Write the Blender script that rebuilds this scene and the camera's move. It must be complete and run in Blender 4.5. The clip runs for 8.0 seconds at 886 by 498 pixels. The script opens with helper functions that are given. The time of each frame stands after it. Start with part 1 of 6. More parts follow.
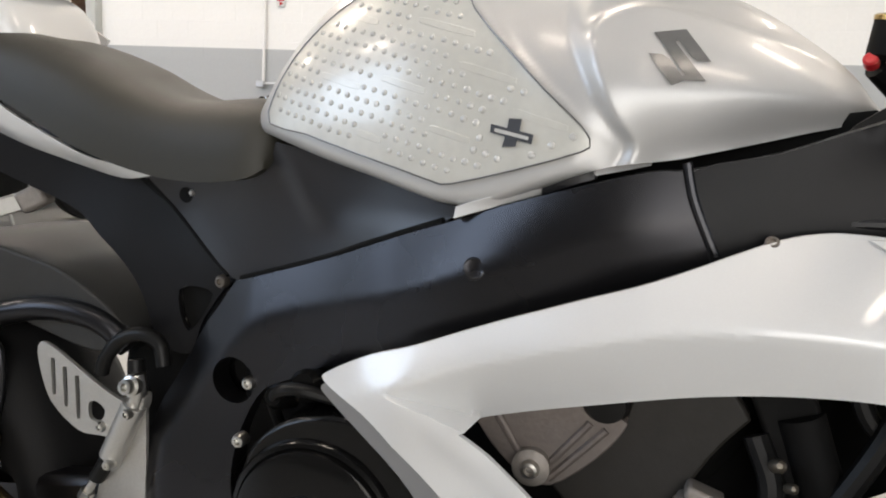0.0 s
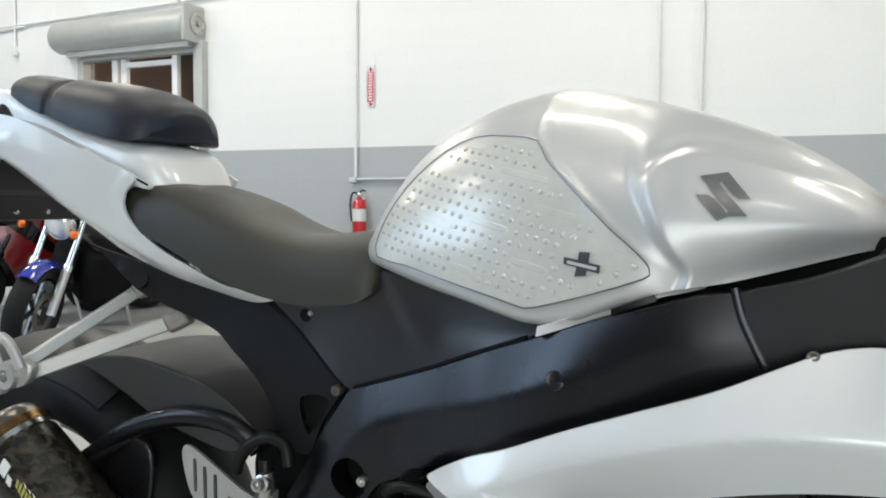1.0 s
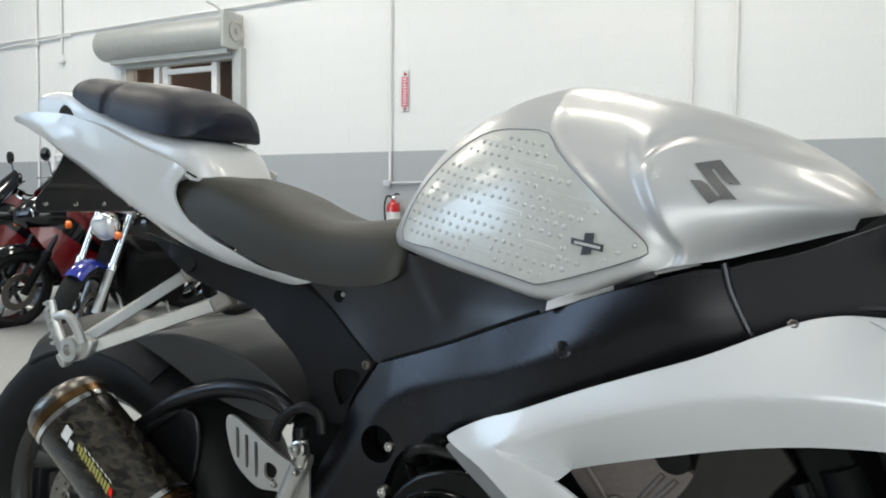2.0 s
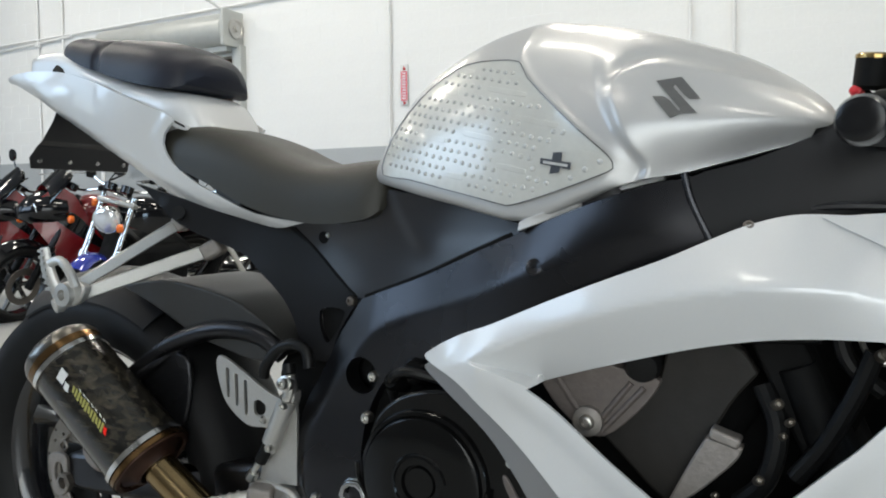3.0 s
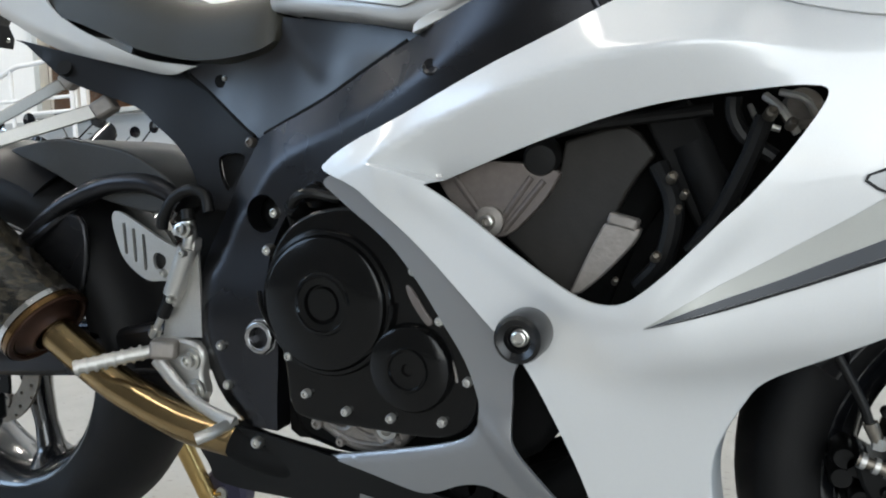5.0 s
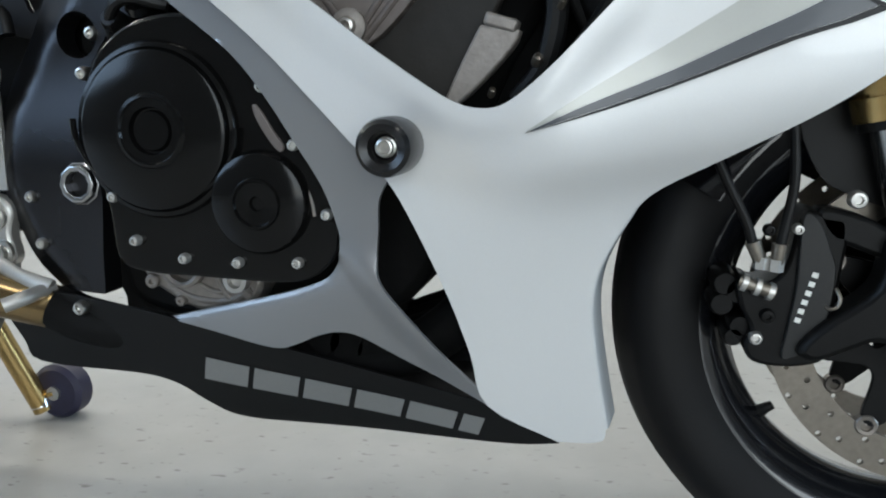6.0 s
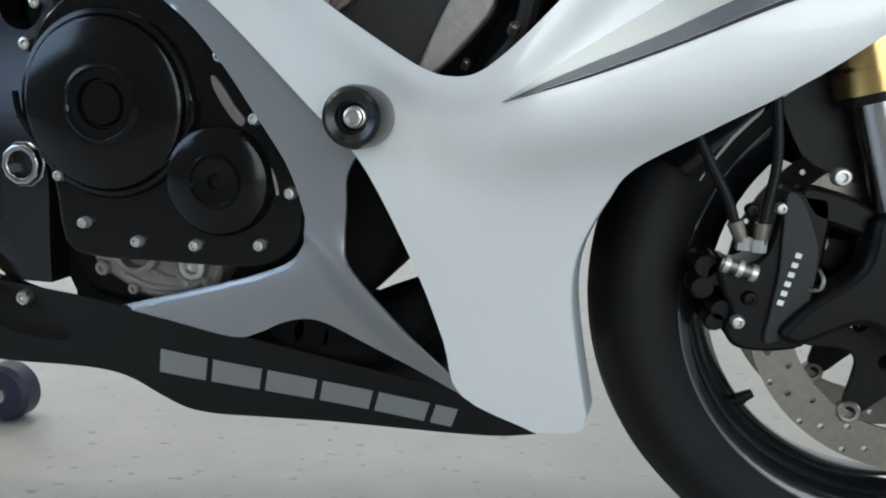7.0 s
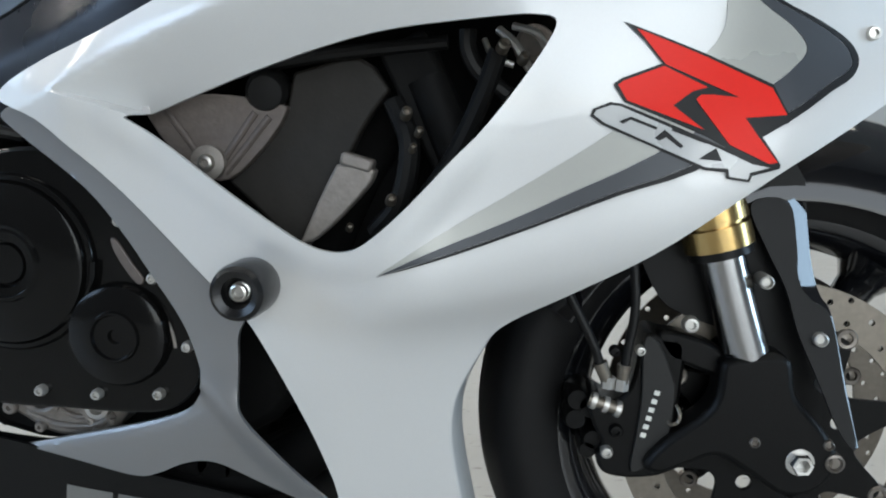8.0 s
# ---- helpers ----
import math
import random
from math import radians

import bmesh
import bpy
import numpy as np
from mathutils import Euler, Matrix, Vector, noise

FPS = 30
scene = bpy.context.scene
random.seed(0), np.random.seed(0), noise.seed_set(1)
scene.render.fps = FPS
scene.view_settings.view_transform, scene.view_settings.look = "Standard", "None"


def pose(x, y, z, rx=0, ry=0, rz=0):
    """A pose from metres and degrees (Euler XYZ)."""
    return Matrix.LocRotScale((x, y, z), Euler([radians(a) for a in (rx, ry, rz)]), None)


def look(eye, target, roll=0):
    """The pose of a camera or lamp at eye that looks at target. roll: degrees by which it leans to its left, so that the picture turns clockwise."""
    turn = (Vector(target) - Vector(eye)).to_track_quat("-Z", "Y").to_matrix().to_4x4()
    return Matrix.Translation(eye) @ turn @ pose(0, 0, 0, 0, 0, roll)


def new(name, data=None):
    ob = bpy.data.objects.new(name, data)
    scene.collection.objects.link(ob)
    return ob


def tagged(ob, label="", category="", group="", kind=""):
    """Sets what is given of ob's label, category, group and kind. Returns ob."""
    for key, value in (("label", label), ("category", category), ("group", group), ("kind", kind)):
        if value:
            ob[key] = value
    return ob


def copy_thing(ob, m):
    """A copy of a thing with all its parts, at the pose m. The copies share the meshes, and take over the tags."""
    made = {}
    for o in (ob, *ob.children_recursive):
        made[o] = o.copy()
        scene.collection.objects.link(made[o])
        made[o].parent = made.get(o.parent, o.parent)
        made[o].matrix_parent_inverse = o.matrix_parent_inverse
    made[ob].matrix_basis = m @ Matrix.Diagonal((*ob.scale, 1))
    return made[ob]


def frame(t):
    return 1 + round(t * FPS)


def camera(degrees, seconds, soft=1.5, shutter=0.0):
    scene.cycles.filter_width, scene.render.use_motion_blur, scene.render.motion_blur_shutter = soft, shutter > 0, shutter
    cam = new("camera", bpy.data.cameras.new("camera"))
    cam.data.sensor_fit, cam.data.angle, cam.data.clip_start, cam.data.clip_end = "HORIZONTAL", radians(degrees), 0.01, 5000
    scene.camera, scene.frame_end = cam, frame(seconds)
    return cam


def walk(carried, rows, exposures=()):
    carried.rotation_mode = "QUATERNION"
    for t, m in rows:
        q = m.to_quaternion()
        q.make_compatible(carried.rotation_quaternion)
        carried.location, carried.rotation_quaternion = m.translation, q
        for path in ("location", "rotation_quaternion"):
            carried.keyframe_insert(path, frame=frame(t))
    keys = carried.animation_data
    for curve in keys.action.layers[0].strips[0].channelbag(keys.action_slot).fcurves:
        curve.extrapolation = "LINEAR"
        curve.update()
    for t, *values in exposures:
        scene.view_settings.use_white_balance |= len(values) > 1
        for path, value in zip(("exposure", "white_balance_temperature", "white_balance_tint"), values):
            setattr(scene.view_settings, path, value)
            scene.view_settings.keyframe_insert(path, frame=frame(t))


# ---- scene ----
cam = camera(59.0, 8.0, 2.0)
PATH = [
    (0, (0.263, -0.765, 0.866), (-0.323, 1.12, 0.546), 3.1),
    (0.5, (0.287, -0.824, 0.907), (-0.394, 1.048, 0.726), 1.7),
    (1, (0.302, -0.868, 0.916), (-0.512, 0.955, 0.798), 0.4),
    (1.5, (0.329, -0.902, 0.908), (-0.555, 0.89, 0.806), 0.6),
    (2.8, (0.383, -0.966, 0.84), (-0.523, 0.814, 0.728), 0.1),
    (3, (0.394, -0.952, 0.814), (-0.509, 0.829, 0.709), -0.4),
    (3.5, (0.405, -0.949, 0.764), (-0.475, 0.844, 0.657), -1.5),
    (4, (0.417, -0.947, 0.722), (-0.421, 0.866, 0.615), -1.6),
    (4.2, (0.416, -0.947, 0.702), (-0.443, 0.855, 0.583), -1.8),
    (5.3, (0.425, -0.904, 0.612), (-0.232, 0.97, 0.375), -1.9),
    (5.5, (0.415, -0.885, 0.589), (-0.161, 1.01, 0.311), -1.7),
    (6, (0.395, -0.847, 0.52), (-0.03, 1.072, 0.15), -1.3),
    (6.5, (0.388, -0.826, 0.49), (0.015, 1.102, 0.107), -1.0),
    (7, (0.38, -0.818, 0.49), (0.049, 1.123, 0.138), -0.9),
    (7.5, (0.414, -0.824, 0.528), (0.191, 1.139, 0.218), -0.3),
    (8, (0.447, -0.848, 0.607), (0.239, 1.121, 0.324), -1.1),
]
EXPOSURES = [(0.0, 0.13, 7850, 16), (0.5, 0.13, 7450, 11), (1.5, -0.08, 7100, 8), (3.0, -0.11, 7080, 9), (3.5, 0.05, 7100, 10), (4.2, 0.13, 7100, 10), (5.5, 0.09, 6830, 9), (6.5, 0.05, 6680, 7), (7.5, 0.04, 6720, 8), (8.0, 0.0, 6820, 9)]
walk(cam, [(t, look(eye, target, roll)) for t, eye, target, roll in PATH], EXPOSURES)

# ---- light ----
world = bpy.data.worlds.new("world")
scene.world = world
world.use_nodes = True
wn = world.node_tree.nodes
sky = wn.new("ShaderNodeTexSky")
sky.sky_type, sky.sun_disc = "NISHITA", False
sky.sun_elevation, sky.sun_rotation = radians(40), radians(200)
world.node_tree.links.new(sky.outputs[0], wn["Background"].inputs[0])
wn["Background"].inputs[1].default_value = 0.12


def area_lamp(name, m, sx, sy, watts, colour):
    data = bpy.data.lights.new(name, "AREA")
    data.shape, data.size, data.size_y, data.energy, data.color = "RECTANGLE", sx, sy, watts, colour
    ob = new(name, data)
    ob.matrix_world = m
    return ob


ROOM_X0, ROOM_X1, ROOM_Y0, ROOM_Y1, ROOM_Z = -13.0, 9.0, -5.2, 7.0, 6.2
STRIPS = [(x, y) for y in (-3.2, 0.6, 4.4) for x in (-10.0, -5.5, -1.0, 3.5)]
for x, y in STRIPS:
    area_lamp("strip_light", look((x, y, 5.76), (x, y, 0)), 1.2, 0.56, 66 if x > 2 and y > 2 else 30 if y < -3 else 54 if x > -2 and y < 2 else 104, (1.0, 0.985, 0.95))
# daylight in the roll-up doors, the shop window on the west side and the high window beside it
area_lamp("door_daylight_south", look((2.6, -5.12, 1.8), (2.6, 0, 1.5)), 4.6, 3.3, 185, (0.82, 0.91, 1.0))
area_lamp("door_daylight_east", look((8.92, -0.8, 1.6), (0, -0.8, 1.3)), 2.4, 2.9, 240, (0.50, 0.73, 1.0))
area_lamp("shop_window_daylight", look((-12.92, -3.05, 3.2), (0, -3.05, 2.2)), 3.6, 4.0, 70, (0.46, 0.68, 1.0))
area_lamp("high_window_daylight", look((-8.4, -5.12, 4.05), (-8.4, 0, 3.0)), 7.4, 3.3, 430, (0.46, 0.68, 1.0))

# ---- materials ----


def material(name, colour, rough=0.5, metal=0.0, coat=0.0, vary=0.08, scale=40.0, bump=0.0, bump_scale=200.0, coarse=4.0, spec=0.5):
    m = bpy.data.materials.new(name)
    m.use_nodes = True
    nt = m.node_tree
    n, l = nt.nodes, nt.links
    p = n["Principled BSDF"]
    co = n.new("ShaderNodeTexCoord")
    fine, big = n.new("ShaderNodeTexNoise"), n.new("ShaderNodeTexNoise")
    fine.inputs["Scale"].default_value, big.inputs["Scale"].default_value = scale, coarse
    fine.inputs["Detail"].default_value = big.inputs["Detail"].default_value = 5
    l.new(co.outputs["Object"], fine.inputs["Vector"])
    l.new(co.outputs["Object"], big.inputs["Vector"])
    mix = n.new("ShaderNodeMath")
    mix.operation = "ADD"
    l.new(fine.outputs[0], mix.inputs[0])
    l.new(big.outputs[0], mix.inputs[1])
    ramp = n.new("ShaderNodeMapRange")
    ramp.inputs["From Min"].default_value, ramp.inputs["From Max"].default_value = 0.6, 1.4
    ramp.inputs["To Min"].default_value, ramp.inputs["To Max"].default_value = 1 - vary, 1 + vary
    l.new(mix.outputs[0], ramp.inputs[0])
    hue = n.new("ShaderNodeHueSaturation")
    hue.inputs["Color"].default_value = (*colour, 1)
    l.new(ramp.outputs[0], hue.inputs["Value"])
    l.new(hue.outputs[0], p.inputs["Base Color"])
    rr = n.new("ShaderNodeMapRange")
    rr.inputs["From Min"].default_value, rr.inputs["From Max"].default_value = 0.3, 0.7
    rr.inputs["To Min"].default_value, rr.inputs["To Max"].default_value = max(0.02, rough * (1 - 1.2 * vary)), min(1, rough * (1 + 1.2 * vary))
    l.new(big.outputs[0], rr.inputs[0])
    l.new(rr.outputs[0], p.inputs["Roughness"])
    p.inputs["Metallic"].default_value = metal
    p.inputs["Coat Weight"].default_value = coat
    p.inputs["Coat Roughness"].default_value = 0.06
    p.inputs["Specular IOR Level"].default_value = spec
    if bump:
        b, t = n.new("ShaderNodeBump"), n.new("ShaderNodeTexNoise")
        t.inputs["Scale"].default_value, t.inputs["Detail"].default_value = bump_scale, 4
        b.inputs["Strength"].default_value, b.inputs["Distance"].default_value = bump, 0.002
        l.new(co.outputs["Object"], t.inputs["Vector"])
        l.new(t.outputs[0], b.inputs["Height"])
        l.new(b.outputs[0], p.inputs["Normal"])
    return m


PEARL = material("pearl_white_paint", (0.640, 0.640, 0.632), 0.42, 0.20, 0.8, 0.03, 900, coarse=3)
SILVER = material("silver_paint", (0.47, 0.468, 0.460), 0.38, 0.32, 0.35, 0.05, 1500, coarse=3)
SILVER_DARK = material("satin_silver_panel", (0.26, 0.26, 0.265), 0.34, 0.55, 0.35, 0.06, 1500, coarse=3)
FRAME_BLACK = material("black_frame_finish", (0.037, 0.037, 0.040), 0.27, 0.9, 0.0, 0.12, 900, 0.03, 1400, coarse=5)
PLASTIC = material("black_plastic", (0.012, 0.012, 0.014), 0.32, 0.0, 0.0, 0.12, 500, 0.10, 1200, spec=0.6)
UNDER_BLACK = material("dull_black_plastic", (0.006, 0.006, 0.0068), 0.42, 0.0, 0.0, 0.12, 500, 0.08, 1200, spec=0.24)
BELLY_BLACK = material("matt_black_pan", (0.0056, 0.0056, 0.0056), 0.5, 0.0, 0.0, 0.12, 500, 0.05, 900, spec=0.2)
GLOSS_BLACK = material("gloss_black", (0.004, 0.004, 0.005), 0.09, 0.0, 0.12, 0.1, 200, spec=0.42)
ENGINE_BLACK = material("black_engine_paint", (0.004, 0.004, 0.004), 0.15, 0.0, 0.0, 0.15, 500, 0.02, 700, spec=0.24)
# black castings, darkened further by the shade round the front wheel put into the colour
CASTING_BLACK = material("darkened_black_casting", (0.0035, 0.0035, 0.0035), 0.42, 0.0, 0.0, 0.15, 300, 0.12, 500, spec=0.15)
# near-black for dark hidden parts, and for the shade in gaps and recesses
DARK = material("dull_shade_black", (0.004, 0.004, 0.004), 0.8, 0.0, 0.0, 0.3, 90, 0.2, 120, spec=0.15)
VINYL = material("seat_vinyl", (0.027, 0.0255, 0.0195), 0.45, 0.0, 0.0, 0.10, 700, 0.22, 1500, spec=0.42)
# black vinyl with the blue daylight sheen put into its base colour
VINYL_BLUE_SHEEN = material("pillion_vinyl", (0.0055, 0.0070, 0.0150), 0.44, 0.0, 0.0, 0.10, 700, 0.15, 1500, spec=0.36)
RUBBER = material("tyre_rubber", (0.0036, 0.0036, 0.0039), 0.62, 0.0, 0.0, 0.2, 60, 0.15, 500, spec=0.25)
HOSE = material("rubber_hose", (0.007, 0.007, 0.007), 0.40, 0.0, 0.0, 0.15, 200, spec=0.20)
CHROME = material("bright_steel", (0.72, 0.71, 0.69), 0.14, 1.0, 0.0, 0.06, 300)
STEEL = material("zinc_bolt_steel", (0.55, 0.54, 0.51), 0.30, 1.0, 0.0, 0.15, 300)
ALLOY = material("brushed_alloy", (0.50, 0.49, 0.465), 0.40, 0.75, 0.0, 0.10, 500, 0.08, 900)
STANCHION = material("hard_chrome_tube", (0.40, 0.40, 0.40), 0.20, 1.0, 0.0, 0.06, 300)
CALIPER_GREY = material("dark_grey_caliper", (0.016, 0.016, 0.0155), 0.5, 0.0, 0.0, 0.15, 300, 0.08, 500, spec=0.3)
HANGER = material("brown_black_plate", (0.021, 0.0192, 0.0172), 0.48, 0.0, 0.0, 0.2, 60, 0.1, 300, spec=0.25)
CAST_WARM = material("warm_bare_casting", (0.155, 0.132, 0.120), 0.5, 0.5, 0.0, 0.2, 120, 0.3, 260)
CAST = material("cast_aluminium", (0.27, 0.245, 0.225), 0.55, 0.6, 0.0, 0.2, 120, 0.3, 260)
DISC = material("brake_disc_steel", (0.20, 0.18, 0.16), 0.38, 0.85, 0.0, 0.12, 200, 0.05, 900)
ROTOR = material("brake_rotor_steel", (0.20, 0.178, 0.150), 0.42, 0.85, 0.0, 0.18, 160, 0.06, 900)
CAN_CAP = material("satin_can_cap", (0.16, 0.15, 0.135), 0.30, 1.0, 0.0, 0.2, 40)
GOLD = material("gold_anodised", (0.52, 0.36, 0.15), 0.24, 0.95, 0.0, 0.10, 150)
TITAN = material("heat_gold_titanium", (0.32, 0.225, 0.115), 0.20, 1.0, 0.0, 0.25, 25)
BURNT = material("heat_bronze_band", (0.20, 0.115, 0.05), 0.25, 1.0, 0.0, 0.3, 25)
SOOT_BRONZE = material("sooty_bronze", (0.045, 0.020, 0.012), 0.42, 0.6, 0.0, 0.3, 40)
RIM_BLACK = material("black_rim_paint", (0.005, 0.0055, 0.007), 0.22, 0.0, 0.9, 0.1, 200)
HUGGER = material("dark_grey_hugger", (0.030, 0.030, 0.029), 0.44, 0.0, 0.0, 0.12, 300, 0.05, 900, spec=0.32)
BOBBIN = material("black_nylon", (0.006, 0.006, 0.0065), 0.26, 0.0, 0.0, 0.1, 200, spec=0.4)
RED = material("red_decal", (0.80, 0.014, 0.006), 0.42, 0.0, 0.0, 0.03, 300, spec=0.25)
DECAL_BLACK = material("black_decal", (0.010, 0.010, 0.011), 0.40, 0.0, 0.0, 0.05, 300, spec=0.25)
DECAL_GREY = material("warm_grey_decal", (0.42, 0.42, 0.39), 0.28, 0.2, 0.4, 0.03, 900)
DECAL_LIGHT = material("light_grey_decal", (0.40, 0.405, 0.405), 0.28, 0.2, 0.4, 0.03, 900)
DECAL_SLATE = material("slate_decal", (0.052, 0.057, 0.066), 0.32, 0.1, 0.2, 0.03, 900)
LETTER_GREY = material("grey_lettering", (0.20, 0.20, 0.193), 0.4, 0.2, 0.0, 0.05, 300)
PRINT = material("off_white_print", (0.75, 0.75, 0.70), 0.5, 0.0, 0.0, 0.04, 200)
EMBLEM = material("grey_emblem", (0.17, 0.17, 0.168), 0.32, 0.7, 0.3, 0.05, 400)
YELLOW = material("yellow_print", (0.30, 0.28, 0.07), 0.4, 0.0, 0.0, 0.1, 90)
WHITE_PRINT = material("white_print", (0.62, 0.62, 0.60), 0.4, 0.0, 0.0, 0.05, 90)
RED_PLASTIC = material("red_plastic", (0.55, 0.02, 0.03), 0.3, 0.0, 0.3, 0.05, 90)
BLUE_PAINT = material("blue_paint", (0.015, 0.03, 0.28), 0.18, 0.1, 0.8, 0.08, 300)
RED_PAINT = material("red_paint", (0.16, 0.005, 0.007), 0.2, 0.05, 0.8, 0.08, 300)
ORANGE = material("orange_lens", (0.85, 0.16, 0.02), 0.2, 0.0, 0.4, 0.05, 60)
LENS = material("headlight_lens", (0.70, 0.72, 0.74), 0.12, 0.6, 0.8, 0.1, 60)
WHEEL_VIOLET = material("dark_blue_roller", (0.018, 0.017, 0.040), 0.4, 0.0, 0.0, 0.2, 50)
TUBE_GREY = material("galvanised_tube", (0.52, 0.53, 0.54), 0.4, 0.6, 0.0, 0.12, 60)
WHITE_METAL = material("white_painted_metal", (0.74, 0.74, 0.73), 0.4, 0.0, 0.1, 0.05, 20)
SHUTTER_GREY = material("grey_shutter_paint", (0.44, 0.45, 0.43), 0.45, 0.2, 0.0, 0.08, 10)
EXT_RED = material("extinguisher_red", (0.52, 0.015, 0.02), 0.25, 0.0, 0.5, 0.05, 30)
BROWN = material("brown_room_wall", (0.20, 0.12, 0.075), 0.7, 0.0, 0.0, 0.25, 6, coarse=1.2)
CEIL = material("ceiling_panel_grey", (0.55, 0.55, 0.54), 0.8, 0.0, 0.0, 0.08, 6, coarse=0.6)
# for the unseen walls, dark so that black parts reflect little light
WALL_GREY = material("dark_unseen_wall", (0.15, 0.152, 0.155), 0.7, 0.0, 0.0, 0.08, 8, 0.2, 60, coarse=0.7)


def carbon_material():
    """Marbled carbon laminate under clear lacquer."""
    m = material("carbon_laminate", (0.055, 0.050, 0.040), 0.24, 0.0, 0.35, 0.2, 60, spec=0.4)
    n, l = m.node_tree.nodes, m.node_tree.links
    co, mp, tex, ramp = n.new("ShaderNodeTexCoord"), n.new("ShaderNodeMapping"), n.new("ShaderNodeTexNoise"), n.new("ShaderNodeValToRGB")
    mp.inputs["Rotation"].default_value = (0, 0.64, 0)
    mp.inputs["Scale"].default_value = (0.30, 1.2, 1.5)
    tex.inputs["Scale"].default_value, tex.inputs["Detail"].default_value, tex.inputs["Distortion"].default_value = 75, 7, 0.6
    ramp.color_ramp.elements[0].position, ramp.color_ramp.elements[0].color = 0.40, (0.004, 0.0038, 0.003, 1)
    ramp.color_ramp.elements[1].position, ramp.color_ramp.elements[1].color = 0.68, (0.052, 0.043, 0.030, 1)
    l.new(co.outputs["Object"], mp.inputs[0])
    l.new(mp.outputs[0], tex.inputs["Vector"])
    l.new(tex.outputs[0], ramp.inputs[0])
    l.new(ramp.outputs[0], n["Principled BSDF"].inputs["Base Color"])
    return m


CARBON = carbon_material()


def clear_pad_material():
    m = material("clear_grip_film", (0.54, 0.535, 0.495), 0.30, 0.15, 0.6, 0.07, 120, 0.08, 70, coarse=18)
    return m


PAD = clear_pad_material()
STUD = material("clear_rubber_stud", (0.50, 0.495, 0.475), 0.26, 0.10, 0.4, 0.08, 120)


def glass_material():
    m = bpy.data.materials.new("window_glass")
    m.use_nodes = True
    p = m.node_tree.nodes["Principled BSDF"]
    p.inputs["Transmission Weight"].default_value, p.inputs["Roughness"].default_value, p.inputs["IOR"].default_value = 1.0, 0.02, 1.45
    return m


GLASS = glass_material()


def lamp_material():
    m = bpy.data.materials.new("lamp_diffuser")
    m.use_nodes = True
    p = m.node_tree.nodes["Principled BSDF"]
    p.inputs["Emission Color"].default_value, p.inputs["Emission Strength"].default_value = (1, 0.98, 0.94, 1), 6.0
    return m


LAMP = lamp_material()


def wall_material():
    """Painted block wall: white above, a grey band below, slightly uneven from block to block."""
    m = material("painted_block", (0.80, 0.80, 0.78), 0.62, 0.0, 0.0, 0.03, 30, 0.25, 90, coarse=1.5)
    nt = m.node_tree
    n, l = nt.nodes, nt.links
    geo, sep, info = n.new("ShaderNodeNewGeometry"), n.new("ShaderNodeSeparateXYZ"), n.new("ShaderNodeObjectInfo")
    l.new(geo.outputs["Position"], sep.inputs[0])
    step = n.new("ShaderNodeMath")
    step.operation = "LESS_THAN"
    step.inputs[1].default_value = 1.545
    l.new(sep.outputs["Z"], step.inputs[0])
    mix = n.new("ShaderNodeMix")
    mix.data_type = "RGBA"
    mix.inputs[6].default_value, mix.inputs[7].default_value = (0.74, 0.74, 0.725, 1), (0.38, 0.395, 0.40, 1)
    l.new(step.outputs[0], mix.inputs[0])
    hue = [x for x in n if x.bl_idname == "ShaderNodeHueSaturation"][0]
    l.new(mix.outputs[2], hue.inputs["Color"])
    return m


WALL = wall_material()


def floor_material():
    """Light grey sealed concrete with smears, scuffs and small dark chips."""
    m = material("sealed_concrete", (0.35, 0.35, 0.337), 0.40, 0.0, 0.0, 0.10, 14, 0.05, 60, coarse=1.6)
    nt = m.node_tree
    n, l = nt.nodes, nt.links
    p = n["Principled BSDF"]
    co = n.new("ShaderNodeTexCoord")
    mp = n.new("ShaderNodeMapping")
    mp.inputs["Scale"].default_value = (5, 11, 1)
    mp.inputs["Rotation"].default_value = (0, 0, 0.5)
    chips = n.new("ShaderNodeTexNoise")
    chips.inputs["Scale"].default_value, chips.inputs["Detail"].default_value = 7.0, 7
    l.new(co.outputs["Object"], mp.inputs[0])
    l.new(mp.outputs[0], chips.inputs["Vector"])
    rg = n.new("ShaderNodeMapRange")
    rg.inputs["From Min"].default_value, rg.inputs["From Max"].default_value = 0.635, 0.70
    l.new(chips.outputs[0], rg.inputs[0])
    hue = [x for x in n if x.bl_idname == "ShaderNodeHueSaturation"][0]
    mix = n.new("ShaderNodeMix")
    mix.data_type = "RGBA"
    mix.inputs[7].default_value = (0.20, 0.19, 0.18, 1)
    l.new(rg.outputs[0], mix.inputs[0])
    l.new(hue.outputs[0], mix.inputs[6])
    l.new(mix.outputs[2], p.inputs["Base Color"])
    return m


FLOOR = floor_material()

# ---- shapes ----


def thing(name, label, category, at=(0, 0, 0), turn=0.0, group=""):
    ob = new(name)
    ob.empty_display_size = 0.1
    ob.matrix_basis = pose(*at, 0, 0, turn)
    return tagged(ob, label, category, group)


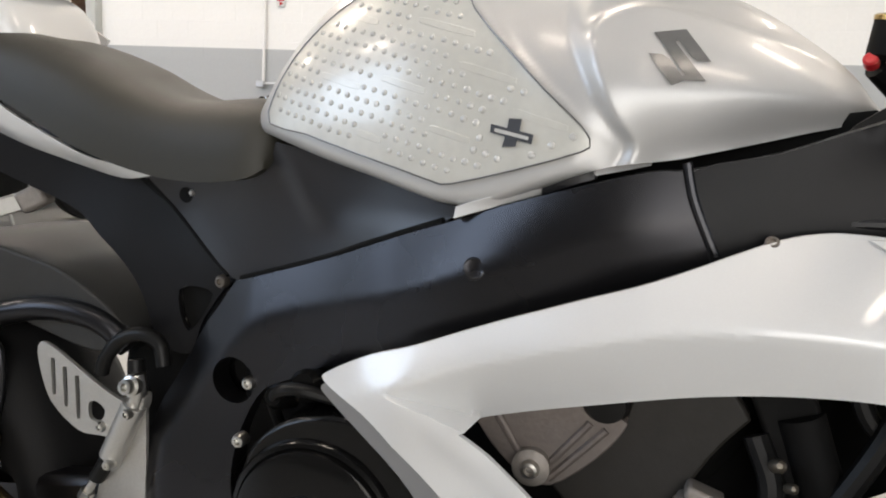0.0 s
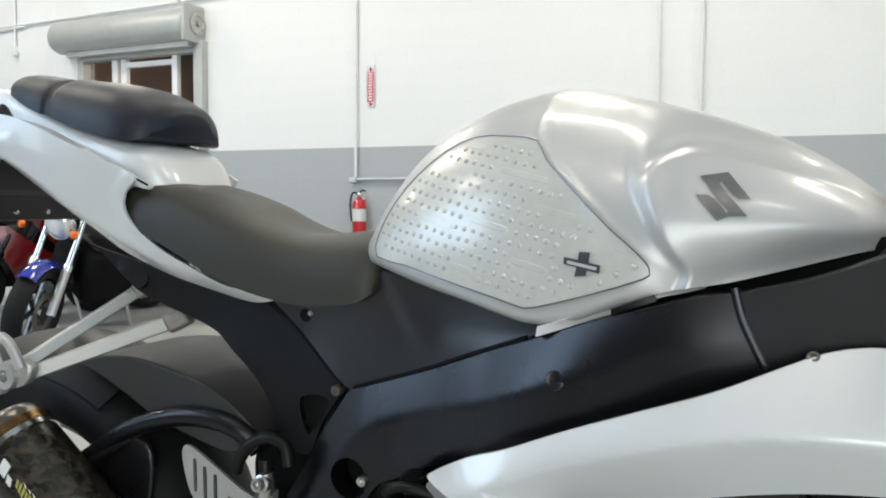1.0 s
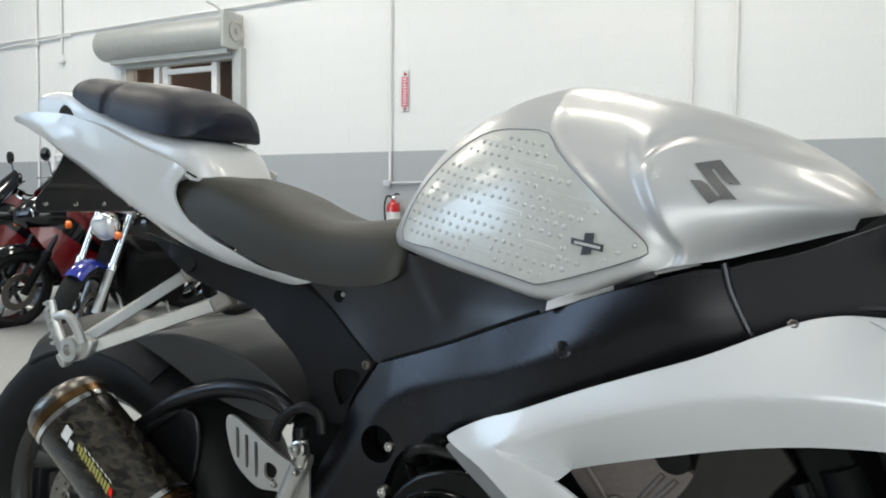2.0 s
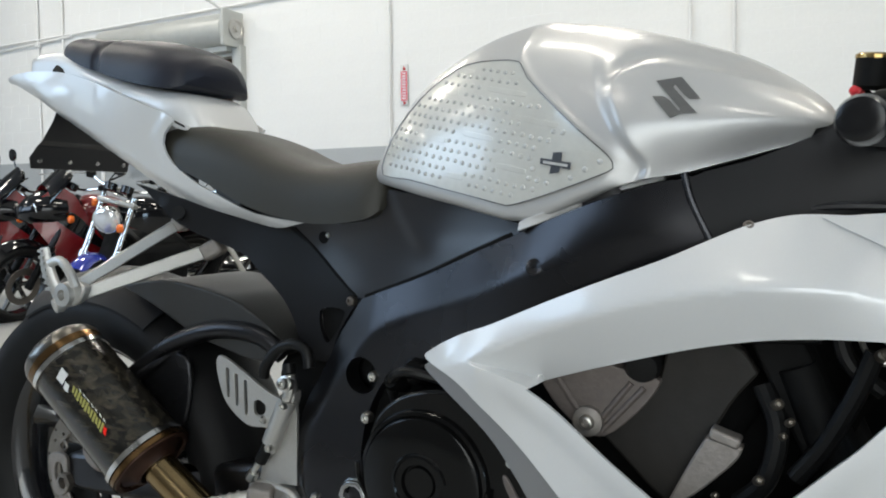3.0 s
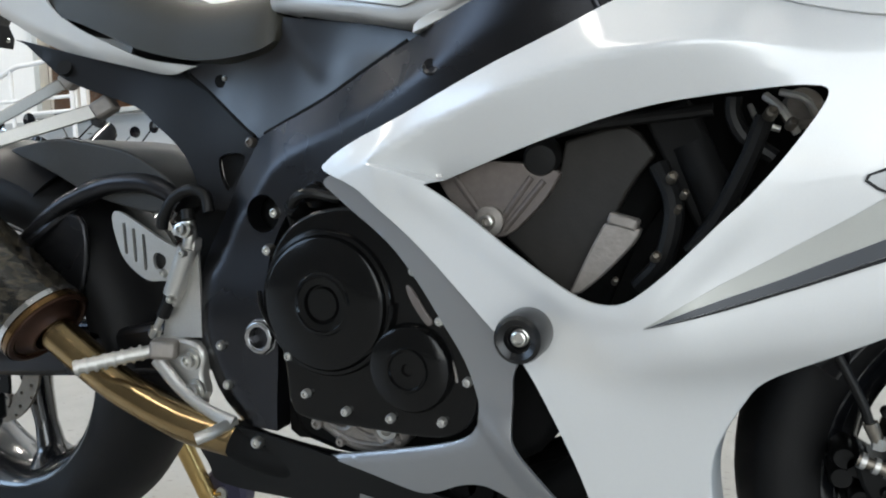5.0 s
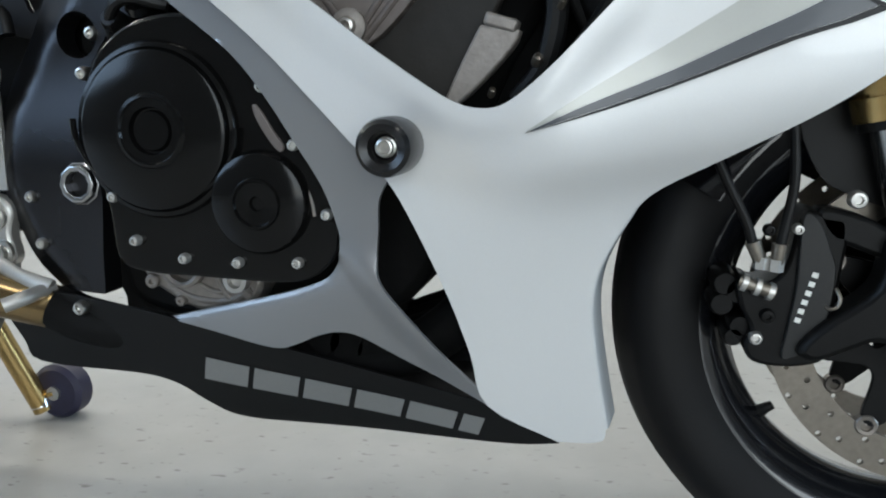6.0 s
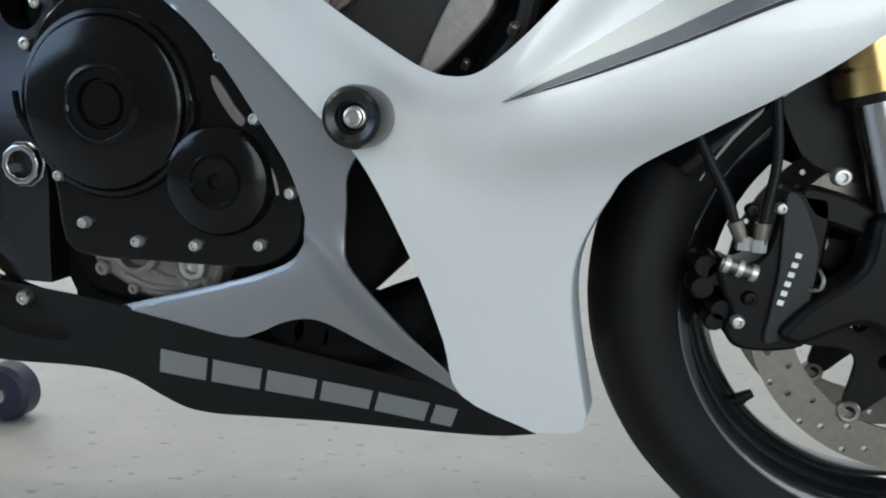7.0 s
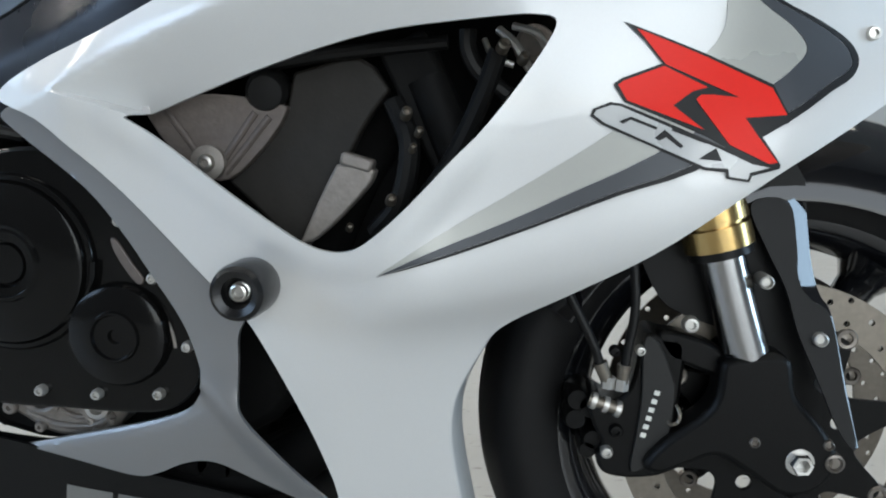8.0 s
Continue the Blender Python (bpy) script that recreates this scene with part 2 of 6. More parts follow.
def part(name, bm, mat, parent=None, label="", bevel=0.0, smooth=35, seg=2):
    """Links a bmesh as one mesh object under a thing or a part; its coordinates are those of the thing."""
    bmesh.ops.recalc_face_normals(bm, faces=bm.faces)
    me = bpy.data.meshes.new(name)
    bm.to_mesh(me)
    bm.free()
    me.materials.append(mat)
    me.shade_smooth()
    me.set_sharp_from_angle(angle=radians(smooth))
    ob = new(name, me)
    if parent is not None:
        ob.parent = parent
    if label:
        ob["label"] = label
    if bevel:
        mod = ob.modifiers.new("edge", "BEVEL")
        mod.width, mod.segments, mod.limit_method, mod.angle_limit = bevel, seg, "ANGLE", radians(40)
    return ob


def tps(points):
    """A smooth surface y(x, z) through a few (x, z, y)."""
    c = np.array(points, float)
    q, n = c[:, :2], len(points)

    def kernel(d):
        return d * d * np.log(d + 1e-12)

    k = kernel(np.hypot(q[:, None, 0] - q[None, :, 0], q[:, None, 1] - q[None, :, 1])) + 1e-5 * np.eye(n)
    base = np.c_[np.ones(n), q]
    w = np.linalg.solve(np.block([[k, base], [base.T, np.zeros((3, 3))]]), np.r_[c[:, 2], 0, 0, 0])

    def surface(x, z):
        return float(kernel(np.hypot(x - q[:, 0], z - q[:, 1])) @ w[:n] + w[n] + w[n + 1] * x + w[n + 2] * z)

    return surface


def curve(points, closed=True, steps=5):
    """A rounded line through points; a third value of 1 keeps a corner sharp."""
    pts = [Vector((p[0], p[1])) for p in points]
    sharp = [len(p) > 2 and p[2] for p in points]
    n, out = len(pts), []
    for i in range(n if closed else n - 1):
        a, b = pts[i], pts[(i + 1) % n]
        before = pts[(i - 1) % n] if closed or i else a
        after = pts[(i + 2) % n] if closed or i + 2 < n else b
        ta = (b - a) if sharp[i] else (b - before) / 2
        tb = (b - a) if sharp[(i + 1) % n] else (after - a) / 2
        for s in range(steps):
            t = s / steps
            h1, h2, h3, h4 = 2 * t**3 - 3 * t**2 + 1, -2 * t**3 + 3 * t**2, t**3 - 2 * t**2 + t, t**3 - t**2
            out.append(h1 * a + h2 * b + h3 * ta + h4 * tb)
    if not closed:
        out.append(pts[-1])
    return [(p.x, p.y) for p in out]


def smoothstep(a, b, x):
    t = min(1.0, max(0.0, (x - a) / (b - a)))
    return t * t * (3 - 2 * t)


def glide(x, xs, ys):
    """A rounded line through the stations, level slopes blended from station to station."""
    x = min(max(x, xs[0]), xs[-1])
    i = min(max(int(np.searchsorted(xs, x)) - 1, 0), len(xs) - 2)
    m = [(ys[min(k + 1, len(ys) - 1)] - ys[max(k - 1, 0)]) / (xs[min(k + 1, len(xs) - 1)] - xs[max(k - 1, 0)]) for k in (i, i + 1)]
    h = xs[i + 1] - xs[i]
    t = (x - xs[i]) / h
    return (2 * t**3 - 3 * t**2 + 1) * ys[i] + (t**3 - 2 * t**2 + t) * h * m[0] + (-2 * t**3 + 3 * t**2) * ys[i + 1] + (t**3 - t**2) * h * m[1]


def bend(v, r):
    """A rounded corner: nought below -r, v above r."""
    return 0.0 if v < -r else (v if v > r else (v + r) ** 2 / (4 * r))


def line_gap(points, x, z):
    """Signed height of (x, z) over a line given from left to right."""
    return z - float(np.interp(x, [p[0] for p in points], [p[1] for p in points]))


def far_from(points, x, z):
    """Distance of (x, z) to a line of points."""
    best = 9.0
    for (ax, az), (bx, bz) in zip(points, points[1:]):
        dx, dz = bx - ax, bz - az
        t = min(1, max(0, ((x - ax) * dx + (z - az) * dz) / (dx * dx + dz * dz + 1e-12)))
        best = min(best, math.hypot(x - ax - t * dx, z - az - t * dz))
    return best


def inside(loop, x, z):
    hit = False
    for (ax, az), (bx, bz) in zip(loop, loop[1:] + loop[:1]):
        if (az > z) != (bz > z) and x < (bx - ax) * (z - az) / (bz - az) + ax:
            hit = not hit
    return hit


def panel(outline, surface, thick=0.004, side=-1, holes=(), step=0.02, out=0.0, folds=()):
    """A shell with a curved face: an outline in the side view, laid on y = surface(x, z)."""
    bm = bmesh.new()
    for loop in (outline, *holes):
        vs = [bm.verts.new((x, 0, z)) for x, z in loop]
        for a, b in zip(vs, vs[1:] + vs[:1]):
            bm.edges.new((a, b))
    bmesh.ops.triangle_fill(bm, use_beauty=True, edges=bm.edges[:])
    bmesh.ops.dissolve_limit(bm, angle_limit=0.01, verts=[], edges=bm.edges[:])
    xs, zs = [p[0] for p in outline], [p[1] for p in outline]
    for axis, lo, hi in ((0, min(xs), max(xs)), (2, min(zs), max(zs))):
        n = Vector((1, 0, 0)) if axis == 0 else Vector((0, 0, 1))
        for k in range(int(lo / step) - 1, int(hi / step) + 2):
            v = k * step + 0.0013
            if lo < v < hi:
                bmesh.ops.bisect_plane(bm, geom=bm.verts[:] + bm.edges[:] + bm.faces[:], dist=1e-5, plane_co=n * v, plane_no=n)
    for line in folds:
        for (ax, az), (bx, bz) in zip(line, line[1:]):
            faces = [f for f in bm.faces if ax - .001 < f.calc_center_median().x < bx + .001]
            if faces:
                geom = faces + list({e for f in faces for e in f.edges}) + list({v for f in faces for v in f.verts})
                bmesh.ops.bisect_plane(bm, geom=geom, dist=1e-5, plane_co=(ax, 0, az), plane_no=(bz - az, 0, ax - bx))
    for v in bm.verts:
        v.co.y = surface(v.co.x, v.co.z) - out
    front = bm.faces[:]
    rim = [e for e in bm.edges if len(e.link_faces) == 1]
    inner = {}
    for v in bm.verts[:]:
        inner[v] = bm.verts.new((v.co.x, v.co.y + thick, v.co.z))
    for f in front:
        bm.faces.new([inner[v] for v in reversed(f.verts)])
    for e in rim:
        a, b = e.verts
        bm.faces.new((a, b, inner[b], inner[a]))
    if side > 0:
        for v in bm.verts:
            v.co.y = -v.co.y
    return bm


def prism(outline, y0, y1, holes=()):
    """A flat slab between two depths, its outline in the side view."""
    return panel(outline, lambda x, z: y0, y1 - y0, holes=holes, step=50.0)


def ring_points(c, r, n=24, rz=None):
    return [(c[0] + r * math.cos(2 * math.pi * i / n), c[1] + (rz or r) * math.sin(2 * math.pi * i / n)) for i in range(n)]


def loft(rings, close=True, caps=True):
    bm = bmesh.new()
    vs = [[bm.verts.new(p) for p in ring] for ring in rings]
    n = len(rings[0])
    for a, b in zip(vs, vs[1:]):
        for i in range(n if close else n - 1):
            bm.faces.new((a[i], a[(i + 1) % n], b[(i + 1) % n], b[i]))
    if caps and close:
        bm.faces.new(vs[0][::-1])
        bm.faces.new(vs[-1])
    return bm


def lathe(profile, at=(0, 0, 0), axis=(0, -1, 0), seg=32, caps=True):
    """Turns (radius, height) pairs round an axis; the height runs along it."""
    turn = Vector((0, 0, 1)).rotation_difference(Vector(axis)).to_matrix()
    rings = []
    for r, h in profile:
        r = max(r, 1e-4)
        rings.append([Vector(at) + turn @ Vector((r * math.cos(2 * math.pi * i / seg), r * math.sin(2 * math.pi * i / seg), h)) for i in range(seg)])
    return loft(rings, caps=caps)


def tube(points, r, seg=12, steps=6, radii=None, flat=1.0):
    """A round bar along a rounded path."""
    pts = [Vector(p) for p in points]
    path, rad = [], []
    n = len(pts)
    for i in range(n - 1):
        a, b = pts[i], pts[i + 1]
        ta, tb = (b - (pts[i - 1] if i else a)) / (2 if i else 1), ((pts[i + 2] if i + 2 < n else b) - a) / (2 if i + 2 < n else 1)
        for s in range(steps + (i == n - 2)):
            t = s / steps
            path.append((2 * t**3 - 3 * t**2 + 1) * a + (-2 * t**3 + 3 * t**2) * b + (t**3 - 2 * t**2 + t) * ta + (t**3 - t**2) * tb)
            rad.append(r if radii is None else radii[i] * (1 - t) + radii[i + 1] * t)
    rings, up = [], Vector((0.31, 0.2, 0.93))
    for i, p in enumerate(path):
        d = (path[min(i + 1, len(path) - 1)] - path[max(i - 1, 0)]).normalized()
        u = (up - d * up.dot(d)).normalized()
        w = d.cross(u)
        up = u
        rings.append([p + rad[i] * (math.cos(2 * math.pi * k / seg) * u + flat * math.sin(2 * math.pi * k / seg) * w) for k in range(seg)])
    return loft(rings)


def block(size, at=(0, 0, 0), turn=None):
    bm = bmesh.new()
    bmesh.ops.create_cube(bm, size=1.0)
    m = Matrix.Translation(at) @ (turn or Matrix()) @ Matrix.Diagonal((*size, 1))
    bmesh.ops.transform(bm, matrix=m, verts=bm.verts)
    return bm


def join(*bms):
    out = bmesh.new()
    for b in bms:
        me = bpy.data.meshes.new("join")
        b.to_mesh(me)
        b.free()
        out.from_mesh(me)
        bpy.data.meshes.remove(me)
    return out


def bolt(parent, at, r=0.007, mat=None, axis=(0, -1, 0), h=0.006, name="bolt", socket=True):
    """A domed cap screw with a socket."""
    prof = [(r, -0.004), (r, h * 0.55), (r * 0.8, h), (r * 0.5, h * 1.05)]
    prof += [(r * 0.45, h * 0.5), (0.0, h * 0.5)] if socket else [(0.0, h * 1.1)]
    return part(name, lathe(prof, at, axis, 16), mat or STEEL, parent)


# ---- the setting ----


def setting(name, bm, mat, label="", category="", smooth=30):
    return tagged(part(name, bm, mat, None, smooth=smooth), label, category, kind="structure")


RX, RY = (ROOM_X0 + ROOM_X1) / 2, (ROOM_Y0 + ROOM_Y1) / 2
LX, LY = ROOM_X1 - ROOM_X0, ROOM_Y1 - ROOM_Y0
setting("floor", block((LX + 0.6, LY + 0.6, 0.2), (RX, RY, -0.1)), FLOOR, "light grey sealed concrete floor with scuffs", "floor")
setting("ceiling", block((LX + 0.6, LY + 0.6, 0.2), (RX, RY, ROOM_Z + 0.1)), CEIL, "plain grey ceiling panels over the showroom", "ceiling")
WIN = (-8.62, -6.50, 1.62, 2.86)


def wall_with_hole(along, at, thick, lo, hi, hole):
    """A wall slab with one opening; hole: start, end, bottom, top."""
    a, b, c, d = hole
    bits = [(lo, a, 0, ROOM_Z), (b, hi, 0, ROOM_Z), (a, b, d, ROOM_Z)] + ([(a, b, 0, c)] if c > 0 else [])
    bms = []
    for s, e, z0, z1 in bits:
        size, mid = (e - s, thick, z1 - z0), ((s + e) / 2, at, (z0 + z1) / 2)
        if along == "y":
            size, mid = (thick, e - s, z1 - z0), (at, (s + e) / 2, (z0 + z1) / 2)
        bms.append(block(size, mid))
    return join(*bms)


wall_north = setting("wall_north", wall_with_hole("x", ROOM_Y1 + 0.1015, 0.2, ROOM_X0, ROOM_X1, WIN), WALL, "white painted block wall with a grey lower band", "wall")
# the other three walls are out of view, added dark to deepen the bike's reflections
south = join(wall_with_hole("x", ROOM_Y0 - 0.1, 0.2, -0.6, ROOM_X1, (0.3, 4.9, 0, 3.45)), wall_with_hole("x", ROOM_Y0 - 0.1, 0.2, ROOM_X0, -0.6, (-12.2, -4.6, 2.35, 5.75)))
setting("wall_south", south, WALL_GREY, "unseen dark grey wall with an open roll-up door", "wall")
setting("wall_west", wall_with_hole("y", ROOM_X0 - 0.1, 0.2, ROOM_Y0, ROOM_Y1, (-4.9, -1.2, 1.15, 5.25)), WALL_GREY, "unseen dark grey side wall with a shop window opening", "wall")
setting("wall_east", wall_with_hole("y", ROOM_X1 + 0.1, 0.2, ROOM_Y0, ROOM_Y1, (-2.0, 0.4, 0, 3.05)), WALL_GREY, "unseen dark grey wall with an open roll-up door", "wall")
setting("ground", block((160, 160, 0.1), (0, 0, -0.26)), FLOOR, "pale concrete yard outside the doors", "ground")

# window in the far wall, with its frame and the brown room behind it
window = tagged(new("window_1"), "sliding window in a grey steel frame", "window", kind="structure")
wx0, wx1, wz0, wz1 = WIN
for name, size, at in (
    ("window_frame", (0.10, 0.16, wz1 - wz0), (wx0 + 0.05, 6.99, (wz0 + wz1) / 2)),
    ("window_frame", (0.14, 0.18, wz1 - wz0 + 0.1), (wx1 - 0.03, 6.98, (wz0 + wz1) / 2)),
    ("window_head", (wx1 - wx0 - 0.16, 0.16, 0.08), ((wx0 + wx1) / 2 - 0.02, 6.99, wz1 - 0.04)),
    ("window_sill", (wx1 - wx0 + 0.1, 0.26, 0.06), ((wx0 + wx1) / 2, 6.95, wz0 - 0.03)),
):
    part(name, block(size, at), SHUTTER_GREY, window, bevel=0.008)
for x, w in ((-8.02, 0.10), (-7.86, 0.10), (-6.99, 0.09)):
    part("mullion", block((w, 0.07, wz1 - wz0 - 0.1), (x, 7.02, (wz0 + wz1) / 2 - 0.01)), WHITE_METAL, window, bevel=0.006)
part("transom", block((0.8, 0.07, 0.07), (-7.43, 7.02, wz1 - 0.16)), WHITE_METAL, window, bevel=0.006)
for x0, x1 in ((-8.5, -8.1), (-7.8, -7.06), (-6.92, -6.62)):
    ob = part("pane", block((x1 - x0, 0.006, wz1 - wz0 - 0.1), ((x0 + x1) / 2, 7.04, (wz0 + wz1) / 2 - 0.02)), GLASS, window)
    ob.visible_shadow = False
office = block((3.4, 2.6, 2.6), (-7.5, 8.55, 2.2))
bmesh.ops.delete(office, geom=[f for f in office.faces if f.normal.y < -0.5], context="FACES")
setting("office_room", office, BROWN, "brown panelled office seen through the window", "room")
area_lamp("office_lamp", look((-7.2, 8.6, 3.42), (-7.2, 8.6, 0)), 1.2, 0.3, 26, (1.0, 0.86, 0.66))
part("office_light", block((1.3, 0.3, 0.03), (-6.9, 9.2, 3.0), Euler((0, 0.2, 0)).to_matrix().to_4x4()), WHITE_METAL, window)

# rolled-up shutter over the window
shutter = thing("roll_shutter", "grey rolled-up steel shutter box over the window", "shutter", (-7.7, 6.86, 3.1))
part("roller_case", lathe([(0.0, -1.18), (0.20, -1.18), (0.215, -1.15), (0.215, 1.10), (0.20, 1.12), (0.0, 1.12)], axis=(1, 0, 0), seg=40), SHUTTER_GREY, shutter)
part("end_plate", block((0.05, 0.46, 0.46), (1.17, 0, 0)), SHUTTER_GREY, shutter, bevel=0.012)
part("end_hub", lathe([(0.13, 0.0), (0.13, 0.03), (0.10, 0.035), (0.09, 0.02), (0.04, 0.02), (0.035, 0.05), (0.0, 0.05)], (1.19, 0, 0), (1, 0, 0), 24), ALLOY, shutter)
part("bottom_rail", block((2.1, 0.10, 0.07), (0.06, -0.02, -0.24)), SHUTTER_GREY, shutter, bevel=0.01)
part("chain_arm", tube([(1.1, -0.1, 0.2), (1.0, -0.14, 0.30), (0.9, -0.2, 0.36)], 0.015, 8), SHUTTER_GREY, shutter)

# conduits and fittings on the far wall
pipes = thing("conduit", "thin white painted conduits fixed to the block wall", "pipe", (0, 6.965, 0))
for x, z0, z1 in ((-0.93, 0.6, 6.15), (-0.53, 1.0, 6.15), (-10.45, 0.4, 6.15), (-4.30, 1.19, 6.15), (-9.9, 3.1, 6.15)):
    part("pipe", tube([(x, 0, z0), (x, 0, z1)], 0.016, 10, 1), WHITE_METAL, pipes)
for z, x0, x1 in ((3.40, -12.9, -5.2), (3.30, -12.9, -9.7)):
    part("pipe", tube([(x0, 0, z - 0.04), ((x0 + x1) / 2, 0, z), (x1, 0, z + 0.06)], 0.016, 10, 3), WHITE_METAL, pipes)
part("pipe", tube([(-4.34, 0, 1.175), (-3.60, 0, 1.185)], 0.016, 10, 1), TUBE_GREY, pipes)
for x, z in ((-4.33, 1.17), (-10.45, 3.3), (-9.9, 3.0)):
    part("junction_box", block((0.09, 0.05, 0.07), (x, -0.01, z)), WHITE_METAL if z > 1.5 else TUBE_GREY, pipes, bevel=0.008)

sign = thing("wall_sign", "narrow red and white vertical safety sign on the wall", "sign", (-4.113, 6.985, 2.23))
part("sign_board", block((0.10, 0.012, 0.47)), WHITE_PRINT, sign, bevel=0.004)
part("red_panel", block((0.086, 0.004, 0.34), (0, -0.010, -0.01)), EXT_RED, sign)
for z in (0.19, -0.205):
    part("arrow", lathe([(0.03, 0), (0.0, 0.02)], (0, -0.007, z), (0, -1, 0), 3), EXT_RED, sign)
for k in range(10):
    part("print_bar", block((0.045, 0.003, 0.014), (0, -0.014, 0.135 - 0.032 * k)), WHITE_PRINT, sign)

ext = thing("fire_extinguisher", "red fire extinguisher with a white label hung on the wall", "extinguisher", (-4.215, 6.90, 0.55))
part("cylinder", lathe([(0.0, 0), (0.07, 0.0), (0.078, 0.02), (0.078, 0.34), (0.06, 0.39), (0.028, 0.41), (0.024, 0.44), (0.0, 0.44)], axis=(0, 0, 1)), EXT_RED, ext)
part("label_band", lathe([(0.0795, 0.15), (0.0795, 0.29)], axis=(0, 0, 1)), WHITE_PRINT, ext)
part("valve", lathe([(0.024, 0.43), (0.03, 0.45), (0.022, 0.48), (0, 0.485)], axis=(0, 0, 1)), CHROME, ext)
part("lever", tube([(0, 0, 0.47), (0.05, -0.02, 0.50), (0.10, -0.03, 0.49)], 0.010, 8), GLOSS_BLACK, ext)
part("hose", tube([(0.01, 0, 0.45), (-0.07, -0.02, 0.47), (-0.10, -0.03, 0.35), (-0.085, -0.03, 0.15)], 0.011, 8), HOSE, ext)
part("bracket", block((0.06, 0.05, 0.10), (0, 0.085, 0.35)), STEEL, ext, bevel=0.005)

# white loading rail before the far wall
rail = thing("tube_rail", "white tubular steel guard rail standing by the far wall", "rail", (0, 6.2, 0))
part("rail_frame", tube([(-9.1, 0, 0.1), (-9.1, 0, 1.50), (-8.85, 0, 1.80), (-8.2, 0, 2.10), (-7.9, 0, 2.14), (-7.35, 0, 2.16), (-7.22, 0, 2.08), (-7.2, 0, 0.1)], 0.03, 10, 6), WHITE_METAL, rail)
for z in (1.55, 1.72):
    part("crossbar", tube([(-9.1, 0, z), (-7.2, 0, z)], 0.024, 8, 1), WHITE_METAL, rail)
part("post", tube([(-8.2, 0, 0.0), (-8.2, 0, 2.10)], 0.026, 8, 1), WHITE_METAL, rail)

# ceiling strip lights
fixture = thing("strip_lamp", "white fluorescent strip lamp under the ceiling", "lamp", (STRIPS[0][0], STRIPS[0][1], 5.82), group="ceiling strip lamps")
part("housing", block((1.34, 0.66, 0.07), (0, 0, 0.035)), WHITE_METAL, fixture, bevel=0.01)
for y in (-0.2, 0.0, 0.2):
    part("tube_lamp", tube([(-0.58, y, -0.015), (0.58, y, -0.015)], 0.014, 10, 1), LAMP, fixture)
for x in (-0.5, 0.5):
    part("hanger", tube([(x, 0, 0.07), (x, 0, ROOM_Z - 5.82)], 0.006, 6, 1), STEEL, fixture)
for x, y in STRIPS[1:]:
    copy_thing(fixture, pose(x, y, 5.82))

# ---- the motorcycle ----
bike = thing("motorcycle", "white and silver sports motorcycle with black frame on a rear stand", "motorcycle")

FAIR = tps([(-.007, .648, -.197), (.115, .629, -.202), (.061, .643, -.216), (.295, .516, -.212), (.330, .497, -.213), (.209, .420, -.203), (.501, .625, -.222),
            (.655, .580, -.180), (.10, .678, -.213), (.19, .711, -.222), (.24, .762, -.224), (.30, .738, -.227), (.320, .794, -.227), (.38, .742, -.226), (.42, .58, -.2176), (.45, .65, -.2210), (.420, .420, -.165), (.330, .220, -.140), (.400, .190, -.120),
            (.600, .750, -.200), (.450, .780, -.207), (.800, .650, -.120)])
FOLD = curve([(-.05, .625), (.027, .645), (.10, .678), (.19, .711), (.25, .729), (.30, .738), (.35, .742), (.40, .740), (.468, .729), (.60, .72), (.9, .70)], False, 4)
FOLD_RISE = ([.0, .03, .09, .24, .30, .33, .38, .48, .55], [.2, .42, .45, .33, .52, .66, .56, .18, 0.0])
NUB = [(.02, .660), (.052, .6505), (.085, .6415), (.113, .632), (.15, .615), (.20, .600), (.36, .600), (.40, .63), (.48, .69), (.6, .72)]
SHOULDER = [(.20, .485), (.24, .480), (.31, .467), (.385, .475), (.48, .490), (.575, .520), (.66, .575), (.8, .64)]


def fairing_y(x, z):
    y = FAIR(x, z)
    over = line_gap(FOLD, x, z)
    below = -over
    nub = line_gap(NUB, x, z)
    above = smoothstep(0.0, 0.0025 + 0.06 * smoothstep(.30, .38, x), nub)
    upper = above * (1 - smoothstep(.37, .47, x)) * smoothstep(0.02, 0.06, x)
    y += 0.45 * upper * min(bend(below, .003), 0.055) + float(np.interp(x, *FOLD_RISE)) * bend(over, .004)
    y -= 0.003 * (1 - above) * math.exp(-(nub / 0.04) ** 2) * smoothstep(.044, .060, x) * (1 - smoothstep(.112, .135, x))
    # a raised lip round the window's lower edge, and the shoulder under the stripes
    d = far_from(WINDOW_LOW, x, z)
    y -= 0.006 * (1 - smoothstep(0.008, 0.034, d)) * (1 - above) * smoothstep(.05, .07, x) * (1 - smoothstep(.38, .44, x))
    s = line_gap(SHOULDER, x, z)
    y -= 0.017 * smoothstep(.26, .38, x) * math.exp(-(s / (0.055 if s > 0 else 0.030)) ** 2)
    return y


WINDOW = [(.111, .6285, 1), (.146, .604), (.195, .567), (.244, .533), (.266, .520), (.284, .5145), (.304, .5155), (.324, .527), (.353, .552), (.390, .589), (.412, .610), (.437, .639),
          (.458, .667), (.470, .686), (.472, .695), (.467, .6990, 1), (.4527, .7005), (.4347, .7005), (.387, .6985), (.337, .6938), (.287, .6840), (.233, .6690), (.180, .6525), (.132, .6362)]
WINDOW_LOW = [p[:2] for p in WINDOW[:15]]
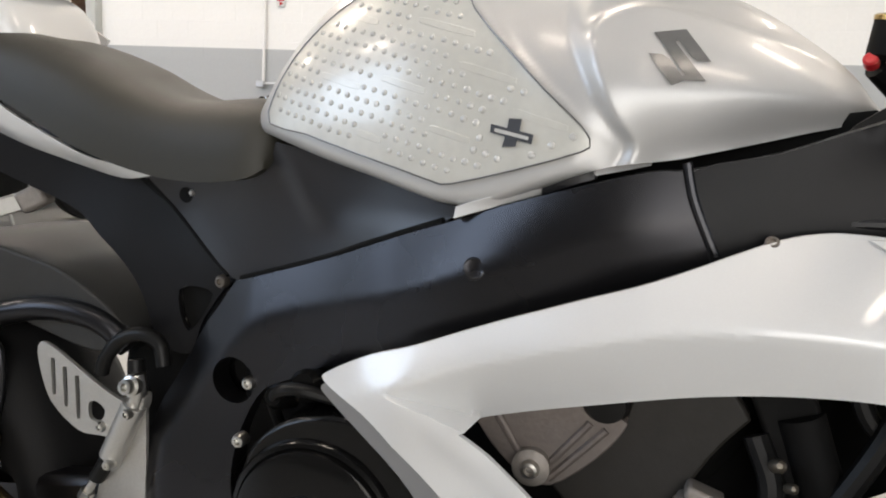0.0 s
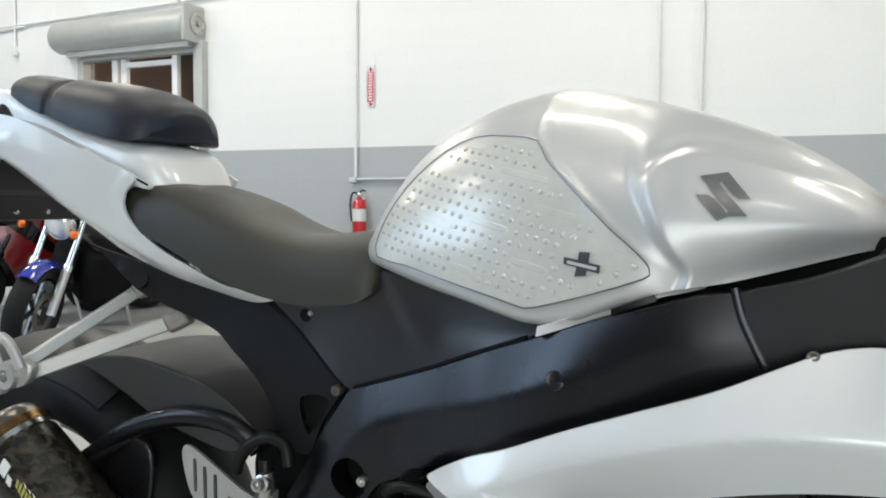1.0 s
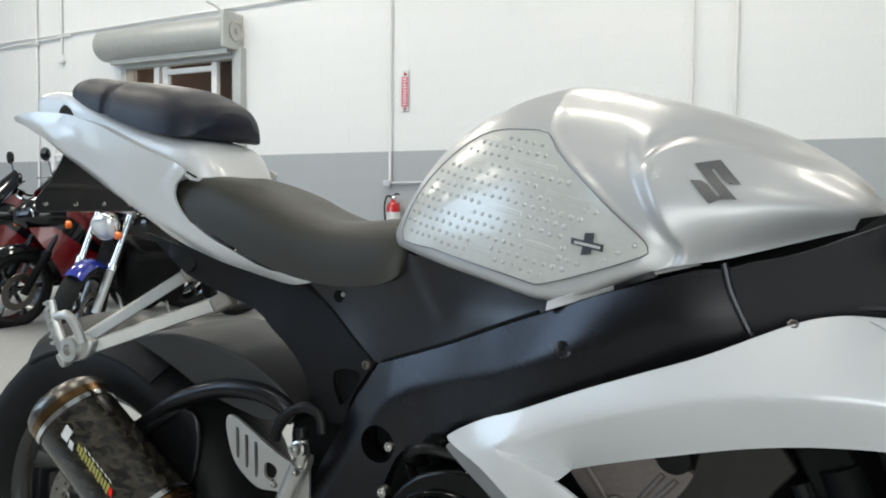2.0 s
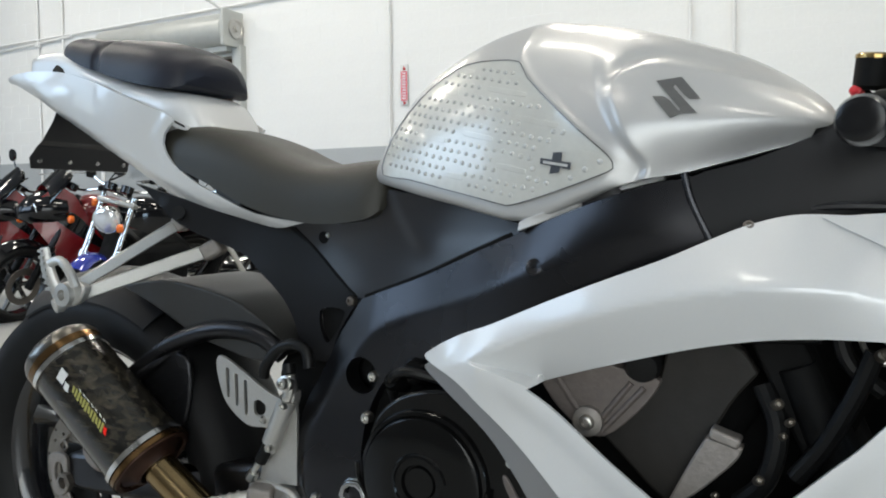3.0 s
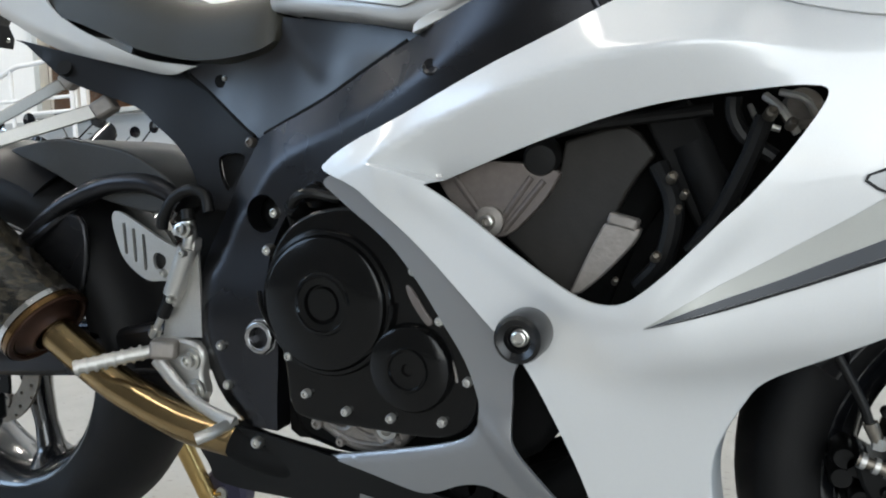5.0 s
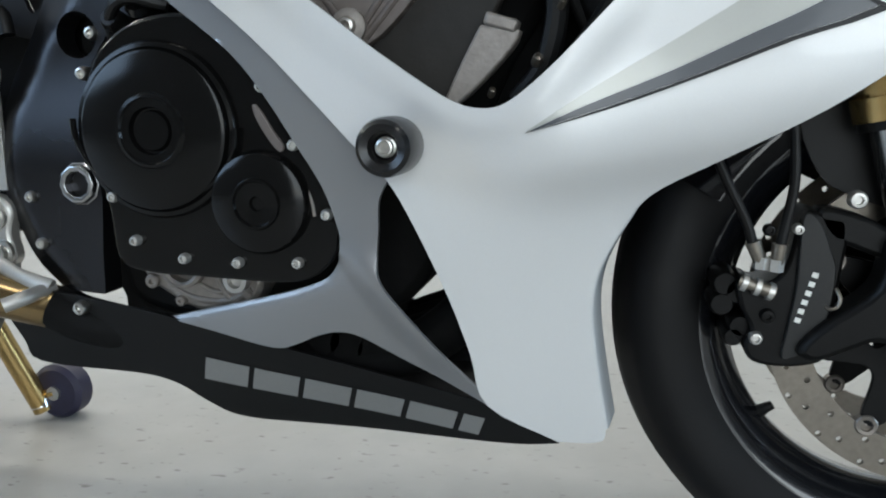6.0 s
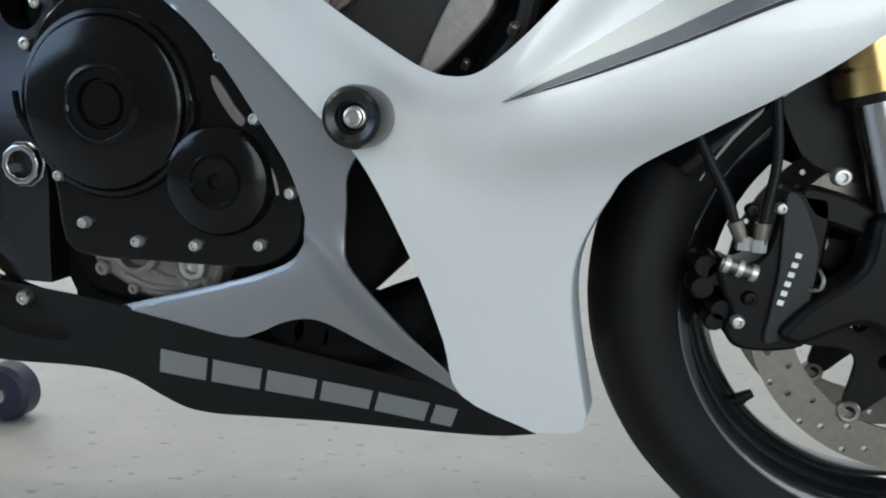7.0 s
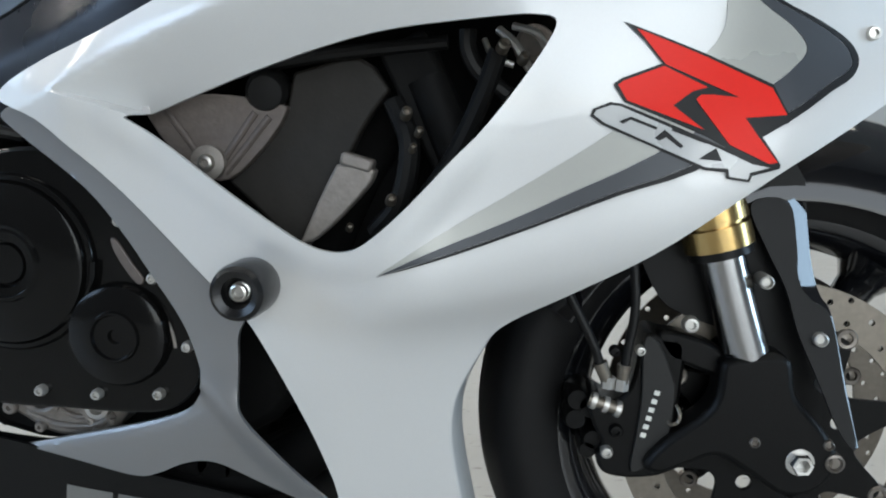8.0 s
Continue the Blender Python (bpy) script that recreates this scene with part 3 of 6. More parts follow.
FAIRING = [(-.013, .647), (-.006, .658), (.030, .677), (.070, .692), (.132, .719), (.190, .7425), (.246, .764), (.299, .788), (.322, .797), (.348, .804), (.377, .806), (.45, .802),
           (.55, .795), (.70, .775), (.84, .745), (.875, .715), (.84, .685), (.751, .632), (.690, .596), (.655, .576), (.619, .553), (.551, .508), (.482, .471), (.425, .440), (.404, .413),
           (.388, .385), (.379, .360), (.376, .330), (.379, .290), (.386, .240), (.391, .207), (.384, .193), (.346, .194, 1), (.281, .235), (.268, .290), (.252, .348), (.228, .412), (.205, .455),
           (.173, .488), (.135, .528), (.096, .569), (.060, .604), (.030, .629)]
fair_loop, window_loop = curve(FAIRING, steps=4), curve(WINDOW, steps=4)
fairing = part("side_fairing", panel(fair_loop, fairing_y, 0.005, -1, (window_loop,), 0.00625, 0, (FOLD[:33], NUB[1:4], [(x, z + .0025) for x, z in NUB[1:4]])), PEARL, bike, "pearl white painted side fairing with a window", bevel=0.0022)
far_loop = [(x - .025 * smoothstep(.48, .40, z) if x > .33 else x, z) for x, z in curve([p[:2] for p in FAIRING], steps=2)]
part("side_fairing", panel(far_loop, fairing_y, 0.005, 1, (curve(WINDOW, steps=2),), 0.03), PEARL, bike, "pearl white painted side fairing with a window")
part("fairing_liner", panel(far_loop, fairing_y, 0.003, 1, (), 0.04, -0.016), BELLY_BLACK, bike, "black inner lining of the fairing")
edge = curve([(.551, .508), (.482, .471), (.425, .440), (.404, .413), (.388, .385), (.379, .360), (.376, .330), (.379, .290), (.386, .240), (.391, .207)], False, 5)
lip_rows = []
for x, z in edge:
    k = smoothstep(.50, .40, z)
    r, y = .0012 + .0025 * k, fairing_y(x, z) + .0006
    turn_in = [(x - .001 + r * math.sin(radians(a)), y + r * (1 - math.cos(radians(a))), z) for a in (0, 20, 40, 60, 80)]
    lip_rows.append(turn_in + [(x + .0055 * k, y + .022, z), (x + .0085 * k, y + .048, z), (x + .0065 * k, y + .050, z), (x - .002, y + .006, z)])
part("fairing_return", loft(lip_rows), PEARL, fairing, "turned-in front edge of the fairing")

COWL = [(.379, .8035, 1), (.408, .7885), (.45, .769), (.52, .750), (.62, .742), (.74, .745), (.84, .745, 1), (.70, .780), (.55, .800), (.45, .807)]
part("upper_cowl", panel(curve(COWL, steps=4), fairing_y, 0.006, -1, (), 0.02, 0.0045), PEARL, bike, bevel=0.002)
part("upper_cowl", panel(curve(COWL, steps=2), fairing_y, 0.006, 1, (), 0.04, 0.0045), PEARL, bike)

# stripes and the two lettered badges, drawn as plain shapes
GREY_STRIPE = [(.325, .4945, 1), (.360, .5170), (.388, .5340), (.432, .5588), (.474, .5833), (.505, .6020), (.530, .620), (.587, .667), (.598, .680), (.6025, .6906), (.6035, .706), (.602, .718, 1), (.618, .716, 1), (.640, .700), (.6564, .689), (.6692, .676), (.6695, .667), (.660, .657), (.641, .643), (.5496, .591), (.479, .559), (.434, .539), (.3696, .514)]
DARK_STRIPE = [(.325, .4940, 1), (.3696, .5136), (.434, .5385), (.479, .5585), (.5496, .5905), (.641, .6425), (.660, .6565), (.670, .667), (.6697, .6765), (.6569, .6895), (.640, .7005), (.618, .717, 1), (.625, .721, 1), (.644, .707), (.676, .692), (.702, .677), (.711, .663), (.7074, .654), (.690, .643), (.654, .620), (.5747, .5794), (.519, .5611), (.4567, .5368), (.388, .5133)]
EDGE_STRIPE = [(.325, .4936, 1), (.388, .5129), (.4567, .5364), (.519, .5607), (.5747, .579), (.654, .6196), (.690, .6426), (.7078, .6538), (.7115, .663), (.7025, .6773), (.6765, .6923), (.6445, .7073), (.625, .7215, 1), (.630, .7215, 1), (.6486, .708), (.681, .6936), (.7073, .6785), (.7175, .6633), (.711, .6485), (.692, .637), (.6567, .6142), (.5814, .5765), (.524, .5590), (.459, .5348), (.390, .5113)]
part("stripe", panel(curve(GREY_STRIPE, steps=3), fairing_y, 0.0008, -1, (), 0.00625, 0.001), DECAL_GREY, fairing, "warm grey stripe decal")
part("stripe", panel(curve(DARK_STRIPE, steps=3), fairing_y, 0.0008, -1, (), 0.00625, 0.0013), DECAL_SLATE, fairing, "slate grey stripe decal")
part("stripe", panel(curve(EDGE_STRIPE, steps=3), fairing_y, 0.0008, -1, (), 0.00625, 0.0016), DECAL_BLACK, fairing, "thin black edge decal")


def straight(points):
    return curve([(x, z, 1) for x, z in points], steps=3)


BADGE_BACK = [(.524, .692), (.587, .667), (.643, .643), (.656, .619), (.659, .616), (.654, .612), (.646, .612), (.633, .6035), (.649, .580), (.648, .577), (.638, .578), (.6055, .594), (.588, .604), (.567, .613), (.524, .631), (.5157, .644), (.5166, .646), (.522, .6495), (.553, .660), (.539, .6775)]
RED_TOP = [(.5336, .6865), (.587, .6646), (.6417, .6405), (.654, .6191), (.620, .6174), (.633, .599), (.646, .582), (.6395, .581), (.608, .5965), (.580, .6324), (.584, .6358), (.594, .6357), (.615, .6333), (.5555, .6593)]
RED_LEFT = [(.519, .6446), (.5235, .6475), (.5543, .658), (.589, .6414), (.577, .6385), (.562, .628), (.587, .609), (.526, .6324)]
PLATE = [(.498, .621), (.500, .6264), (.513, .6314), (.522, .630), (.567, .611), (.6055, .594), (.626, .584), (.649, .577), (.626, .5717), (.624, .5668), (.6055, .570), (.605, .575), (.588, .577), (.5495, .595), (.507, .614)]
PLATE_IN = [(.5004, .622), (.5025, .6255), (.514, .629), (.521, .628), (.567, .608), (.598, .5945), (.626, .581), (.6405, .578), (.624, .5744), (.6226, .569), (.608, .5716), (.6066, .578), (.589, .5795), (.550, .597), (.509, .6155)]
part("badge_outline", panel(straight(BADGE_BACK), fairing_y, 0.0008, -1, (), 0.0125, 0.0020), DECAL_BLACK, fairing, "black badge outline")
part("badge_plate", panel(straight(PLATE), fairing_y, 0.0008, -1, (), 0.0125, 0.0022), DECAL_BLACK, fairing)
part("badge_plate", panel(straight(PLATE_IN), fairing_y, 0.0008, -1, (), 0.0125, 0.0027), DECAL_LIGHT, fairing, "light grey badge plate")
part("badge_block", panel(straight(RED_TOP), fairing_y, 0.0008, -1, (), 0.0125, 0.0027), RED, fairing, "bright red angular badge")
part("badge_block", panel(straight(RED_LEFT), fairing_y, 0.0008, -1, (), 0.0125, 0.0027), RED, fairing, "bright red angular badge")
for bar in ([(.520, .6165), (.529, .6200), (.550, .6115), (.549, .6095), (.529, .6175), (.523, .6145)], [(.548, .6030), (.556, .6095), (.571, .5965), (.569, .5945), (.557, .6035), (.552, .6010)], [(.562, .6105), (.590, .5995), (.589, .5978), (.561, .6088)], [(.5834, .586), (.597, .5945), (.6016, .584)]):
    part("badge_bar", panel(straight(bar), fairing_y, 0.0006, -1, (), 0.0125, 0.0032), DECAL_BLACK, fairing)
bolt(bike, (.320, fairing_y(.320, .795) + .004, .7955), 0.0052, DISC, (0, -0.8, 0.6), 0.003, "fairing_bolt")
bolt(bike, (.730, fairing_y(.730, .684), .684), 0.006, STEEL, name="fairing_bolt")

# silver inner panel, the black belly pan
INNER = [(-.024, .636), (-.009, .618), (.053, .569), (.087, .528), (.112, .489), (.138, .447), (.151, .410), (.153, .396), (.149, .379), (.135, .361), (.102, .347), (.049, .332), (-.063, .303, 1),
         (.0, .293), (.064, .282), (.091, .288), (.117, .300), (.140, .306), (.162, .303), (.193, .286), (.233, .262), (.290, .228, 1), (.275, .250), (.241, .291), (.213, .329), (.192, .361),
         (.189, .381), (.191, .412), (.194, .440), (.215, .470, 1), (.172, .510), (.13, .548), (.09, .590), (.05, .628), (.01, .646)]
INNER_Y = tps([(0, .63, -.180), (.1, .52, -.187), (.15, .42, -.188), (.2, .46, -.194), (-.06, .30, -.135), (.28, .24, -.146), (.12, .33, -.172), (.19, .37, -.191), (.05, .30, -.155)])
INNER_LIP = [p[:2] for p in INNER[8:13]]
RIDGE = [(.160, .405), (.185, .365), (.215, .32), (.29, .235)]


def inner_y(x, z):
    crest = (1 - smoothstep(.355, .415, z)) * (1 - min(0.022, bend(far_from(RIDGE, x, z) - .003, .003)) / 0.022)
    return INNER_Y(x, z) + 0.0032 - 0.0092 * crest + 0.9 * bend(.0055 - far_from(INNER_LIP, x, z), .0015)


part("inner_panel", panel(curve(INNER, steps=4), inner_y, 0.005, -1, (), 0.006), SILVER_DARK, bike, "satin silver grey inner fairing panel", bevel=0.003)
part("inner_panel", panel(curve(INNER, steps=2), inner_y, 0.005, 1, (), 0.04), SILVER_DARK, bike, "satin silver grey inner fairing panel")
BELLY = [(-.315, .357, 1), (-.232, .329), (-.145, .317), (-.06, .305), (.06, .280), (.178, .253), (.276, .229), (.347, .192, 1), (.30, .185), (.198, .183), (.074, .1845), (.02, .1855), (-.012, .191), (-.040, .206), (-.071, .224),
         (-.119, .232), (-.25, .235), (-.268, .262), (-.295, .315)]
BELLY_Y = tps([(-.17, .31, -.120), (.3, .2, -.128), (0, .25, -.125), (0, .186, -.105), (-.3, .35, -.115), (.15, .19, -.108), (.15, .24, -.128), (-.2, .24, -.105)])
pan = part("belly_pan", panel(curve(BELLY, steps=4), BELLY_Y, 0.004, -1, (), 0.02), BELLY_BLACK, bike, "matt black belly pan with grey lettering", bevel=0.0018)
part("belly_pan", panel(curve(BELLY, steps=2), BELLY_Y, 0.004, 1, (), 0.04), BELLY_BLACK, bike, "matt black belly pan with grey lettering")
part("pan_floor", block((0.22, 0.20, 0.004), (.17, 0, .1895)), BELLY_BLACK, bike)
for k in range(6):
    x0 = -.028 + .0555 * k
    w = .0495 if k < 5 else .021

    def upper_z(x):
        return .2605 - .158 * (x + .029)

    def lower_z(x):
        return .2325 - .139 * (x + .028)

    bar = [(x0 + .004, upper_z(x0 + .004)), (x0 + w + .004, upper_z(x0 + w + .004)), (x0 + w - .004, lower_z(x0 + w - .004)), (x0 - .004, lower_z(x0 - .004))]
    part("letter_bar", panel(curve([(x, z, 1) for x, z in bar], steps=2), BELLY_Y, 0.0008, -1, (), 0.02, 0.0008), LETTER_GREY, pan, "grey lettering bar")
bolt(bike, (-.169, -.1245, .3085), 0.008, STEEL, name="pan_bolt")

# crash bobbin
bobbin = part("crash_bobbin", lathe([(.019, -.09), (.019, .0), (.0238, .004), (.0245, .010), (.0243, .038), (.0226, .045), (.019, .048), (.0130, .045), (.0095, .034), (.0, .034)], (.2155, -.204, .485), (0, -1, 0), 40), BOBBIN, bike, "black nylon crash bobbin")
part("bobbin_bolt", lathe([(.0085, 0), (.0085, .003), (.0072, .0035), (.0072, .009), (.0055, .0098), (.0042, .005), (0, .005)], (.2155, -.237, .485), (0, -1, 0), 20), STEEL, bobbin)

# frame
FRAME = [(-.172, .692), (-.155, .699), (-.059, .732), (.028, .7668), (.075, .784), (.143, .810), (.227, .836), (.261, .841), (.322, .857), (.38, .880), (.45, .905), (.50, .88), (.48, .82), (.43, .765),
         (.36, .735), (.28, .715), (.15, .675), (.03, .638), (-.042, .634), (-.083, .614), (-.122, .593), (-.146, .550), (-.154, .505), (-.149, .470), (-.137, .437), (-.138, .409), (-.142, .37),
         (-.145, .322, 1), (-.210, .325, 1), (-.241, .358), (-.262, .405), (-.272, .440), (-.271, .490), (-.266, .530), (-.258, .555), (-.247, .573), (-.229, .603), (-.210, .639), (-.190, .666)]
BEAM_X, BEAM_Y = [-.29, -.22, -.16, -.10, -.05, .01, .07, .12, .20, .30, .40, .52], [-.096, -.098, -.101, -.107, -.118, -.138, -.157, -.166, -.170, -.170, -.167, -.160]
FRAME_FOLD = [(-.29, .44), (-.262, .485), (-.232, .531), (-.2025, .579), (-.170, .620), (-.145, .649), (-.12, .665), (-.09, .677), (.02, .713), (.09, .743), (.148, .766), (.25, .800), (.35, .84), (.5, .88)]
FRAME_REAR = [(-.172, .692), (-.190, .666), (-.210, .639), (-.229, .603), (-.247, .573), (-.258, .555), (-.266, .530), (-.271, .490), (-.272, .440), (-.262, .405), (-.241, .358), (-.210, .325)]
def frame_y(x, z):
    over = line_gap(FRAME_FOLD, x, z)
    face = (0.30 + .06 * smoothstep(-.04, .06, x)) * (1 - 0.85 * smoothstep(.06, .22, x))
    rear = 0.50 * bend(0.026 - far_from(FRAME_REAR, x, z), .004) * (1 - smoothstep(.50, .58, z))
    under = 0.35 * bend(-.045 - over, .012) * smoothstep(-.08, .02, x)
    boss = 0.005 * math.exp(-((x - .215) / .06) ** 2 - ((z - .795) / .035) ** 2)
    return glide(x, BEAM_X, BEAM_Y) - .013 * smoothstep(.58, .45, z) + max(rear, face * bend(over, .003)) + under - boss


frame_beam = part("frame", panel(curve(FRAME, steps=4), frame_y, 0.03, -1, (ring_points((-.158, .597), .0250, 28, .0240),), 0.007), FRAME_BLACK, bike, "black anodised alloy frame beam", bevel=0.004, smooth=50)
part("frame", panel(curve(FRAME, steps=2), frame_y, 0.03, 1, (), 0.04), FRAME_BLACK, bike, "black anodised alloy frame beam")
part("frame_cap", lathe([(.0095, -.004), (.0095, .0008), (.0080, .0016), (.006, .0010), (0, .0010)], (.103, frame_y(.103, .7504), .7504), (0, -1, .3), 24), FRAME_BLACK, frame_beam)
part("frame_seam", tube([(.259, frame_y(.259, .846), .846), (.267, frame_y(.267, .818), .818), (.285, frame_y(.285, .780), .780)], .0040, 10), FRAME_BLACK, frame_beam)
# darker panel laid over the beam ahead of the seam
BEAM_FRONT = [(.2650, .841), (.322, .857), (.38, .880), (.45, .905), (.50, .88), (.48, .82), (.43, .765), (.36, .745), (.2895, .765), (.2735, .812)]
part("beam_front_cover", panel(curve(BEAM_FRONT, steps=3), frame_y, .004, -1, (), .012, .0018), UNDER_BLACK, frame_beam, "dull black panel over the front of the frame beam", bevel=.0015)
part("pivot_nut", lathe([(.024, -.01), (.024, .002), (.0215, .004), (.021, .008), (.019, .0095), (.014, .009), (.0135, -.008), (.024, -.01)], (-.161, frame_y(-.161, .4426), .4426), (0, -1, 0), 10, False), STANCHION, frame_beam, "bright swingarm pivot nut", bevel=.001)
part("pivot_bore", lathe([(.0, -.006), (.0138, -.006), (.0138, -.002), (0, -.002)], (-.161, frame_y(-.161, .4426), .4426), (0, -1, 0), 20), CASTING_BLACK, frame_beam)
for x, z in ((-.2260, .428), (-.2188, .3764)):
    bolt(frame_beam, (x, frame_y(x, z), z), 0.0065)
part("pivot_core", lathe([(.0, 0), (.028, 0), (.028, .03), (0, .03)], (-.158, -.025, .597), (0, -1, 0), 24), DARK, bike)

# seat side cover and tail under-cover
SIDE = [(-.126, .838, 1), (-.04, .823), (.03, .8065), (.079, .791, 1), (.027, .760), (-.062, .7245), (-.160, .689, 1), (-.190, .6985), (-.251, .742), (-.306, .788), (-.298, .798), (-.244, .800), (-.182, .800), (-.140, .818)]
SIDE_Y = tps([(-.17, .82, -.072), (-.25, .775, -.044), (-.197, .700, -.064), (-.30, .79, -.045), (.08, .797, -.130), (.01, .764, -.108), (-.05, .740, -.088), (-.048, .779, -.083), (-.14, .705, -.071), (-.1, .80, -.075)])
def side_y(x, z):
    k = x - float(np.interp(z, [.70, .767, .834], [-.060, -.086, -.122]))
    fade = smoothstep(.742, .785, z)
    return SIDE_Y(x, z) - 0.005 * fade * smoothstep(-.018, .008, k) + 0.10 * fade * bend(k, .004)


cover = part("side_cover", panel(curve(SIDE, steps=4), side_y, 0.004, -1, (), 0.006), PLASTIC, bike, "black plastic side cover under the seat", bevel=0.002)
part("side_cover", panel(curve(SIDE, steps=2), side_y, 0.004, 1, (), 0.04), PLASTIC, bike, "black plastic side cover under the seat")
part("cover_seam", tube([(-.304, side_y(-.304, .787) + .001, .787), (-.275, side_y(-.275, .7615) + .001, .7615), (-.250, side_y(-.250, .7405) + .001, .7405), (-.220, side_y(-.22, .718) + .001, .718), (-.188, side_y(-.188, .696) + .001, .696)], .0026, 8), DARK, cover)
# solid dark tube in place of the shaded gap over the frame
part("cover_gap_shade", tube([(x, frame_y(x, z) + .004, z + .0035) for x, z in ((-.165, .694), (-.11, .7125), (-.059, .7305), (-.02, .7465), (.028, .7655), (.066, .780))], .0030, 8), DARK, cover)
# flat dark disc in place of the shade inside the screw recess
part("recess_shade_disc", lathe([(.0, -.001), (.0085, -.001), (.0085, .0012), (.0, .0012)], (-.2545, side_y(-.2545, .7735), .7735), (0, -1, 0), 20), DARK, cover)
bolt(cover, (-.2460, side_y(-.246, .776), .7765), 0.0034, STEEL, h=.003)
UNDER = [(-.575, .853), (-.449, .816), (-.361, .793), (-.309, .790), (-.293, .776), (-.211, .704), (-.190, .691), (-.203, .674), (-.225, .640), (-.240, .603), (-.262, .602), (-.280, .612), (-.289, .632), (-.298, .656), (-.314, .681), (-.336, .703), (-.360, .722), (-.387, .744), (-.423, .759), (-.4665, .775), (-.5055, .793), (-.533, .816), (-.5646, .845)]
UNDER_Y = tps([(-.30, .785, -.044), (-.25, .77, -.042), (-.197, .689, -.058), (-.5, .85, -.075), (-.2, .6, -.058), (-.55, .85, -.082), (-.35, .72, -.062), (-.42, .76, -.060)])
UNDER_GAP = curve([(-.255, .671), (-.214, .671), (-.243, .626)], steps=4)
under = part("under_cover", panel(curve(UNDER, steps=4), UNDER_Y, 0.006, -1, (UNDER_GAP,), 0.02, -0.006), UNDER_BLACK, bike, "black plastic tail under-cover", bevel=0.003)
part("under_cover", panel(curve(UNDER, steps=2), UNDER_Y, 0.006, 1, (), 0.04), PLASTIC, bike, "black plastic tail under-cover")
bolt(under, (-.1953, -.064, .6885), 0.0070, DISC)
part("gap_backing", prism(curve([(-.262, .690), (-.195, .690), (-.235, .605)], steps=2), -.045, -.04), DARK, bike)

# fuel tank
TX = [-.178, -.165, -.150, -.125, -.09, -.05, 0, .04, .07, .11, .15, .20, .25, .30, .345, .38, .400]
T_TOP = [.853, .868, .893, .937, .979, 1.006, 1.028, 1.038, 1.042, 1.037, 1.029, 1.016, .999, .979, .953, .925, .897]
T_LOW = [.852, .850, .848, .843, .835, .826, .815, .805, .799, .802, .818, .838, .847, .860, .8725, .8815, .889]
T_WIDE = [.035, .058, .074, .096, .114, .130, .143, .151, .155, .158, .160, .159, .145, .128, .108, .088, .060]
OVAL = [(.2184, .853), (.2035, .874), (.192, .8945), (.184, .9156), (.1795, .932), (.182, .948), (.194, .959), (.2155, .965), (.245, .9625), (.295, .9487), (.328, .938), (.357, .925), (.385, .908), (.420, .880), (.400, .840), (.310, .815), (.215, .820)]
oval_loop = curve(OVAL, steps=4)
CREASE = [(.0685, 1.012), (.066, .997), (.068, .984), (.0775, .969), (.0934, .950), (.121, .924), (.1525, .894), (.180, .873), (.203, .858), (.226, .846)]
RIDGE_LINE = [(.070, 1.008), (.075, 1.003), (.0936, .991), (.1144, .979), (.141, .9605), (.166, .942), (.180, .931)]
CAP_LINE = [(.0685, 1.0115), (.087, 1.011), (.104, 1.0136), (.124, 1.0206), (.1386, 1.0244), (.20, 1.025)]
CREASE_Z, CREASE_X = [p[1] for p in CREASE[::-1]], [p[0] for p in CREASE[::-1]]


def tank_shift(x, z):
    """Relief of the tank's side: the sharp crease beside the pad, the scoop that runs out into the raised oval, and the oval's rim."""
    d = far_from(oval_loop + oval_loop[:1], x, z) * (1 if inside(oval_loop, x, z) else -1)
    ahead = x - float(np.interp(z, CREASE_Z, CREASE_X))
    lift = smoothstep(.848, .880, z)
    step = 0.0100 * smoothstep(-0.0075, 0.0030, d)
    out = step
    if d < .003 and ahead > 0:
        a, w = ahead * .75, .003 - d
        u = a / (a + w + 1e-6)
        under = -line_gap(RIDGE_LINE, x, z) if x < .18 else .932 - z
        deep = 0.0145 * lift * (.30 + .70 * smoothstep(-.040, .022, under))
        scoop = 0.0100 * u * u - deep * smoothstep(0.0, .011, a) * (1 - smoothstep(.15, 1.0, u))
        crest = smoothstep(.930, .955, z) * smoothstep(.165, .205, x)
        rim = 0.0100 * smoothstep(-0.0045, 0.0035, d) - 0.0060 * math.exp(-((d + .010) / .009) ** 2)
        out = max(scoop, step * (1 - lift)) * (1 - crest) + rim * crest
    out += 0.0016 * math.exp(-((d - .001) / .0032) ** 2) * smoothstep(.90, .94, z)
    out += 0.0016 * math.exp(-((ahead + .002) / .0045) ** 2) * lift
    out += 0.0022 * (1 - smoothstep(-.003, .003, line_gap(CAP_LINE, x, z))) * smoothstep(.066, .09, x) * smoothstep(.22, .12, x) * smoothstep(.975, 1.006, z)
    return out


def tank_y(x, z):
    top, low, wide = (glide(x, TX, a) for a in (T_TOP, T_LOW, T_WIDE))
    s = min(1.0, max(0.0, (z - low) / (top - low)))
    tuck = 0.016 * (1 - smoothstep(0.0, 0.36, s)) * smoothstep(.17, .25, x) * (1 - .6 * smoothstep(.30, .38, x))
    hem = 0.013 * (1 - math.sqrt(1 - min(1.0, max(0.0, 1 - (z - low) / .013)) ** 2)) * (1 - smoothstep(.15, .20, x)) * smoothstep(-.17, -.12, x)
    return -(wide * math.sqrt(max(0.0, 1 - s**2.2)) + tank_shift(x, z) * (1 - s**7) - tuck - hem)


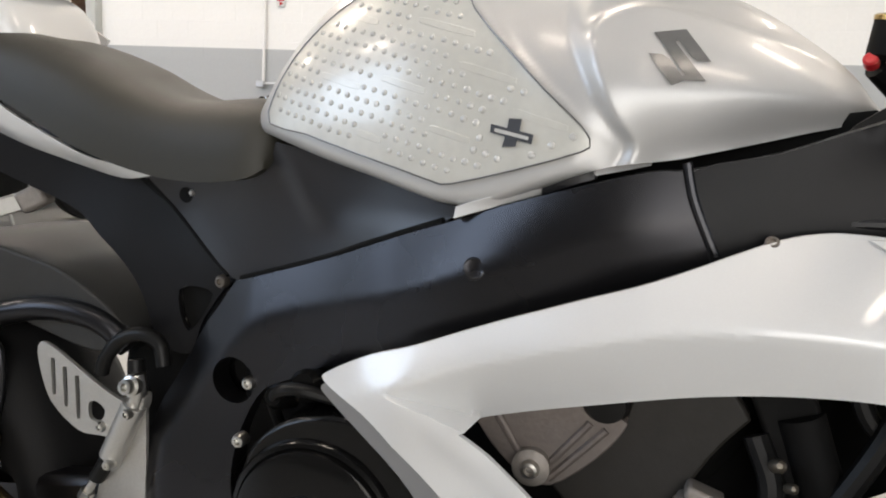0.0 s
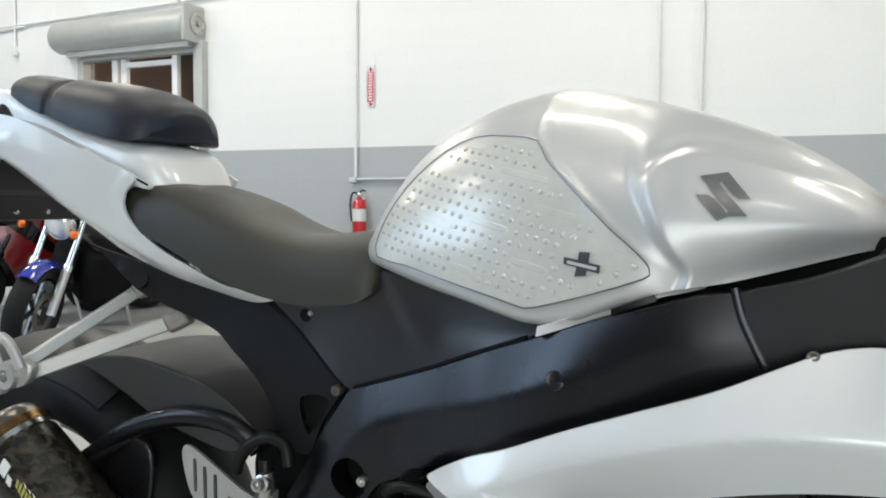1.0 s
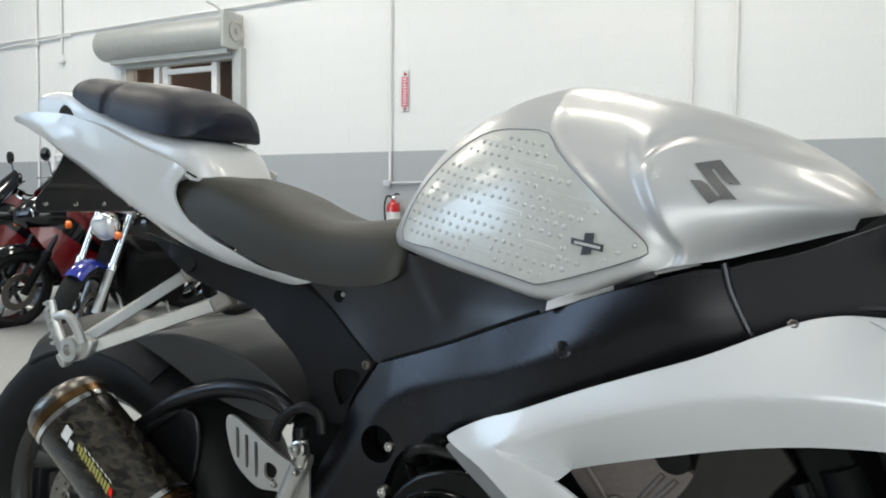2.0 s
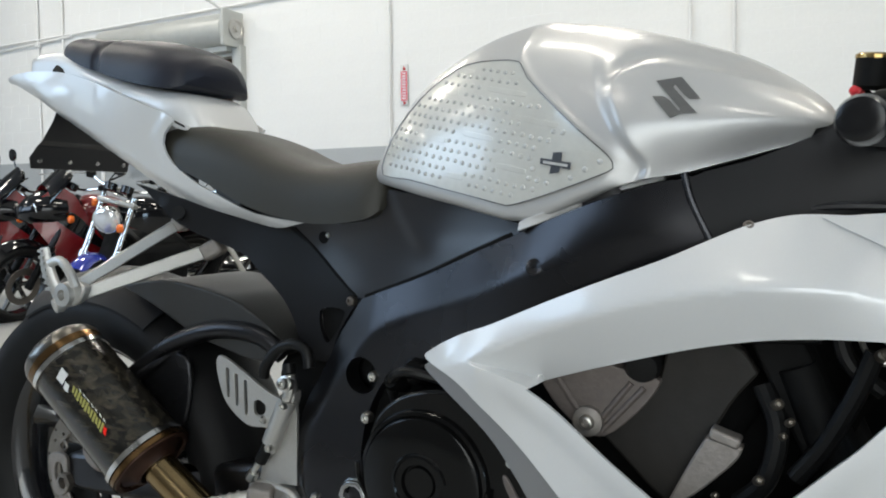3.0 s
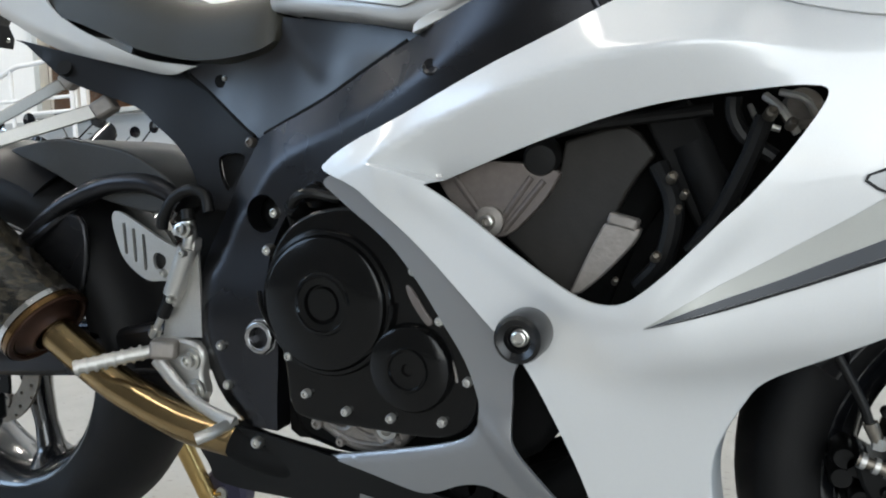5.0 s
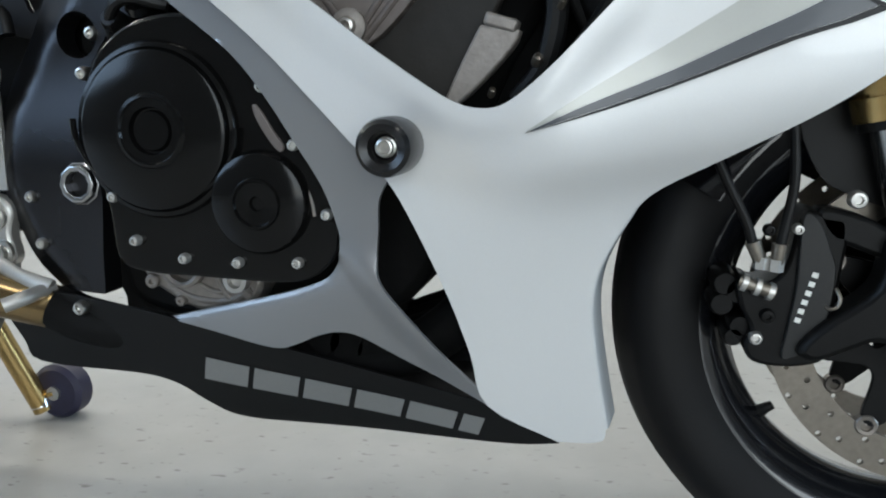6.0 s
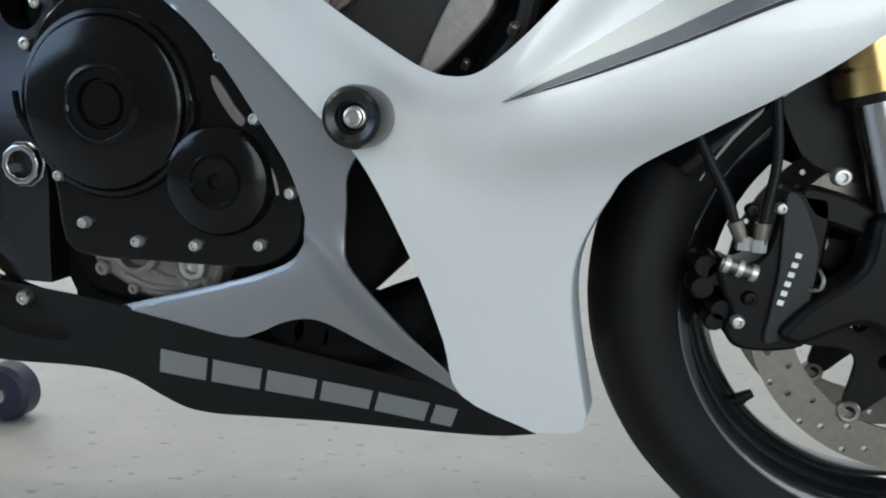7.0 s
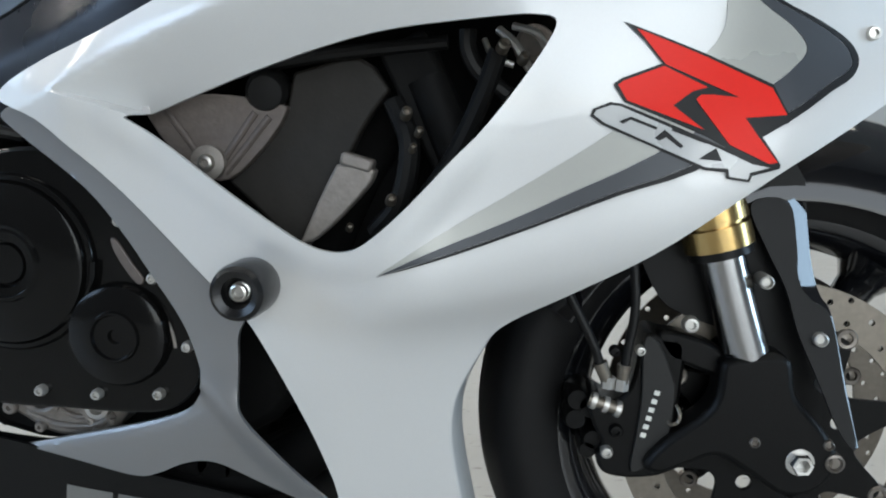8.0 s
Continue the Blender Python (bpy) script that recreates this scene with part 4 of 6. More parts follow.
def build_tank():
    rings = []
    xs = np.interp(np.linspace(0, len(TX) - 1, 270), range(len(TX)), TX)
    for x in xs:
        top, low = glide(x, TX, T_TOP), glide(x, TX, T_LOW)
        half = []
        for i in range(91):
            a = math.pi / 2 * i / 90
            z = low + (top - low) * math.sin(a) ** 1.15
            half.append((x, tank_y(x, z), z))
        ring = half + [(p[0], -p[1], p[2]) for p in half[-2::-1]]
        rings.append(ring)
    return loft(rings)


tank = part("fuel_tank", build_tank(), SILVER, bike, "silver painted fuel tank with oval side panels", smooth=50)
PADLINE = [(-.122, .856), (-.122, .880), (-.104, .916), (-.076, .947), (-.044, .972), (-.009, .986), (.034, .985), (.0665, .979), (.080, .959), (.116, .924), (.148, .895), (.1705, .8765), (.184, .8636), (.187, .8555), (.181, .849), (.131, .832), (.078, .8170), (.0625, .8175), (.034, .8245), (-.016, .836), (-.0735, .849)]
pad_loop = curve(PADLINE, steps=4)
part("tank_pad", panel(pad_loop, tank_y, 0.0022, -1, (), 0.0125, 0.0022), PAD, tank, "clear studded grip pad stuck on the tank", bevel=0.0009)
part("tank_pad", panel(curve(PADLINE, steps=2), tank_y, 0.0022, 1, (), 0.03, 0.0022), PAD, tank, "clear studded grip pad stuck on the tank")


PAD_BARS = [((-.020, .9800), (.004, .9735)), ((-.042, .9560), (-.012, .9490)), ((.036, .9490), (.080, .9385)), ((.078, .9120), (.121, .9010)), ((.128, .8760), (.166, .8665)), ((.010, .8990), (.045, .8905)), ((.058, .8600), (.088, .8525)), ((-.056, .9010), (-.020, .8925)), ((-.012, .8530), (.008, .8480))]


def pad_studs():
    bms = []
    for j in range(-4, 22):
        for i in range(32):
            x = -.128 + .0106 * i + (.0053 if j % 2 else 0) + .0006 * math.sin(7.0 * i + 3 * j)
            z = .822 + .0112 * j - .235 * x + .0005 * math.sin(5.0 * i + j)
            if not inside(pad_loop, x, z) or far_from(pad_loop + pad_loop[:1], x, z) < .0075:
                continue
            if .102 < x < .150 and .844 < z < .876 or any(far_from(bar, x, z) < .007 for bar in PAD_BARS):
                continue
            n = Vector((tank_y(x + .004, z) - tank_y(x - .004, z), -.008, tank_y(x, z + .004) - tank_y(x, z - .004))).normalized()
            r = .0026 if x < .08 else .0031
            bms.append(lathe([(r, -.001), (r * .96, .0004), (r * .72, .0009), (r * .3, .0011), (0, .0011)], Vector((x, tank_y(x, z), z)) + n * .0023, n, 10))
    return join(*bms)


for (ax, az), (bx, bz) in PAD_BARS:
    bar = curve([(ax, az + .0028), (bx, bz + .0028), (bx + .003, bz), (bx, bz - .0028), (ax, az - .0028), (ax - .003, az)], steps=3)
    part("pad_bar", panel(bar, tank_y, 0.0010, -1, (), 0.0125, 0.0027), PAD, tank, bevel=0.0004)
tagged(part("pad_studs", pad_studs(), STUD, tank, "rows of small clear rubber studs", smooth=60), kind="stuff")
part("pad_rim", tube([(x, tank_y(x, z) - .0030, z) for x, z in (pad_loop + pad_loop[:2])[::2]], .0007, 6, 1), EMBLEM, tank, "thin grey edge of the pad")
MARK_BAR = [(.1085, .8665), (.1435, .8600), (.1428, .8525), (.1082, .8600)]
MARK_LEAF = [(.1225, .8715), (.1330, .8715), (.1320, .8600), (.1300, .8500), (.1190, .8490), (.1215, .8600)]
for loop, lift in ((MARK_LEAF, .0046), (MARK_BAR, .0052)):
    part("pad_mark", panel(curve([(x, z, 1) for x, z in loop], steps=3), tank_y, 0.0006, -1, (), 0.0125, lift), DECAL_SLATE, tank, "small dark maker's mark")
part("mark_print", panel(curve([(.1120, .8635, 1), (.1400, .8582, 1), (.1396, .8555, 1), (.1118, .8606, 1)], steps=3), tank_y, 0.0005, -1, (), 0.0125, .0057), STUD, tank)
EMBLEM_LOOP = [(.2254, .9414), (.2481, .9453), (.2683, .9209), (.2584, .9208), (.2535, .9245), (.2433, .9366), (.2416, .9344), (.2660, .9060), (.2510, .9058), (.2418, .9015), (.2233, .9248), (.2329, .9248), (.2390, .9212), (.2490, .9090), (.2505, .9102)]
part("emblem", panel(curve([(x, z, 1) for x, z in EMBLEM_LOOP], steps=2), tank_y, 0.0018, -1, (), 0.0125, 0.0018), EMBLEM, tank, "raised grey emblem", bevel=0.0004)
# flange under the tank
for a, b, mat in (((.080, .790), (.150, .815), PEARL), ((.150, .8145), (.192, .830), PLASTIC), ((.190, .8325), (.232, .843), PEARL)):
    strip = [(a[0], a[1] + .008, 1), (b[0], b[1] + .008, 1), (b[0], b[1] - .002, 1), (a[0], a[1] - .002, 1)]
    part("tank_flange", panel(curve(strip, steps=2), lambda x, z: tank_y(x, z) - .005 + .5 * (z - .80), 0.012, -1, (), 0.02), mat, bike, bevel=0.001)
part("tank_underside", prism(curve([(-.10, .842), (0, .82), (.08, .80), (.2, .835), (.4, .888), (.4, .86), (.2, .80), (0, .77), (-.10, .79)], steps=2), -.072, .072), DARK, bike)
# dark slab that fills the shaded gap between tank and frame
part("tank_gap_shade", prism(curve([(.21, .846), (.26, .856), (.33, .878), (.39, .892), (.40, .87), (.32, .845), (.24, .822), (.20, .815)], steps=2), -.100, .100), DARK, bike)

# seats
SX = [-.592, -.575, -.54, -.50, -.45, -.40, -.352, -.313, -.276, -.239, -.20, -.165, -.150, -.140, -.132, -.127, -.124]
S_TOP = [.940, .958, .967, .964, .955, .943, .927, .909, .896, .888, .884, .883, .882, .879, .874, .866, .854]
S_LOW = [.915, .900, .890, .880, .864, .843, .821, .808, .799, .794, .794, .798, .8025, .809, .818, .829, .842]
S_WIDE = [.026, .050, .076, .092, .097, .100, .101, .099, .096, .095, .095, .094, .091, .086, .077, .063, .036]


def build_seat(sx, tops, lows, wides, power, dish):
    rings = []
    for x in np.interp(np.linspace(0, len(sx) - 1, 80), range(len(sx)), sx):
        top, low, wide = (glide(float(x), sx, a) for a in (tops, lows, wides))
        half = []
        for i in range(17):
            a = math.pi / 2 * i / 16
            y, z = -wide * math.cos(a) ** (2 / power), low + (top - low) * math.sin(a) ** (2 / power)
            half.append((x, y, z - dish * (1 - .85 * smoothstep(-.27, -.17, x)) * (1 - (y / wide) ** 2) * smoothstep(low, top, z)))
        rings.append(half + [(p[0], -p[1], p[2]) for p in half[-2::-1]])
    return loft(rings)


part("rider_seat", build_seat(SX, S_TOP, S_LOW, S_WIDE, 3.0, .017), VINYL, bike, "dark grey vinyl rider's seat", smooth=60)
PX = [-.772, -.764, -.745, -.705, -.677, -.669, -.661, -.653, -.62, -.575, -.53, -.500, -.484, -.474]
P_TOP = [1.082, 1.098, 1.105, 1.099, 1.094, 1.087, 1.087, 1.093, 1.089, 1.083, 1.073, 1.060, 1.050, 1.036]
P_LOW = [1.078, 1.074, 1.066, 1.048, 1.038, 1.036, 1.034, 1.031, 1.020, 1.008, .999, .996, 1.002, 1.016]
P_WIDE = [.040, .058, .070, .078, .081, .079, .079, .082, .086, .090, .090, .082, .068, .040]
part("pillion_seat", build_seat(PX, P_TOP, P_LOW, P_WIDE, 2.5, 0.0), VINYL_BLUE_SHEEN, bike, "black vinyl pillion pad with a grab strap", smooth=60)

# tail
TAIL = [(-.897, 1.036), (-.875, 1.045), (-.815, 1.046), (-.74, 1.038), (-.66, 1.019), (-.576, .989), (-.52, .966), (-.476, .9475), (-.495, .925), (-.4985, .905), (-.487, .884), (-.450, .856), (-.408, .8345), (-.352, .808), (-.280, .794, 1), (-.330, .787), (-.396, .8035), (-.467, .822), (-.515, .835),
        (-.555, .853), (-.600, .883), (-.640, .907), (-.69, .934), (-.745, .960), (-.785, .981), (-.83, 1.008), (-.865, 1.027)]
TAIL_Y = tps([(-.30, .79, -.060), (-.51, .92, -.100), (-.93, 1.045, -.066), (-.6, .93, -.108), (-.6, .875, -.088), (-.75, 1.0, -.095), (-.75, 1.04, -.086), (-.75, .95, -.082), (-.42, .82, -.082), (-.86, 1.01, -.080)])
TAIL_FOLD = [(-.92, 1.050), (-.815, 1.019), (-.73, .972), (-.635, .926), (-.55, .876), (-.443, .829), (-.30, .788)]


def tail_y(x, z):
    gap = line_gap(TAIL_FOLD, x, z)
    lip = far_from([(-.486, .945), (-.508, .922), (-.492, .890), (-.455, .860), (-.412, .838), (-.352, .811)], x, z)
    return TAIL_Y(x, z) + 0.95 * bend(-gap, .005) - 0.004 * (1 - smoothstep(.004, .016, lip))


part("tail_panel", panel(curve(TAIL, steps=4), tail_y, 0.004, -1, (), 0.007), PEARL, bike, "white painted tail panel", bevel=0.0025)
part("tail_panel", panel(curve(TAIL, steps=2), TAIL_Y, 0.004, 1, (), 0.03), PEARL, bike, "white painted tail panel")
CX = [-.900, -.890, -.85, -.80, -.75, -.70, -.65, -.60, -.54, -.50, -.482, -.470, -.458, -.448]
C_TOP = [1.078, 1.086, 1.089, 1.086, 1.067, 1.049, 1.033, 1.018, 1.002, .992, .984, .971, .952, .932]
C_LOW = [1.070, 1.050, 1.040, 1.02, 1.0, .985, .965, .945, .93, .92, .915, .912, .91, .91]
C_WIDE = [.018, .028, .036, .044, .052, .062, .072, .080, .084, .082, .078, .074, .067, .054]
part("tail_cowl", build_seat(CX, C_TOP, C_LOW, C_WIDE, 5.0, 0.0), PEARL, bike, "white painted tail hump", smooth=60)
PLATE_ROWS = [(-.806, .884, .098), (-.804, .902, .101), (-.800, .922, .088), (-.790, .930, .086), (-.782, .965, .070), (-.775, 1.00, .060)]
plate_loops = [[(x, -w, z), (x + .003, -w - .001, z), (x + .003, w + .001, z), (x, w, z)] for x, z, w in PLATE_ROWS]
hanger = part("plate_hanger", loft(plate_loops), PLASTIC, bike, "black number plate hanger", bevel=.0012, smooth=20)
for k in range(4):
    bolt(hanger, (-.8025, -.085 + .0567 * k, .8965), .0042, CHROME, (1, 0, .1), name="hanger_bolt")
part("tail_inner", block((.36, .10, .05), (-.66, 0, .965), Euler((0, .48, 0)).to_matrix().to_4x4()), DARK, bike, bevel=.015)
TAIL_EDGE = [(-.865, 1.036), (-.815, 1.042), (-.74, 1.034), (-.66, 1.015), (-.576, .985), (-.52, .962), (-.470, .938)]
shelf = []
for x, z in curve(TAIL_EDGE, False, 4):
    y = TAIL_Y(x, z)
    shelf.append([(x, y + .0035, z - .001), (x, y + .014, z - .0035), (x, -.038, z + .002), (x, -.038, z - .002), (x, y + .014, z - .0075), (x, y + .0035, z - .006)])
part("tail_shelf", loft(shelf), PEARL, bike, "white ledge beside the tail hump")
part("tail_seam", tube([(x, TAIL_Y(x, z) + .0135, z - .0020) for x, z in TAIL_EDGE], .0016, 8), DARK, bike)
part("seat_subframe", block((.26, .08, .06), (-.30, 0, .775), Euler((0, .4, 0)).to_matrix().to_4x4()), DARK, bike, bevel=.02)
part("inner_guard", prism(curve([(-.17, .66), (-.235, .638), (-.330, .604), (-.345, .55), (-.325, .48), (-.26, .40), (-.15, .38)], steps=3), -.040, .045), DARK, bike, bevel=.015)

# ---- engine ----
part("engine_block", prism(curve([(-.16, .60), (-.12, .66), (.02, .66), (.10, .63), (.20, .66), (.30, .70), (.36, .66), (.30, .56), (.26, .47), (.22, .36), (.16, .30), (.02, .285), (-.12, .30), (-.15, .38)], steps=3), -.082, .125), DARK, bike, "dull black engine block", bevel=.012)
CASE = [(-.092, .43), (-.086, .375), (-.06, .361), (.0, .357), (.10, .354), (.138, .374), (.149, .404), (.141, .44), (.113, .494), (.082, .546), (.05, .585), (.0, .606), (-.06, .595), (-.100, .555), (-.108, .49)]
case = part("clutch_case", prism(curve(CASE, steps=4), -.170, -.10), ENGINE_BLACK, bike, "black painted engine side cover", bevel=.004)
clutch = part("clutch_cover", lathe([(.084, -.03), (.084, .0), (.0815, .004), (.0775, .005), (.076, .0035), (.0745, .009), (.071, .0105), (.036, .0115), (.034, .014), (.0315, .0145), (.030, .012), (.0225, .0115), (.021, .006), (.0195, .0058), (.018, .010), (.0, .010)],
                                   (-.030, -.171, .499), (0, -1, 0), 56), ENGINE_BLACK, case, "round black clutch cover")
for pts in ([(-.116, .512), (-.1136, .4917), (-.1003, .4686), (-.0847, .4546), (-.0601, .4427)], [(-.0058, .4375), (.0157, .4425), (.0362, .4574), (.0486, .4769), (.053, .500)], [(.004, .5535), (.014, .5490), (.023, .5425)]):
    part("cover_rib", tube([(x, -.1765, z) for x, z in pts], .0030, 8, 4), ENGINE_BLACK, clutch)
part("starter_cover", lathe([(.049, -.03), (.049, .003), (.046, .008), (.041, .010), (.0245, .0115), (.023, .0145), (.0215, .0145), (.020, .011), (.007, .0105), (.006, .007), (0, .007)], (.072, -.172, .431), (0, -1, 0), 48), ENGINE_BLACK, case, "round black starter gear cover")
for x, z in ((.080, .537), (.108, .484), (.137, .420), (.106, .374), (.045, .373), (-.011, .376), (-.062, .393), (-.082, .436)):
    bolt(case, (x, -.171, z), .0054, ALLOY, h=.007)
part("gasket_edge", prism(curve([(.0693, .5203), (.0757, .5186), (.0898, .4957), (.0985, .4834), (.0939, .4777), (.085, .4866), (.0732, .5063)], steps=3), -.1725, -.12), CAST_WARM, case, "bare alloy gasket edge", bevel=.001)
part("gasket_line", tube([(.0945, -.1705, .4712), (.1095, -.1705, .4588), (.1212, -.1705, .434), (.124, -.1705, .4181)], .0016, 8, 4), CAST, case)
for x, y, z in ((-.0855, -.140, .607), (-.1236, -.140, .5555), (-.138, -.100, .598)):
    bolt(bike, (x, y, z), .0070, STEEL, h=.008)
for x, z, r in ((-.055, .612, .016), (-.025, .618, .013), (-.085, .597, .012)):
    part("case_lug", lathe([(r, 0), (r, .03), (r * .7, .036), (0, .036)], (x, -.115, z), (0, -1, .3), 20), ENGINE_BLACK, bike)
part("clutch_cable", tube([(-.02, -.15, .615), (-.06, -.16, .622), (-.09, -.14, .60), (-.10, -.10, .55)], .006, 10), HOSE, bike)
sump = part("sump", prism(curve([(-.088, .375), (-.092, .345), (-.068, .326), (-.034, .309), (.02, .311), (.042, .345), (.0, .37)], steps=3), -.118, .1), CAST, bike, "bare cast aluminium sump", bevel=.005)
for pts, r in (([(-.088, .352), (-.070, .349), (-.060, .335)], .0045), ([(-.064, .334), (-.036, .322), (.004, .320), (.030, .333)], .0035), ([(-.012, .362), (-.006, .342), (.004, .322)], .0035), ([(-.030, .338), (-.012, .330), (.012, .332)], .0030), ([(.030, .356), (.022, .336), (.026, .322)], .0040)):
    part("sump_rib", tube([(x, -.1185, z) for x, z in pts], r, 8, 4), CAST, sump)
for x, z, r in ((-.082, .340, .0075), (-.050, .320, .0060), (.012, .316, .0060)):
    part("sump_boss", lathe([(r, -.006), (r, .004), (r * .8, .006), (r * .4, .006), (r * .35, .002), (0, .002)], (x, -.119, z), (0, -1, -.1), 14), CAST, sump)
gallery = part("oil_gallery", lathe([(.024, 0), (.024, .012), (.0205, .014), (.0175, .012), (.017, -.004)], (-.042, -.118, .359), (0, -1, 0), 28, False), CAST, bike)
part("gallery_plug", lathe([(.017, 0), (.010, .0005), (.0095, .004), (0, .004)], (-.042, -.117, .359), (0, -1, 0), 24), DARK, gallery)
part("drain_ring", lathe([(.013, 0), (.013, .01), (.008, .011), (.007, .004), (0, .004)], (.018, -.122, .345), (0, -1, 0), 20), ALLOY, bike)
# seen through the fairing window
head = part("cylinder_head", prism(curve([(.105, .645), (.165, .650), (.226, .640), (.232, .630), (.210, .600), (.176, .572), (.150, .578), (.120, .604), (.098, .640)], steps=3), -.150, -.05), CAST_WARM, bike, "bare cast cylinder head", bevel=.006)
for a, b in (((.110, .652), (.152, .592)), ((.205, .632), (.165, .580)), ((.218, .628), (.174, .578))):
    part("casting_rib", tube([(a[0], -.150, a[1]), (b[0], -.150, b[1])], .0035, 8, 2), CAST_WARM, head)
bolt(head, (.160, -.153, .588), .0085, STEEL, h=.012)
part("head_boss", lathe([(.016, 0), (.016, .01), (.013, .012), (0, .012)], (.160, -.148, .588), (0, -1, 0), 20), CAST, head)
part("frame_hanger", prism(curve([(.238, .668, 1), (.300, .679), (.3265, .650, 1), (.298, .612), (.2513, .521), (.2344, .510), (.1714, .570, 1), (.229, .630, 1)], steps=3), -.138, -.12), HANGER, bike, "dark brown engine hanger plate", bevel=.003)
part("rubber_boot", lathe([(.0, -.02), (.019, -.02), (.019, .004), (.015, .010), (0, .011)], (.2155, -.146, .651), (.1, -.95, -.2), 24), HOSE, bike)
part("side_plate", prism(curve([(.10, .66), (.14, .70), (.35, .72), (.47, .71), (.42, .60), (.345, .47), (.25, .465), (.18, .55)], steps=3), -.060, -.05), DARK, bike)
part("radiator_bracket", prism(curve([(.279, .585, 1), (.3144, .579, 1), (.307, .564), (.277, .533), (.255, .515, 1), (.2415, .512, 1), (.262, .554)], steps=3), -.155, -.135), CAST, bike, "bare alloy bracket", bevel=.003)
part("bracket_cap", block((.030, .022, .012), (.297, -.146, .586), Euler((0, .30, 0)).to_matrix().to_4x4()), CAST, bike, bevel=.003)
radiator = part("radiator", block((.045, .28, .26), (.39, 0, .575), Euler((0, -.42, 0)).to_matrix().to_4x4()), DARK, bike, "black radiator behind the fairing", bevel=.004)
part("radiator_tank", tube([(.36, -.135, .66), (.39, -.135, .58), (.42, -.135, .50)], .018, 12, 4), DARK, radiator)
for pts, r in (
    ([(.128, -.140, .650), (.183, -.140, .669), (.237, -.140, .678), (.29, -.140, .684), (.38, -.14, .690)], .0065),
    ([(.398, -.14, .700), (.398, -.14, .683), (.408, -.14, .663), (.433, -.14, .6425)], .008),
    ([(.425, -.15, .680), (.410, -.15, .640), (.385, -.15, .590), (.36, -.15, .555)], .009),
    ([(.33, -.14, .64), (.345, -.15, .60), (.335, -.15, .55), (.31, -.14, .52)], .010),
):
    part("hose", tube(pts, r, 10), HOSE, bike)
for at, s in (((.345, -.165, .628), .011), ((.356, -.165, .612), .008), ((.350, -.165, .598), .007), ((.430, -.17, .682), .012), ((.447, -.165, .672), .010), ((.3295, -.165, .553), .010), ((.288, -.150, .527), .007)):
    part("hose_clip", lathe([(s * .48, -.006), (s * .48, .004), (s * .35, .006), (s * .2, .003), (0, .003)], at, (.3, -.9, .4), 12), ROTOR, bike)
for pts, r in (
    ([(.425, -.135, .700), (.440, -.145, .685), (.452, -.140, .664)], .0040),
    ([(.438, -.140, .702), (.458, -.148, .694), (.468, -.140, .678)], .0035),
    ([(.412, -.130, .692), (.420, -.142, .676), (.438, -.142, .668)], .0030),
):
    part("hose_clamp", tube(pts, r, 8), ALLOY, bike)
part("reservoir_cap", lathe([(.018, 0), (.018, .014), (.015, .018), (0, .018)], (.455, -.11, .685), (.2, -.9, .3), 24), CAST, bike)
part("exhaust_header", tube([(.33, -.07, .44), (.27, -.08, .33), (.16, -.08, .255), (-.05, -.08, .26), (-.17, -.10, .285), (-.215, -.106, .303)], .026, 20, 8), DARK, bike, "dull black exhaust header")
part("mid_pipe", tube([(-.205, -.104, .299), (-.290, -.120, .324), (-.372, -.128, .361), (-.420, -.132, .391), (-.500, -.140, .452)], .0252, 24, 8), TITAN, bike, "gold heat-tinted exhaust pipe")
for y in (-.05, 0.0, .05):
    part("exhaust_header", tube([(.36, y, .50), (.34, y, .40), (.27, y, .31), (.16, y, .262)], .021, 14, 5), DARK, bike)
for k, (x, z) in enumerate(((.09, .292), (.115, .285), (.145, .278))):
    part("filter_can", lathe([(.022, 0), (.022, .03), (.018, .034), (0, .034)], (x + .01, -.07, z - .012), (0, -1, 0), 16), DARK, bike)

# ---- exhaust silencer ----
AX0, AX1 = Vector((-.4924, -.140, .4423)), Vector((-.678, -.151, .6013))
axis = (AX1 - AX0).normalized()
L = (AX1 - AX0).length
can = part("silencer", lathe([(0.0588, .022), (0.0604, .024), (0.0578, L - .034), (0.0562, L - .032)], AX0, axis, 48), CARBON, bike, "carbon fibre silencer can with gold end bands")
part("end_cap", lathe([(0.0610, .008), (0.0604, .003), (0.0551, .001), (0.0519, .006), (0.0382, .000), (0.0329, -.008), (0.0286, -.008), (0.0286, .008)], AX0, axis, 48, False), SOOT_BRONZE, can, "heat-tinted silencer end cone")
part("clamp_band", lathe([(0.0594, .005), (0.0628, .006), (0.0628, .0135), (0.0594, .0145)], AX0, axis, 48), BURNT, can, "bronze heat-tinted band")
part("clamp_band", lathe([(0.0594, .0145), (0.0636, .0155), (0.0636, .0235), (0.0594, .0245)], AX0, axis, 48), CHROME, can, "polished band")
part("clamp_band", lathe([(0.0567, L - .042), (0.0606, L - .041), (0.0606, L - .0335), (0.0567, L - .0325)], AX0, axis, 48), CHROME, can, "polished band")
part("clamp_band", lathe([(0.0567, L - .0325), (0.0600, L - .0315), (0.0600, L - .020), (0.0567, L - .019)], AX0, axis, 48), BURNT, can, "bronze heat-tinted band")
part("outlet_cap", lathe([(0.0594, L - .020), (0.0594, L - .012), (0.0562, L - .004), (0.0488, L + .003), (0.0382, L + .005), (0.0329, L), (0.0318, L - .02), (0, L - .02)], AX0, axis, 48), CAN_CAP, can, "satin steel silencer outlet cap")
side_dir = (Vector((0.28, -0.93, 0.10)) - axis * axis.dot(Vector((0.28, -0.93, 0.10)))).normalized()
cross = axis.cross(side_dir)
